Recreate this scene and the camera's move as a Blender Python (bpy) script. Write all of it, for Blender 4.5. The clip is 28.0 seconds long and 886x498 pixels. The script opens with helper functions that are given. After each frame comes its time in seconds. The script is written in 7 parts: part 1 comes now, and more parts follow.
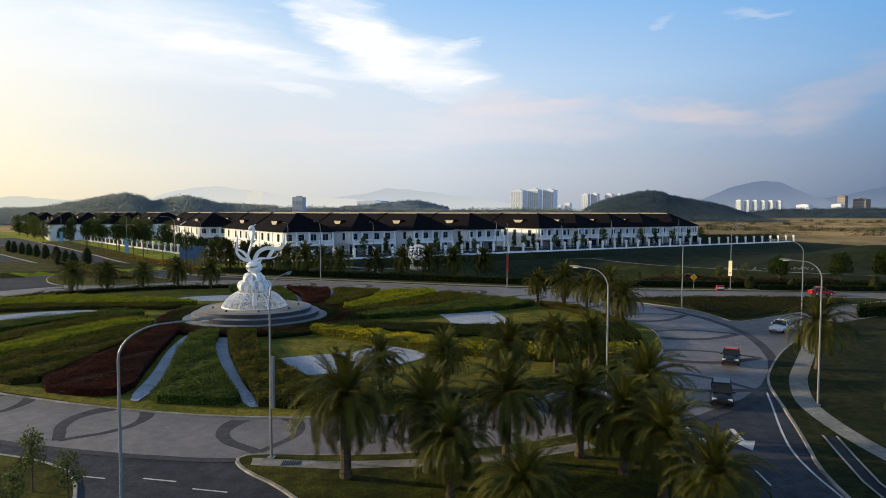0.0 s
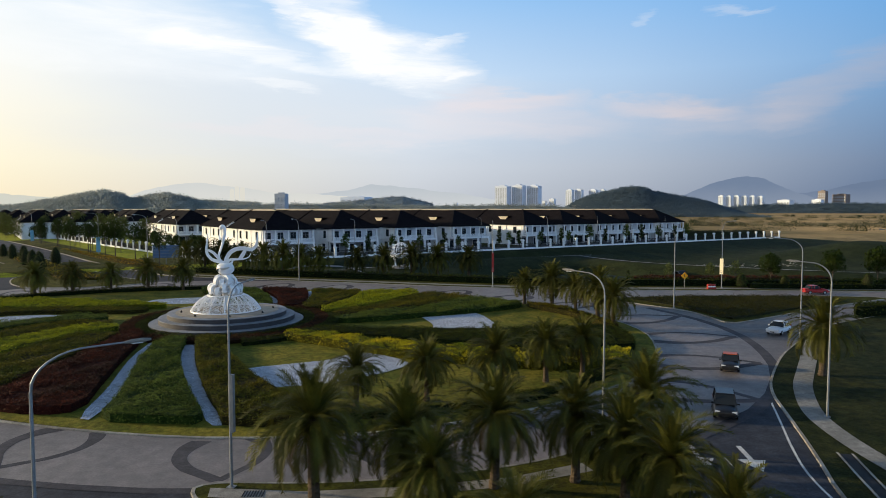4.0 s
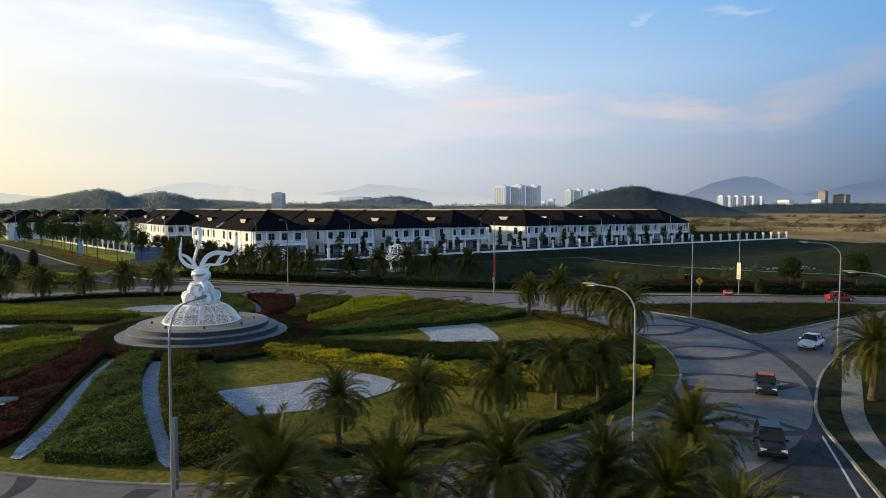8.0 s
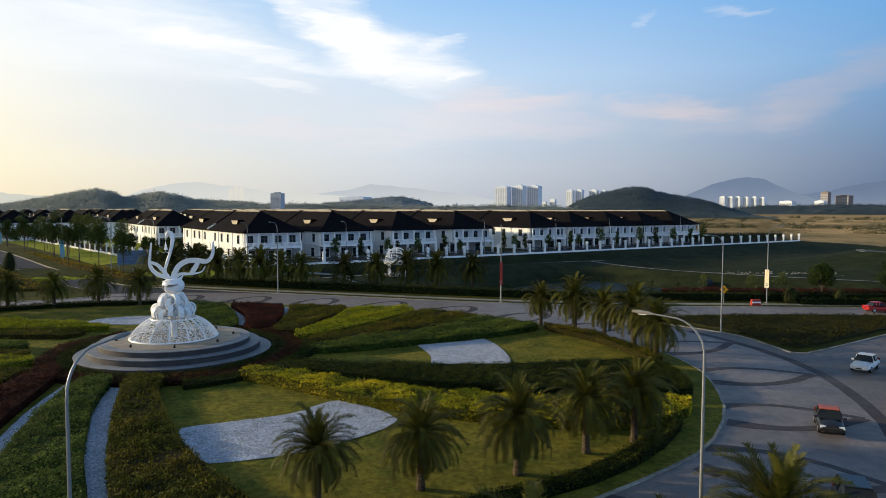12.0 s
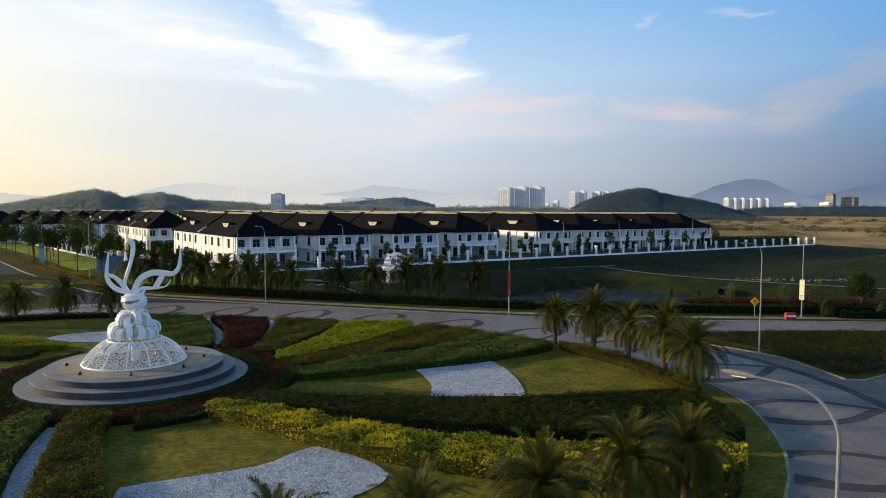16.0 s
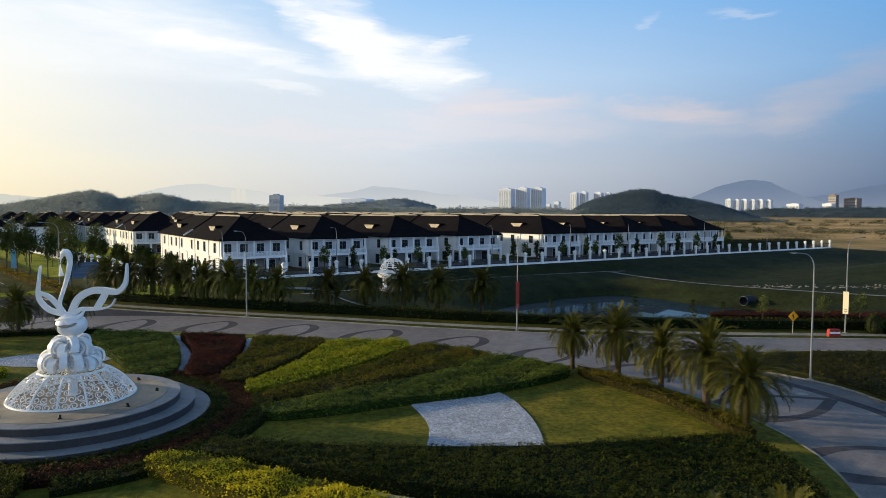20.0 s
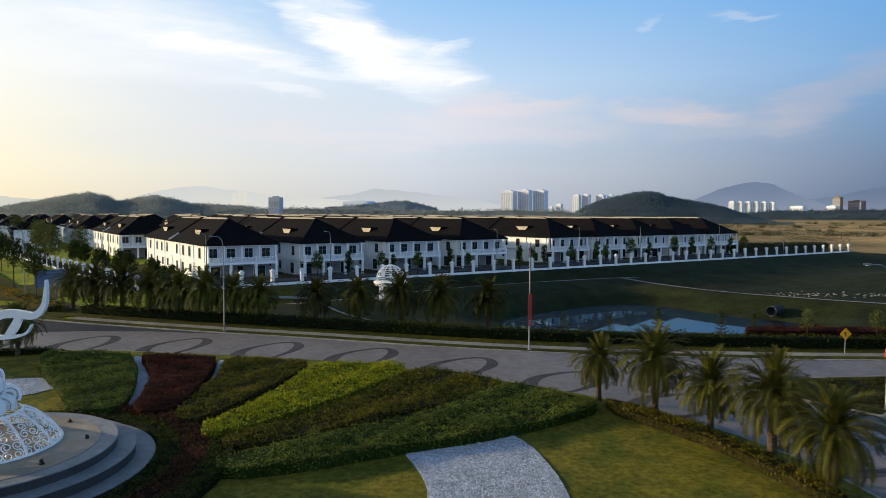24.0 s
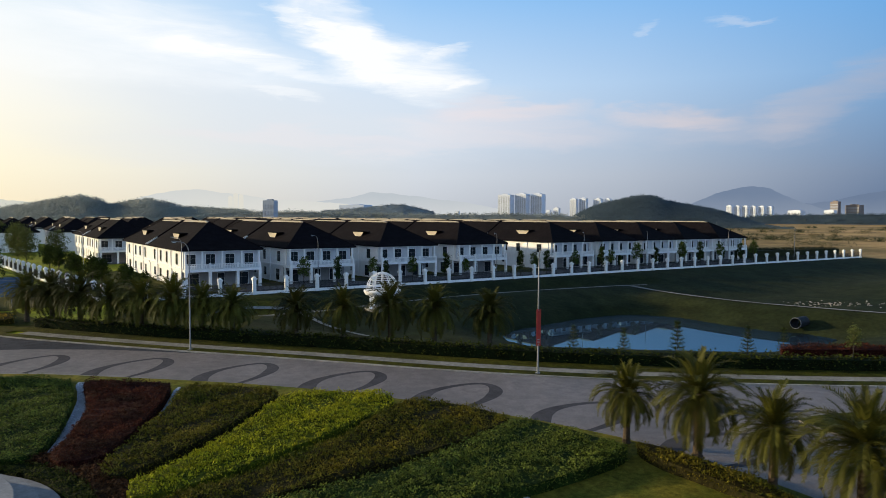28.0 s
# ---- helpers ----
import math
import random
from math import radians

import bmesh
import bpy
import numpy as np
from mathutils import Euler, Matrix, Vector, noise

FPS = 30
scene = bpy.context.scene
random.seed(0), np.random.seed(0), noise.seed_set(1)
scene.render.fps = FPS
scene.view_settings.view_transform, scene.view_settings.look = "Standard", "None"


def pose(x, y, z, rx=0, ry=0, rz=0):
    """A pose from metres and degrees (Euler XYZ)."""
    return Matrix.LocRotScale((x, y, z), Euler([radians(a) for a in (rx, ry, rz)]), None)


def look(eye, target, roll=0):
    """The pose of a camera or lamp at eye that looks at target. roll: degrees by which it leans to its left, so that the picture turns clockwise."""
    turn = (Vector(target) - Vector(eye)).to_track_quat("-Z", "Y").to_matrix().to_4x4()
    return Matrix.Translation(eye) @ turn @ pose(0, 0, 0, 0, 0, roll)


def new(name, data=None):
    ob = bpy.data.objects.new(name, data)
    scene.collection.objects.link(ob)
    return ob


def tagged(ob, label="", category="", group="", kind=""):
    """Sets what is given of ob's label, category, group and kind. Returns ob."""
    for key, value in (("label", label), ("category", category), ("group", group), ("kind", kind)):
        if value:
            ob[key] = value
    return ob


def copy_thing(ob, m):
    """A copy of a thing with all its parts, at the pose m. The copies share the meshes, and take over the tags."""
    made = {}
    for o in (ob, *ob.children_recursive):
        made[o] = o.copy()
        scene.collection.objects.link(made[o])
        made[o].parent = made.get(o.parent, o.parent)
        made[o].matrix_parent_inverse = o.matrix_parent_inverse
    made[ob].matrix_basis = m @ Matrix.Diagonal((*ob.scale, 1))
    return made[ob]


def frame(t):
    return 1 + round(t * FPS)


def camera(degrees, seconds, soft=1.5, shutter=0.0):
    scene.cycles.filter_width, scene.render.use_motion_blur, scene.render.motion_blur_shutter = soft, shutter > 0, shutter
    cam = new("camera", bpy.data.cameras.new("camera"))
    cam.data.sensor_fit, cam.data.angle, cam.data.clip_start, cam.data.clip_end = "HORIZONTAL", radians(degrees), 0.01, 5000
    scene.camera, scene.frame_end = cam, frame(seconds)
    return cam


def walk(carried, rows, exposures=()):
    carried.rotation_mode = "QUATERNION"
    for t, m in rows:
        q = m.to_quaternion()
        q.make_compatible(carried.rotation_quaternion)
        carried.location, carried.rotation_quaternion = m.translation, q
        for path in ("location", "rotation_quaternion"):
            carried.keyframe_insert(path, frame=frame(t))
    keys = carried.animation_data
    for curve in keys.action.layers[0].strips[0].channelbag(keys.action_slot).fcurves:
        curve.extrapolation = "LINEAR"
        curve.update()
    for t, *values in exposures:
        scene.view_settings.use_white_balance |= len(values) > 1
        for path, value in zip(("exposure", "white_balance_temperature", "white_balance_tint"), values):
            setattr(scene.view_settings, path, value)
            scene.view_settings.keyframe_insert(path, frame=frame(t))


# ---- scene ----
cam = camera(66.6, 28.0, soft=0.9)
PATH = [
    (0, (0.094, 8.278, 16.297), (0.129, 10.275, 16.188), 0.1),
    (1, (0.18, 9.093, 16.382), (0.235, 11.089, 16.268), -0.1),
    (2, (0.382, 10.164, 16.346), (0.453, 12.159, 16.231), -0.1),
    (3, (0.407, 11.337, 16.417), (0.487, 13.331, 16.298), -0.1),
    (6, (0.644, 16.783, 16.544), (0.724, 18.778, 16.423), -0.0),
    (7, (0.787, 18.839, 16.545), (0.868, 20.834, 16.424), -0.0),
    (8, (0.907, 20.757, 16.57), (0.991, 22.752, 16.449), 0.0),
    (9, (1.02, 22.953, 16.616), (1.106, 24.948, 16.494), 0.1),
    (10, (0.973, 25.067, 16.584), (1.059, 27.062, 16.464), 0.1),
    (11, (0.94, 27.173, 16.771), (1.024, 29.168, 16.648), 0.1),
    (12, (1.006, 29.775, 16.779), (1.088, 31.77, 16.659), 0.1),
    (15, (1.277, 36.763, 17.096), (1.353, 38.758, 16.978), 0.1),
    (16, (1.388, 39.19, 17.106), (1.463, 41.185, 16.989), 0.2),
    (17, (1.525, 41.765, 17.167), (1.6, 43.76, 17.051), 0.1),
    (18, (1.55, 44.24, 17.205), (1.624, 46.235, 17.091), 0.2),
    (19, (1.699, 46.834, 17.319), (1.773, 48.829, 17.205), 0.2),
    (20, (1.824, 49.411, 17.395), (1.897, 51.407, 17.281), 0.2),
    (21, (1.948, 52.099, 17.353), (2.018, 54.094, 17.242), 0.2),
    (24, (2.186, 59.841, 17.414), (2.254, 61.837, 17.307), 0.2),
    (25, (2.377, 62.303, 17.384), (2.446, 64.299, 17.279), 0.2),
    (26, (2.486, 64.809, 17.358), (2.556, 66.805, 17.254), 0.2),
    (27, (2.516, 67.425, 17.347), (2.589, 69.421, 17.246), 0.3),
    (28, (2.656, 69.714, 17.297), (2.733, 71.71, 17.201), 0.3),
]
# the glide of the camera, from row to row
walk(cam, [(t, look(eye, target, roll)) for t, eye, target, roll in PATH])

# ---- light ----
SUN_AZ, SUN_EL = radians(167), radians(12.2)
world = bpy.data.worlds.new("sky")
scene.world = world
world.use_nodes = True
wn, wl = world.node_tree.nodes, world.node_tree.links
wn.clear()


def wnode(kind, **values):
    n = wn.new(kind)
    for key, value in values.items():
        n.inputs[key].default_value = value
    return n


def wmath(op, a, b=0.0, clamp=False):
    n = wn.new("ShaderNodeMath")
    n.operation, n.use_clamp = op, clamp
    for i, v in enumerate((a, b)):
        if isinstance(v, (int, float)):
            n.inputs[i].default_value = v
        else:
            wl.new(v, n.inputs[i])
    return n.outputs[0]


def wmix(fac, a, b):
    n = wn.new("ShaderNodeMix")
    n.data_type = "RGBA"
    for i, v in ((0, fac), (6, a), (7, b)):
        if isinstance(v, (tuple, float, int)):
            n.inputs[i].default_value = v
        else:
            wl.new(v, n.inputs[i])
    return n.outputs[2]


def wramp(fac, stops):
    n = wn.new("ShaderNodeValToRGB")
    wl.new(fac, n.inputs[0])
    el = n.color_ramp.elements
    while len(el) < len(stops):
        el.new(0.5)
    for e, (p, c) in zip(el, stops):
        e.position = p
        e.color = (*c, 1) if isinstance(c, tuple) else (c, c, c, 1)
    return n.outputs[0]


sky = wn.new("ShaderNodeTexSky")
sky.sky_type, sky.sun_disc = "NISHITA", False
sky.sun_elevation, sky.sun_rotation = SUN_EL, radians(90) - SUN_AZ
sky.air_density, sky.dust_density, sky.ozone_density = 1.0, 2.2, 1.0
coord = wn.new("ShaderNodeTexCoord").outputs["Generated"]
sep = wn.new("ShaderNodeSeparateXYZ")
wl.new(coord, sep.inputs[0])
dx, dy, dz = sep.outputs
# azimuth from straight ahead (positive to the right) and elevation, in radians
az = wmath("ARCTAN2", dx, dy)
el = wmath("ARCSINE", dz)
plan = wn.new("ShaderNodeCombineXYZ")
wl.new(az, plan.inputs[0])
wl.new(wmath("MULTIPLY", el, 2.6), plan.inputs[1])


def wnoise(scale, detail, rough, distort, offset, turn=0.0, stretch=1.0):
    m = wn.new("ShaderNodeMapping")
    wl.new(plan.outputs[0], m.inputs[0])
    m.inputs["Rotation"].default_value = (0, 0, turn)
    m.inputs["Scale"].default_value = (1.0, stretch, 1)
    n = wnode("ShaderNodeTexNoise", Scale=scale, Detail=detail, Roughness=rough, Distortion=distort)
    n.noise_dimensions = "4D"
    n.inputs["W"].default_value = offset
    wl.new(m.outputs[0], n.inputs["Vector"])
    return n.outputs[0]


def heights(stops):
    return wramp(wmath("MAXIMUM", el, 0.0), stops)


# the clear sky towards the sun, ahead, and away from it
sunward = heights([(0.0, (1.0, 0.86, 0.60)), (0.06, (1.05, 0.97, 0.74)), (0.19, (1.02, 1.02, 0.98)), (0.33, (0.74, 0.90, 1.04)), (0.50, (0.34, 0.46, 0.62)), (1.0, (0.11, 0.17, 0.27))])
ahead = heights([(0.0, (0.58, 0.61, 0.66)), (0.06, (0.68, 0.73, 0.80)), (0.19, (0.62, 0.79, 0.99)), (0.33, (0.27, 0.56, 0.95)), (0.50, (0.13, 0.27, 0.50)), (1.0, (0.085, 0.15, 0.26))])
averse = heights([(0.0, (0.12, 0.18, 0.30)), (0.06, (0.185, 0.26, 0.40)), (0.19, (0.22, 0.43, 0.73)), (0.33, (0.12, 0.41, 0.86)), (0.50, (0.09, 0.22, 0.45)), (1.0, (0.08, 0.15, 0.27))])
to_sun = wramp(wmath("ADD", wmath("MULTIPLY", az, -1.0), 0.0), [(0.0, 0.0), (0.25, 0.35), (0.55, 1.0)])
from_sun = wramp(az, [(0.0, 0.0), (0.30, 0.42), (0.62, 1.0)])
tone = wmix(from_sun, wmix(to_sun, ahead, sunward), averse)
# unseen sky behind the walk, brightened and blued to fill the house fronts
behind = heights([(0.0, (0.56, 0.98, 1.60)), (0.25, (0.56, 0.98, 1.64)), (0.45, (0.22, 0.40, 0.70)), (1.0, (0.085, 0.15, 0.26))])
tone = wmix(wramp(wmath("MULTIPLY", az, 0.3183), [(0.26, 0.0), (0.48, 1.0)]), tone, behind)

# clouds: long soft drifts, each frayed by the same wind-drawn noise
warp_a = wmath("SUBTRACT", wnoise(5.0, 6, 0.60, 0.4, 2.3, 0.42, 2.4), 0.5)
warp_e = wmath("SUBTRACT", wnoise(7.0, 6, 0.62, 0.4, 9.1, 0.42, 1.8), 0.5)
wisps = wramp(wnoise(7.0, 8, 0.64, 0.7, 4.4, 0.42, 2.0), [(0.30, 0.40), (0.52, 0.85), (0.70, 1.25)])
azw = wmath("ADD", az, wmath("MULTIPLY", warp_a, 0.11))
elw = wmath("ADD", el, wmath("MULTIPLY", warp_e, 0.070))


def drift(a0, e0, a1, e1, width, strength, ends=0.3):
    """A cloud drawn out from one bearing and height to another, in radians; width: half its breadth."""
    length = math.hypot(a1 - a0, e1 - e0)
    ca, sa = (a1 - a0) / length, (e1 - e0) / length
    da, de = wmath("SUBTRACT", azw, (a0 + a1) / 2), wmath("SUBTRACT", elw, (e0 + e1) / 2)
    u = wmath("ADD", wmath("MULTIPLY", da, ca), wmath("MULTIPLY", de, sa))
    v = wmath("SUBTRACT", wmath("MULTIPLY", de, ca), wmath("MULTIPLY", da, sa))
    u = wmath("MULTIPLY", u, 1 / (length * (0.5 + ends)))
    v = wmath("MULTIPLY", v, 1 / width)
    q = wmath("ADD", wmath("POWER", wmath("ABSOLUTE", u), 3.0), wmath("MULTIPLY", v, v))
    return wramp(q, [(0.0, strength), (0.25, strength * 0.80), (0.55, strength * 0.35), (1.0, 0.0)])


def gathered(drifts):
    total = drifts[0]
    for d in drifts[1:]:
        total = wmath("ADD", total, d)
    return total


white = gathered([drift(-0.180, 0.295, -0.06, 0.225, 0.046, 0.85), drift(-0.115, 0.240, 0.055, 0.192, 0.044, 1.10),
                  drift(-0.30, 0.226, -0.06, 0.192, 0.014, 0.50), drift(-0.235, 0.181, -0.165, 0.166, 0.010, 0.50),
                  drift(-0.215, 0.282, -0.14, 0.262, 0.012, 0.65), drift(-0.48, 0.265, -0.25, 0.232, 0.045, 0.55),
                  drift(-0.56, 0.225, -0.20, 0.205, 0.050, 0.45), drift(0.010, 0.228, 0.060, 0.243, 0.009, 0.42), drift(0.045, 0.182, 0.086, 0.196, 0.009, 0.45),
                  drift(0.425, 0.263, 0.485, 0.257, 0.007, 0.42), drift(0.315, 0.254, 0.335, 0.262, 0.006, 0.3)])
white = wmath("MULTIPLY", white, wisps, True)
haze = gathered([drift(-0.36, 0.162, 0.14, 0.150, 0.050, 0.42), drift(-0.40, 0.105, 0.10, 0.110, 0.040, 0.35)])
pink = gathered([drift(0.055, 0.150, 0.215, 0.153, 0.020, 0.85), drift(0.02, 0.125, 0.27, 0.118, 0.028, 0.55), drift(0.285, 0.146, 0.42, 0.132, 0.020, 0.80),
                 drift(0.36, 0.122, 0.52, 0.118, 0.030, 0.40), drift(0.49, 0.128, 0.63, 0.190, 0.032, 0.55), drift(-0.30, 0.114, 0.02, 0.102, 0.016, 0.40)])
pink = wmath("MULTIPLY", pink, wramp(wnoise(7.0, 7, 0.6, 0.7, 6.2, 0.2, 3.0), [(0.25, 0.5), (0.6, 1.0)]), True)
tone = wmix(wmath("MULTIPLY", haze, 1.0, True), tone, wmix(from_sun, (0.80, 0.84, 0.90, 1), (0.40, 0.50, 0.66, 1)))
tone = wmix(wmath("MULTIPLY", pink, 0.9, True), tone, wmix(from_sun, (0.92, 0.84, 0.86, 1), (0.46, 0.47, 0.56, 1)))
tone = wmix(wmath("MULTIPLY", white, 0.95, True), tone, wmix(from_sun, (1.06, 1.07, 1.08, 1), (0.62, 0.68, 0.80, 1)))
both = wn.new("ShaderNodeMix")
both.data_type, both.blend_type = "RGBA", "ADD"
both.inputs[0].default_value = 1.0
wl.new(tone, both.inputs[6])
dim = wn.new("ShaderNodeVectorMath")
dim.operation = "SCALE"
dim.inputs["Scale"].default_value = 0.004
wl.new(sky.outputs[0], dim.inputs[0])
wl.new(dim.outputs[0], both.inputs[7])
back = wn.new("ShaderNodeBackground")
wl.new(both.outputs[2], back.inputs[0])
back.inputs[1].default_value = 0.95
wout = wn.new("ShaderNodeOutputWorld")
wl.new(back.outputs[0], wout.inputs[0])

sun_data = bpy.data.lights.new("sun", "SUN")
sun_data.energy, sun_data.angle, sun_data.color = 5.7, radians(1.2), (1.0, 0.80, 0.50)
sun = new("sun", sun_data)
sun.matrix_world = look((0, 0, 0), (-math.cos(SUN_AZ) * math.cos(SUN_EL), -math.sin(SUN_AZ) * math.cos(SUN_EL), -math.sin(SUN_EL)))
scene.view_settings.exposure = 0.0

# ---- materials ----
def material(name, color, rough=0.7, second=None, scale=3.0, bump=0.0, bump_scale=None, metal=0.0, spread=0.12, island=0.0, spec=0.07, objrand=0.0, translucent=0.0):
    """A surface with a coarse and a fine variation of colour, and relief. second: the other colour of the coarse patches."""
    m = bpy.data.materials.new(name)
    m.use_nodes = True
    nt = m.node_tree
    n, l = nt.nodes, nt.links
    b = n["Principled BSDF"]
    b.inputs["Roughness"].default_value = rough
    b.inputs["Metallic"].default_value = metal
    b.inputs["Specular IOR Level"].default_value = spec
    second = second or tuple(c * 0.72 for c in color)
    co = n.new("ShaderNodeTexCoord").outputs["Object"]

    def noisy(s, detail):
        t = n.new("ShaderNodeTexNoise")
        t.inputs["Scale"].default_value, t.inputs["Detail"].default_value = s, detail
        l.new(co, t.inputs["Vector"])
        return t.outputs[0]

    big, fine = noisy(scale * 0.12, 4), noisy(scale * 4, 5)
    ramp = n.new("ShaderNodeValToRGB")
    ramp.color_ramp.elements[0].position, ramp.color_ramp.elements[1].position = 0.36, 0.66
    ramp.color_ramp.elements[0].color, ramp.color_ramp.elements[1].color = (*color, 1), (*second, 1)
    l.new(big, ramp.inputs[0])
    hsv = n.new("ShaderNodeHueSaturation")
    l.new(ramp.outputs[0], hsv.inputs["Color"])
    val = n.new("ShaderNodeMapRange")
    val.inputs["From Min"].default_value, val.inputs["From Max"].default_value = 0.25, 0.75
    val.inputs["To Min"].default_value, val.inputs["To Max"].default_value = 1 - spread, 1 + spread
    l.new(fine, val.inputs[0])
    mids = n.new("ShaderNodeMapRange")
    mids.inputs["From Min"].default_value, mids.inputs["From Max"].default_value = 0.3, 0.7
    mids.inputs["To Min"].default_value, mids.inputs["To Max"].default_value = 1 - spread * 0.9, 1 + spread * 0.9
    l.new(noisy(scale * 0.75, 3), mids.inputs[0])
    both_scales = n.new("ShaderNodeMath")
    both_scales.operation = "MULTIPLY"
    l.new(val.outputs[0], both_scales.inputs[0])
    l.new(mids.outputs[0], both_scales.inputs[1])
    value = both_scales.outputs[0]
    for amount, node, socket in ((island, "ShaderNodeNewGeometry", "Random Per Island"), (objrand, "ShaderNodeObjectInfo", "Random")):
        if amount:
            r = n.new("ShaderNodeMapRange")
            r.inputs["To Min"].default_value, r.inputs["To Max"].default_value = 1 - amount, 1 + amount
            l.new(n.new(node).outputs[socket], r.inputs[0])
            x = n.new("ShaderNodeMath")
            x.operation = "MULTIPLY"
            l.new(value, x.inputs[0])
            l.new(r.outputs[0], x.inputs[1])
            value = x.outputs[0]
    l.new(value, hsv.inputs["Value"])
    l.new(hsv.outputs[0], b.inputs["Base Color"])
    if bump:
        bp = n.new("ShaderNodeBump")
        bp.inputs["Strength"].default_value, bp.inputs["Distance"].default_value = 0.6, bump
        l.new(noisy(bump_scale or scale * 2, 6), bp.inputs["Height"])
        l.new(bp.outputs[0], b.inputs["Normal"])
    if translucent:
        tr = n.new("ShaderNodeBsdfTranslucent")
        l.new(hsv.outputs[0], tr.inputs[0])
        mx = n.new("ShaderNodeMixShader")
        mx.inputs[0].default_value = translucent
        l.new(b.outputs[0], mx.inputs[1])
        l.new(tr.outputs[0], mx.inputs[2])
        l.new(mx.outputs[0], n["Material Output"].inputs[0])
    return m


M = {}
M["grass"] = material("grass", (0.056, 0.054, 0.006), 0.9, (0.027, 0.033, 0.004), 1.2, 0.08, 9, spread=0.5)
M["lawn"] = material("lawn", (0.168, 0.142, 0.020), 0.9, (0.078, 0.090, 0.012), 3.2, 0.06, 12, spread=0.40)
# low sun on this slope is brightened into its grass colour
M["slope"] = material("slope grass coloured as sunlit", (0.25, 0.26, 0.014), 0.9, (0.15, 0.18, 0.012), 0.8, 0.1, 6, spread=0.4)
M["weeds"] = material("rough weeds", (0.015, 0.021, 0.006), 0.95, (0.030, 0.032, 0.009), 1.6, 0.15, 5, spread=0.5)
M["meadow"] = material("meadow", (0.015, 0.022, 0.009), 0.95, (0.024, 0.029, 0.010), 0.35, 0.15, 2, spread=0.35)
M["plain"] = material("dry plain", (0.46, 0.30, 0.13), 0.95, (0.17, 0.13, 0.055), 0.07, 0.0, spread=0.3)
M["asphalt"] = material("asphalt", (0.036, 0.039, 0.049), 0.75, (0.056, 0.059, 0.070), 1.3, 0.008, 40, spread=0.25)
M["pavers"] = material("pavers", (0.184, 0.160, 0.153), 0.55, (0.138, 0.121, 0.117), 1.6, 0.006, 40, spread=0.2, spec=0.32)
M["band"] = material("dark pavers", (0.060, 0.058, 0.066), 0.8, (0.080, 0.077, 0.084), 1.5, 0.005, 40, spread=0.2)
M["paint"] = material("road paint", (0.62, 0.62, 0.60), 0.7, (0.45, 0.45, 0.44), 6, spread=0.2)
M["kerb"] = material("kerb concrete", (0.36, 0.34, 0.30), 0.85, (0.24, 0.225, 0.2), 3, 0.01, 20, spread=0.2)
M["kerb_stone"] = material("kerb stone", (0.34, 0.32, 0.28), 0.85, (0.22, 0.205, 0.18), 3, 0.01, 20, spread=0.2, objrand=0.22)
M["path"] = material("path concrete", (0.27, 0.26, 0.24), 0.85, (0.17, 0.165, 0.15), 3, 0.01, 20, spread=0.22)
M["soil"] = material("soil", (0.05, 0.038, 0.025), 0.95, (0.075, 0.055, 0.035), 3, 0.04, 8, spread=0.3)
M["gravel"] = material("white gravel", (0.48, 0.51, 0.57), 0.8, (0.35, 0.365, 0.40), 5, 0.05, 12, spread=0.45)
M["pebble"] = material("white pebble", (0.58, 0.61, 0.67), 0.7, (0.39, 0.41, 0.46), 8, spread=0.1, island=0.45)
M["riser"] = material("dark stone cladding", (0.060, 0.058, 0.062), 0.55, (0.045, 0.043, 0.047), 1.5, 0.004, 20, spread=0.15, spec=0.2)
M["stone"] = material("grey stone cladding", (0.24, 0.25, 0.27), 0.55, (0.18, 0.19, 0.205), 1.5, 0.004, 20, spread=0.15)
M["deck"] = material("pale stone paving", (0.36, 0.31, 0.24), 0.6, (0.22, 0.19, 0.15), 1.5, 0.004, 20, spread=0.15)
M["white"] = material("white enamel", (0.85, 0.85, 0.85), 0.35, (0.80, 0.80, 0.80), 1.2, spread=0.04, spec=0.4)
# white plaster greyed to hold the shade of the balcony recess
M["plaster_shade"] = material("front plaster greyed as balcony shade", (0.56, 0.57, 0.60), 0.75, (0.51, 0.52, 0.55), 1.5, 0.004, 15, spread=0.05)
# shade under the balcony is put into this porch wall colour
M["taupe_shade"] = material("porch wall coloured dark for porch shade", (0.30, 0.285, 0.285), 0.75, (0.25, 0.24, 0.24), 1.5, 0.004, 15, spread=0.08)
M["junction"] = material("worn junction paving", (0.150, 0.131, 0.124), 0.6, (0.108, 0.097, 0.094), 1.2, 0.006, 40, spread=0.22, spec=0.25)
M["plaster"] = material("white plaster", (0.82, 0.82, 0.81), 0.75, (0.77, 0.77, 0.765), 1.5, 0.004, 15, spread=0.05)
M["roof"] = material("dark roof tiles", (0.0070, 0.0062, 0.0080), 0.9, (0.0105, 0.0088, 0.0100), 1.2, 0.03, 10, spread=0.3, spec=0.03)
M["ridge"] = material("pale ridge capping", (0.34, 0.315, 0.27), 0.7, (0.26, 0.24, 0.20), 2, spread=0.2)
M["vent"] = material("cream gablet board", (0.52, 0.47, 0.37), 0.7, (0.42, 0.38, 0.30), 3, spread=0.1)
M["steel"] = material("galvanised steel", (0.27, 0.28, 0.29), 0.5, (0.21, 0.22, 0.23), 4, metal=0.4, spread=0.1, spec=0.4)
M["iron"] = material("black iron", (0.02, 0.02, 0.022), 0.5, (0.03, 0.03, 0.03), 6, spread=0.2)
M["dark"] = material("dark interior", (0.02, 0.022, 0.026), 0.6, (0.03, 0.03, 0.032), 2, spread=0.2)
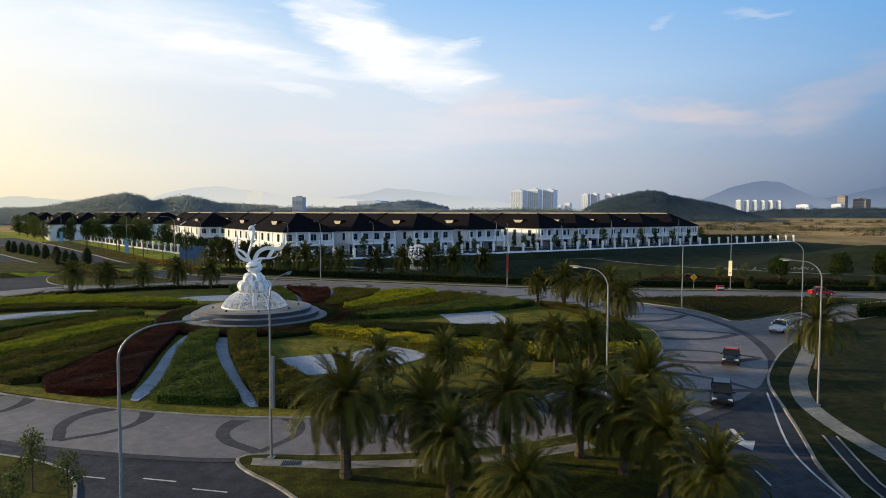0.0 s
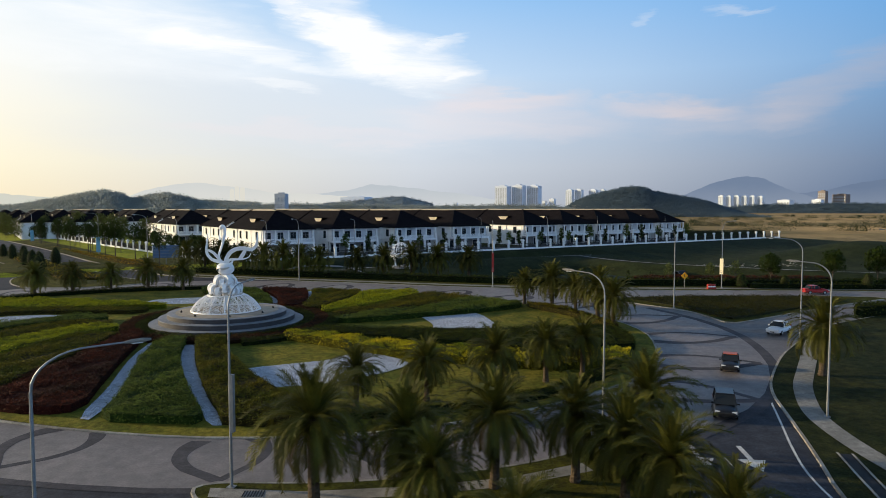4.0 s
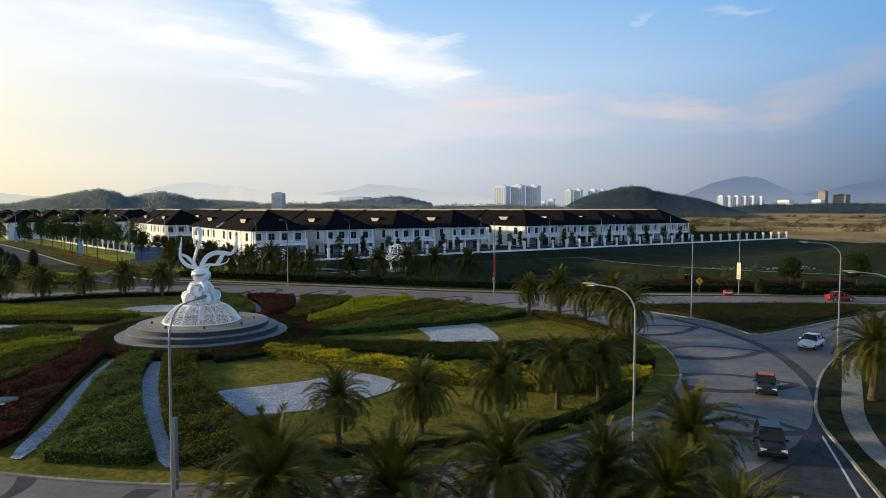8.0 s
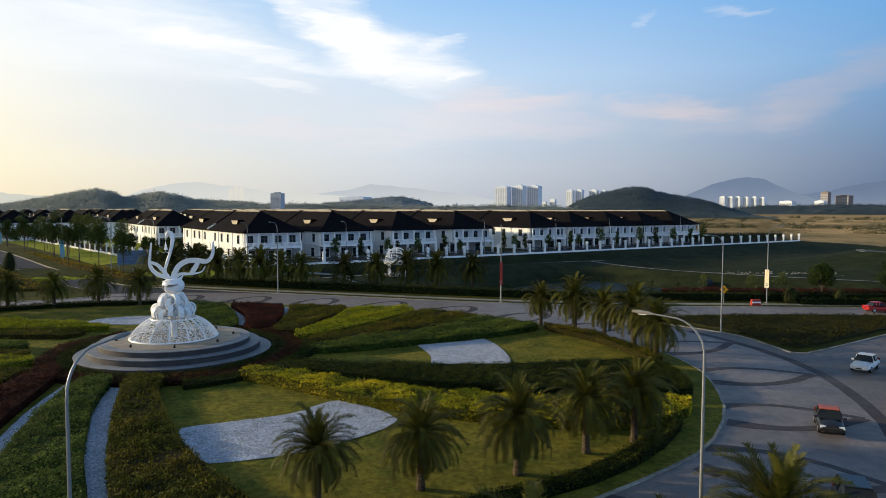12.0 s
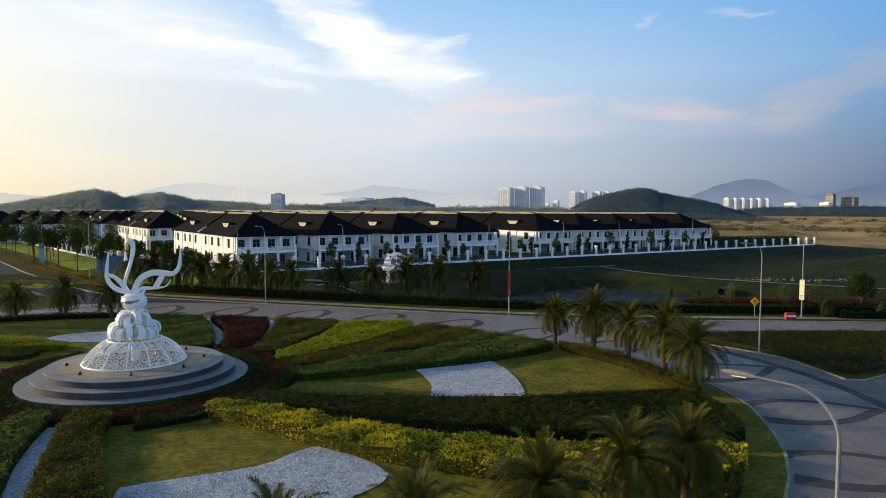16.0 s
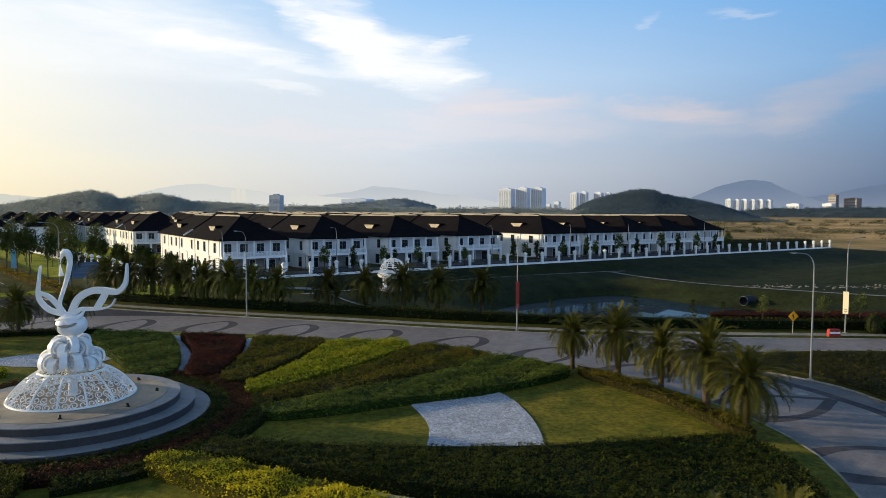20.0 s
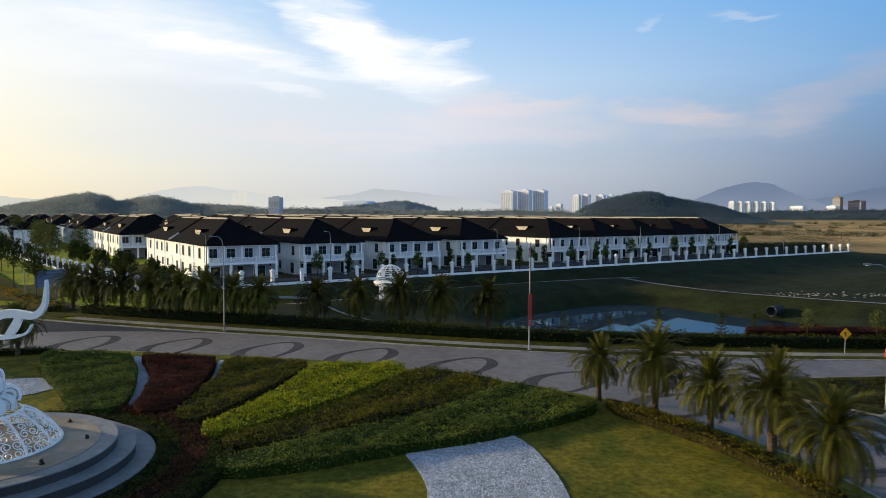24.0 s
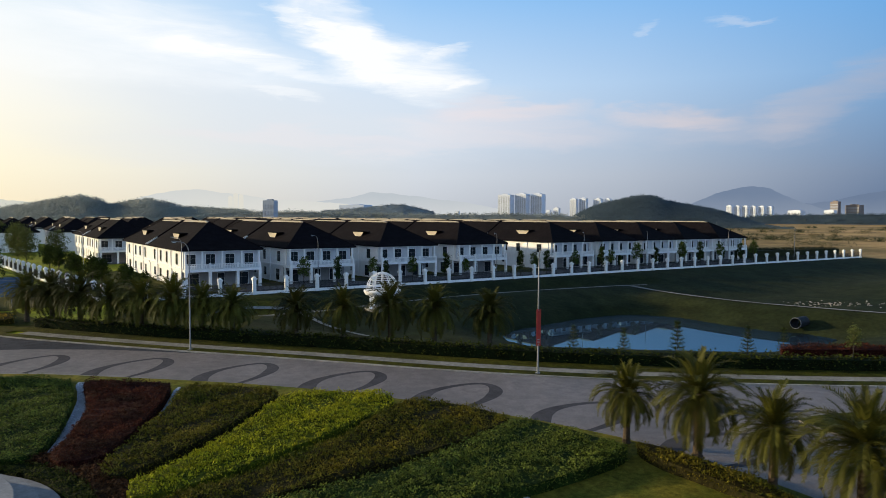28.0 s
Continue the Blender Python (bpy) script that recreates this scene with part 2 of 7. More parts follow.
M["tilegrey"] = material("grey porch tiles", (0.13, 0.13, 0.14), 0.6, (0.1, 0.1, 0.11), 2, spread=0.15)
M["bark"] = material("palm bark", (0.095, 0.072, 0.048), 0.9, (0.055, 0.043, 0.032), 6, 0.05, 12, spread=0.3)
M["wood"] = material("tree bark", (0.10, 0.08, 0.06), 0.9, (0.07, 0.055, 0.04), 6, 0.03, 12, spread=0.3)
M["frond"] = material("palm frond", (0.080, 0.078, 0.012), 0.6, (0.036, 0.043, 0.007), 1.5, spread=0.25, objrand=0.4, translucent=0.16, spec=0.12)
M["frond_dry"] = material("dry palm frond", (0.12, 0.085, 0.035), 0.7, (0.12, 0.085, 0.04), 1.5, spread=0.2, translucent=0.2)
M["leaf"] = material("tree leaf", (0.055, 0.090, 0.012), 0.6, (0.07, 0.095, 0.012), 2, spread=0.2, island=0.45, translucent=0.2)
M["leaf_dark"] = material("dark tree leaf", (0.026, 0.044, 0.008), 0.65, (0.040, 0.056, 0.009), 2, spread=0.2, island=0.45, translucent=0.15)
M["leaf_pale"] = material("pale tree leaf", (0.10, 0.12, 0.03), 0.65, (0.08, 0.095, 0.03), 2, spread=0.2, island=0.4, translucent=0.25)


def bed_material(name, a, b):
    return material(name, a, 0.7, b, 2.5, spread=0.38, island=0.50, translucent=0.12)


M["bed_green"] = bed_material("green shrub leaf", (0.125, 0.150, 0.022), (0.062, 0.090, 0.014))
M["bed_dark"] = bed_material("dark shrub leaf", (0.032, 0.042, 0.005), (0.044, 0.050, 0.006))
M["bed_lime"] = bed_material("lime shrub leaf", (0.30, 0.29, 0.010), (0.20, 0.215, 0.010))
M["bed_olive"] = bed_material("olive shrub leaf", (0.125, 0.102, 0.010), (0.062, 0.070, 0.007))
M["bed_gold"] = bed_material("golden brown hedge leaf", (0.34, 0.21, 0.020), (0.13, 0.13, 0.012))
M["bed_russet"] = bed_material("russet shrub leaf", (0.070, 0.026, 0.010), (0.034, 0.022, 0.008))
M["bed_red"] = bed_material("maroon shrub leaf", (0.085, 0.020, 0.009), (0.030, 0.014, 0.008))
M["bed_yellow"] = bed_material("yellow shrub leaf", (0.56, 0.45, 0.014), (0.12, 0.16, 0.010))
# shade between the leaves is darkened into these core colours
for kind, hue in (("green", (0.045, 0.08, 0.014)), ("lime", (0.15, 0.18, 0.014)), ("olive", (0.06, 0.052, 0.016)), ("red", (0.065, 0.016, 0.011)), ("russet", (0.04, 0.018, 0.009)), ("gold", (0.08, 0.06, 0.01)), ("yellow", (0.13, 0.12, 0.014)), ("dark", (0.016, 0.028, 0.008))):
    M["shade_core_" + kind] = material("shaded shrub inside " + kind, tuple(c * 0.5 for c in hue), 0.95, tuple(c * 0.3 for c in hue), 5, 0.08, 9, spread=0.5)
M["bed_rough"] = bed_material("rough brown-green ground cover", (0.050, 0.044, 0.008), (0.026, 0.030, 0.006))
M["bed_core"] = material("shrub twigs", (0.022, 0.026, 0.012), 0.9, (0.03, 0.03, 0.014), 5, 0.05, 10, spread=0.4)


def glass(name, color=(0.02, 0.025, 0.03)):
    m = bpy.data.materials.new(name)
    m.use_nodes = True
    b = m.node_tree.nodes["Principled BSDF"]
    b.inputs["Base Color"].default_value = (*color, 1)
    b.inputs["Roughness"].default_value = 0.08
    b.inputs["Specular IOR Level"].default_value = 0.10
    return m


M["glass"] = glass("window glass")
def mirror_water(name, deep, sheen):
    """Still water: a dark body under a faintly rippled mirror."""
    m = bpy.data.materials.new(name)
    m.use_nodes = True
    n, l = m.node_tree.nodes, m.node_tree.links
    b = n["Principled BSDF"]
    b.inputs["Base Color"].default_value = (*deep, 1)
    b.inputs["Roughness"].default_value = 0.5
    g = n.new("ShaderNodeBsdfGlossy")
    g.inputs["Color"].default_value = (*sheen, 1)
    g.inputs["Roughness"].default_value = 0.02
    t = n.new("ShaderNodeTexNoise")
    t.inputs["Scale"].default_value, t.inputs["Detail"].default_value = 1.5, 3
    bp = n.new("ShaderNodeBump")
    bp.inputs["Strength"].default_value, bp.inputs["Distance"].default_value = 0.03, 0.02
    l.new(t.outputs[0], bp.inputs["Height"])
    l.new(bp.outputs[0], g.inputs["Normal"])
    mx = n.new("ShaderNodeMixShader")
    mx.inputs[0].default_value = 0.68
    l.new(b.outputs[0], mx.inputs[1])
    l.new(g.outputs[0], mx.inputs[2])
    l.new(mx.outputs[0], n["Material Output"].inputs[0])
    return m


M["water"] = mirror_water("pond water", (0.010, 0.020, 0.026), (0.14, 0.27, 0.38))


# ---- shapes ----
class Shape:
    """Collects points and faces; each add is one solid."""

    def __init__(self):
        self.v, self.f = [], []

    def add(self, verts, faces):
        o = len(self.v)
        self.v.extend(tuple(p) for p in verts)
        self.f.extend(tuple(i + o for i in q) for q in faces)
        return self

    def box(self, c, s, turn=0.0, top=1.0):
        """A box of the size s round its bottom's middle c; top: how much its upper face is drawn in."""
        ca, sa = math.cos(turn), math.sin(turn)
        pts = []
        for z, k in ((0, 1.0), (s[2], top)):
            for ax, ay in ((-1, -1), (1, -1), (1, 1), (-1, 1)):
                x, y = ax * s[0] / 2 * k, ay * s[1] / 2 * k
                pts.append((c[0] + x * ca - y * sa, c[1] + x * sa + y * ca, c[2] + z))
        return self.add(pts, [(3, 2, 1, 0), (4, 5, 6, 7), (0, 1, 5, 4), (1, 2, 6, 5), (2, 3, 7, 6), (3, 0, 4, 7)])

    def tube(self, path, radii, sides=8, cap=True):
        path = [Vector(p) for p in path]
        if not isinstance(radii, (list, tuple)):
            radii = [radii] * len(path)
        rings, side = [], None
        for i, p in enumerate(path):
            d = (path[min(i + 1, len(path) - 1)] - path[max(i - 1, 0)]).normalized()
            if side is None:
                side = d.orthogonal().normalized()
            side = (side - d * side.dot(d)).normalized()
            other = d.cross(side)
            rings.append([p + (side * math.cos(k * math.tau / sides) + other * math.sin(k * math.tau / sides)) * radii[i] for k in range(sides)])
        verts = [q for r in rings for q in r]
        faces = []
        for i in range(len(path) - 1):
            for k in range(sides):
                a, b = i * sides + k, i * sides + (k + 1) % sides
                faces.append((a, b, b + sides, a + sides))
        if cap:
            faces.append(tuple(reversed(range(sides))))
            faces.append(tuple(range((len(path) - 1) * sides, len(path) * sides)))
        return self.add(verts, faces)

    def lathe(self, c, profile, sides=16):
        """profile: rows of radius and height."""
        verts, faces = [], []
        for r, z in profile:
            for k in range(sides):
                a = k * math.tau / sides
                verts.append((c[0] + r * math.cos(a), c[1] + r * math.sin(a), c[2] + z))
        for i in range(len(profile) - 1):
            for k in range(sides):
                a, b = i * sides + k, i * sides + (k + 1) % sides
                faces.append((a, b, b + sides, a + sides))
        faces.append(tuple(reversed(range(sides))))
        faces.append(tuple(range((len(profile) - 1) * sides, len(profile) * sides)))
        return self.add(verts, faces)

    def mesh(self, name, mat, smooth=False):
        me = bpy.data.meshes.new(name)
        me.from_pydata(self.v, [], self.f)
        me.materials.append(mat)
        if smooth:
            me.shade_smooth()
        return me


def part(name, shape, mat, parent, label="", smooth=False):
    """ONE mesh object under a thing or a part."""
    me = shape if isinstance(shape, bpy.types.Mesh) else shape.mesh(name, mat, smooth)
    ob = new(name, me)
    ob.parent = parent
    return tagged(ob, label)


def thing(name, label, category, place=(0, 0, 0), turn=0.0, group="", kind=""):
    ob = new(name)
    ob.empty_display_size = 0.3
    ob.matrix_basis = pose(*place, 0, 0, math.degrees(turn))
    return tagged(ob, label, category, group, kind)


def structure(name, shape, mat, label, category, smooth=False, kind="structure"):
    me = shape if isinstance(shape, bpy.types.Mesh) else shape.mesh(name, mat, smooth)
    return tagged(new(name, me), label, category, "", kind)


def arrays_mesh(name, verts, faces, mat, smooth=False):
    me = bpy.data.meshes.new(name)
    k = faces.shape[1]
    me.vertices.add(len(verts))
    me.vertices.foreach_set("co", np.asarray(verts, np.float32).ravel())
    me.loops.add(faces.size)
    me.loops.foreach_set("vertex_index", np.asarray(faces, np.int32).ravel())
    me.polygons.add(len(faces))
    me.polygons.foreach_set("loop_start", np.arange(0, faces.size, k, dtype=np.int32))
    me.polygons.foreach_set("loop_total", np.full(len(faces), k, np.int32))
    me.update(calc_edges=True)
    me.materials.append(mat)
    if smooth:
        me.shade_smooth()
    return me


def curved(points, rounds=2, closed=True):
    """Cuts the corners of a line of plan points."""
    p = [np.array(q, float) for q in points]
    for _ in range(rounds):
        out = [] if closed else [p[0]]
        for i in range(len(p) if closed else len(p) - 1):
            a, b = p[i], p[(i + 1) % len(p)]
            out += [a * 0.75 + b * 0.25, a * 0.25 + b * 0.75]
        p = out if closed else out + [p[-1]]
    return [tuple(q) for q in p]


def inside(poly, x, y):
    poly = np.asarray(poly)
    res = np.zeros(np.shape(x), bool)
    j = len(poly) - 1
    for i in range(len(poly)):
        (xi, yi), (xj, yj) = poly[i], poly[j]
        if yi != yj:
            res ^= ((yi > y) != (yj > y)) & (x < (xj - xi) * (y - yi) / (yj - yi) + xi)
        j = i
    return res


def grown(poly, d):
    """The outline moved outwards by d metres (points run counter-clockwise)."""
    n, out = len(poly), []
    for i in range(n):
        a, b, c = (np.array(poly[(i + k) % n], float) for k in (-1, 0, 1))
        e, f = b - a, c - b
        e, f = e / (np.linalg.norm(e) + 1e-9), f / (np.linalg.norm(f) + 1e-9)
        m = np.array([e[1] + f[1], -e[0] - f[0]])
        m /= max(np.linalg.norm(m), 1e-6)
        k = d / max(0.5, float(m @ np.array([f[1], -f[0]])))
        out.append(tuple(b + m * k))
    return out


def ccw(poly):
    a = sum(poly[i - 1][0] * poly[i][1] - poly[i][0] * poly[i - 1][1] for i in range(len(poly)))
    return list(poly) if a > 0 else list(reversed(poly))


# ---- the lie of the land ----
GRADE = 0.026
FENCE_A, FENCE_B = Vector((-41.0, 179.6)), Vector((160.4, 303.7))
FENCE_U = (FENCE_B - FENCE_A).normalized()
FENCE_N = Vector((-FENCE_U.y, FENCE_U.x))
FENCE_L = Vector((-105.0, 251.0))
PAD = 3.45
WATER = -1.75
POND = [(16.5, 177), (17, 172), (20, 167.5), (27, 163.5), (36, 161.5), (46, 161.2), (56, 164.5), (64, 168.5), (69, 172.5), (66.5, 178.5), (61.9, 180.3), (57.5, 186.9), (53, 195.6), (46, 200), (40, 198.4), (32.9, 194.2), (23.6, 185.8), (19.5, 182.3)]
BERMS = [([(-30, 172), (-16, 178), (-4, 190), (9.7, 201.6), (26.2, 211.8), (48, 222.5), (56.5, 225.2)], 4.0), ([(51.9, 222.6), (55, 210.9), (60.4, 200), (65.9, 192.2), (73.5, 185.3), (81.1, 179), (100, 166), (130, 152)], 5.0)]
ROAD_FAR = [(-165, 278), (-140, 251), (-116, 225), (-98, 204), (-80, 182), (-64, 165), (-52, 153.6), (-43, 150), (-34.5, 147.2), (-23.4, 143.6), (-8.4, 139.3), (5, 134.9), (18.6, 131.6), (29, 130.0), (41, 128.6), (56, 127.9), (100, 124), (200, 112)]


def step(a, b, v):
    k = np.clip((v - a) / (b - a), 0, 1)
    return k * k * (3 - 2 * k)


def road_far(x):
    return np.interp(x, [p[0] for p in ROAD_FAR], [p[1] for p in ROAD_FAR])


def away(line, x, y):
    """Distance from a line of plan points."""
    best = np.full(np.shape(x), 1e9)
    for (ax, ay), (bx, by) in zip(line, line[1:]):
        t = np.clip(((x - ax) * (bx - ax) + (y - ay) * (by - ay)) / ((bx - ax) ** 2 + (by - ay) ** 2), 0, 1)
        best = np.minimum(best, np.hypot(x - ax - t * (bx - ax), y - ay - t * (by - ay)))
    return best


def land(x, y):
    """Height of the ground at plan places (arrays or numbers)."""
    x, y = np.asarray(x, float), np.asarray(y, float)
    z = GRADE * (np.clip(y, 0, 183) - 50)
    nf = (x - FENCE_A.x) * FENCE_N.x + (y - FENCE_A.y) * FENCE_N.y
    uf = (x - FENCE_A.x) * FENCE_U.x + (y - FENCE_A.y) * FENCE_U.y
    far = step(13, 25, y - road_far(x))
    bowl = far * step(-1.5, -34, nf) * step(-22, 12, x + 0.45 * (y - 150))
    wet = away(POND + POND[:1], x, y)
    wet = np.where(inside(POND, x, y), -wet, wet)
    floor_z = WATER + np.clip(wet * 0.16, -1.2, 1.3) + 0.8 * step(70, 130, x)
    z = z + (floor_z - z) * bowl
    for line, wide in BERMS:
        z = z + (1.5 - z) * np.exp(-(away(line, x, y) / wide) ** 2) * far
    z = np.where((wet < 7) & (y > 146), np.minimum(z, WATER + np.clip(wet * 0.55, -1.2, 4)), z)
    pad = step(-2.0, -0.3, nf) * step(-400, -30, uf)
    pad = np.maximum(pad, step(300, 340, y))
    z = z + (PAD - z) * np.where(nf > -2.0, pad, np.where(y > 300, pad, 0))
    mound = 6.0 * np.exp(-(((x - 140) / 24) ** 2 + ((y - 215) / 22) ** 2))
    return z + mound * far * (nf < -4)


ISLAND = curved([(28.6, 94), (27.4, 101), (24.3, 107.5), (19, 114.3), (10, 120.8), (0.3, 125.6), (-10, 129.4), (-22, 132), (-36, 134.5), (-50, 132.8), (-62, 128), (-72, 119),
                 (-77, 106), (-75, 92), (-66, 80), (-52, 72.3), (-36, 66.3), (-27.7, 63.2), (-20, 61.1), (-12.6, 60.0), (-4, 60.4), (3, 62.4), (9.4, 65.3), (15.6, 69.5), (20.7, 73.6), (25.2, 80.6), (27.5, 87.6)], 1)


def island_z(x, y):
    x, y = np.asarray(x, float), np.asarray(y, float)
    r = ((x + 24) / 52) ** 2 + ((y - 98) / 36) ** 2
    return GRADE * (y - 50) + 0.13 + 0.45 * np.clip(1.05 - r, 0, 1)


def plane_z(x, y):
    return GRADE * (np.asarray(y, float) - 50)


def strip(left, right, height, lift):
    """A ribbon between two lines of as many points, laid on the ground."""
    v = []
    for a, b in zip(left, right):
        v += [(a[0], a[1], float(height(*a)) + lift), (b[0], b[1], float(height(*b)) + lift)]
    return Shape().add(v, [(2 * i, 2 * i + 1, 2 * i + 3, 2 * i + 2) for i in range(len(left) - 1)])


def sheet(poly, height, lift, cell=1.5):
    """A polygon filled with a fine mesh that follows the ground."""
    bm = bmesh.new()
    bm.faces.new([bm.verts.new((p[0], p[1], 0)) for p in poly])
    xs, ys = [p[0] for p in poly], [p[1] for p in poly]
    for axis, lo, hi in ((0, min(xs), max(xs)), (1, min(ys), max(ys))):
        n = int((hi - lo) / cell)
        for i in range(1, n + 1):
            c = [0, 0, 0]
            c[axis] = lo + (hi - lo) * i / (n + 1)
            d = [0, 0, 0]
            d[axis] = 1
            bmesh.ops.bisect_plane(bm, geom=bm.verts[:] + bm.edges[:] + bm.faces[:], plane_co=c, plane_no=d)
    for v in bm.verts:
        v.co.z = float(height(v.co.x, v.co.y)) + lift
    bmesh.ops.recalc_face_normals(bm, faces=bm.faces[:])
    if sum(f.normal.z for f in bm.faces) < 0:
        bmesh.ops.reverse_faces(bm, faces=bm.faces[:])
    s = Shape()
    bm.verts.index_update()
    s.v = [tuple(v.co) for v in bm.verts]
    s.f = [tuple(v.index for v in f.verts) for f in bm.faces]
    bm.free()
    return s


def block(poly, height, low, high, cell=1.5):
    """A sheet with a skirt round it down to low."""
    poly = ccw(poly)
    s = sheet(poly, height, high, cell)
    n = len(poly)
    v = [(p[0], p[1], float(height(*p)) + h) for h in (low, high) for p in poly]
    return s.add(v, [(i, (i + 1) % n, n + (i + 1) % n, n + i) for i in range(n)])


def kerb_stones(name, poly, height, label, near, top=0.15, width=0.22, run=1.5):
    """A kerb of single stones with open joints; those that are not near stay one piece."""
    poly = ccw(poly)
    outer, edge, n = grown(poly, width), grown(poly, width - 0.03), len(poly)
    ob = tagged(new(name), label, "kerb", "", "structure")
    rest = Shape()
    for i in range(n):
        j = (i + 1) % n
        count = max(1, round(math.dist(poly[i], poly[j]) / run))
        for k in range(count):
            gap = 0.02 / max(0.3, math.dist(poly[i], poly[j]))
            v = []
            for t in (k / count + gap, (k + 1) / count - gap):
                for line, h in ((outer, -0.05), (outer, top - 0.03), (edge, top), (poly, top), (poly, -0.05)):
                    x, y = line[i][0] + (line[j][0] - line[i][0]) * t, line[i][1] + (line[j][1] - line[i][1]) * t
                    v.append((x, y, float(height(x, y)) + h))
            f = [(r, 5 + r, 6 + r, 1 + r) for r in range(4)] + [(4, 3, 2, 1, 0), (5, 6, 7, 8, 9)]
            if near(*v[0][:2]):
                part("kerb_stone", Shape().add(v, f), M["kerb_stone"], ob)
            else:
                rest.add(v, f)
    if rest.v:
        tagged(part("far_stones", rest, M["kerb"], ob), kind="stuff")
    return ob


def kerb_ring(name, poly, height, label, top=0.15, width=0.22):
    poly = ccw(poly)
    outer, n = grown(poly, width), len(poly)
    rows = [(outer, -0.05), (outer, top - 0.03), (grown(poly, width - 0.03), top), (poly, top), (poly, -0.05)]
    v = [(p[0], p[1], float(height(*p)) + h) for line, h in rows for p in line]
    f = [(r * n + i, r * n + (i + 1) % n, (r + 1) * n + (i + 1) % n, (r + 1) * n + i) for r in range(len(rows) - 1) for i in range(n)]
    return structure(name, Shape().add(v, f), M["kerb"], label, "kerb")


def leaves(name, pts, size, mat, parent, flat=0.35, rng=None, per=2):
    """Small diamond leaves at the points, each on a way of its own."""
    rng = rng or np.random.default_rng(3)
    pts = np.repeat(pts, per, axis=0)
    n = len(pts)
    a = rng.uniform(0, math.tau, n)
    tilt = rng.uniform(-1, 1, n) * (1 - flat) * 1.4
    s = size * rng.uniform(0.6, 1.35, n)
    d = np.stack([np.cos(a) * np.cos(tilt), np.sin(a) * np.cos(tilt), np.sin(tilt)], 1)
    w = np.stack([-np.sin(a), np.cos(a), rng.uniform(-0.6, 0.6, n)], 1)
    w /= np.linalg.norm(w, axis=1)[:, None]
    c = pts + rng.normal(0, size * 0.45, (n, 3))
    v = np.stack([c - d * s[:, None] * 0.5, c + w * s[:, None] * 0.28, c + d * s[:, None] * 0.5, c - w * s[:, None] * 0.28], 1).reshape(-1, 3)
    f = np.arange(4 * n).reshape(-1, 4)
    ob = new(name, arrays_mesh(name, v, f, mat))
    ob.parent = parent
    return ob

# ---- ground ----
def lines(parts):
    return np.unique(np.concatenate([np.asarray(p, float) for p in parts]))


gx = lines([[-4900, -3500, -2400, -1600, -1100, -750, -500, -350, -260, -200], np.arange(-160, 0, 4.0), np.arange(0, 100, 1.25), np.arange(100, 221, 4.0), [240, 280, 340, 420, 550, 750, 1050, 1500, 2200, 3400, 4900]])
gy = lines([[-900, -400, -200, -100, -50, -20], np.arange(0, 140, 4.0), np.arange(140, 240, 1.0), np.arange(240, 345, 4.0), [360, 390, 430, 480, 550, 650, 800, 1000, 1300, 1700, 2300, 3200, 4200, 4950]])
X, Y = np.meshgrid(gx, gy)
Zg = land(X, Y)
verts = np.stack([X, Y, Zg], 2).reshape(-1, 3)
nx, ny = len(gx), len(gy)
idx = (np.arange(ny - 1)[:, None] * nx + np.arange(nx - 1)[None, :]).ravel()
faces = np.stack([idx, idx + 1, idx + 1 + nx, idx + nx], 1)
me = arrays_mesh("ground", verts, faces, M["grass"], True)
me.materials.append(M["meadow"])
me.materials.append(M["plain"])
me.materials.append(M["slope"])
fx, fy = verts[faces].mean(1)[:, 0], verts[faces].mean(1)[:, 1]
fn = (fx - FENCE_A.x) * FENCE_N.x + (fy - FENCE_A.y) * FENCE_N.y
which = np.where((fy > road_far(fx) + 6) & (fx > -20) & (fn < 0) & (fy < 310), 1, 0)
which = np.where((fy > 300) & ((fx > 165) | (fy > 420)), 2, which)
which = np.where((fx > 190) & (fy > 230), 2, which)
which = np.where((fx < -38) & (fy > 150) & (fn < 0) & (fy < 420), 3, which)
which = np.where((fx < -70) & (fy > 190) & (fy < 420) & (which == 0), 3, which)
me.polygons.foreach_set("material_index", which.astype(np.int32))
tagged(new("ground", me), "grassy ground falling to a pond, dry plain beyond", "ground", kind="structure")

shore = grown(ccw(POND), 2.5)
structure("water", Shape().add([(p[0], p[1], WATER) for p in shore], [tuple(range(len(shore)))]), M["water"], "still dark pond mirroring fence and sky", "water")

base = [(-200, 250), (-170, 60), (-40, 12), (-12, 12), (-14, -80), (32, -80), (60, 60), (125, 100), (125, 124), *[(x, y) for x, y in reversed(ROAD_FAR[:-2])]]
structure("road", sheet(ccw(base), plane_z, 0.03, 12), M["asphalt"], "dark asphalt road surface round the island", "road")


def round_island(d, near):
    """The outline d metres out from the island's kerb; on its near western side only near metres."""
    k = [float(step(4, -8, p[0]) * step(84, 72, p[1])) for p in ISLAND]
    return [(a[0] + (b[0] - a[0]) * f, a[1] + (b[1] - a[1]) * f) for a, b, f in zip(grown(ISLAND, d), grown(ISLAND, near), k)]


ring_out = round_island(10.7, 8.1)
closed = lambda p: list(p) + [p[0]]
structure("road_ring", strip(closed(ISLAND), closed(ring_out), plane_z, 0.05), M["pavers"], "grey-pink paved ring road with dark swirls", "road")

junction = [(27, 66), (31, 69.5), (36, 77), (44, 87), (55, 98.4), (72, 107), (113, 122), (100, 126), (80, 121), (60, 122), (40, 122.4), (28, 121), (20, 114), (24, 90)]
structure("road_junction", sheet(ccw(junction), plane_z, 0.038, 6), M["junction"], "worn grey paving where the upper road joins", "road")

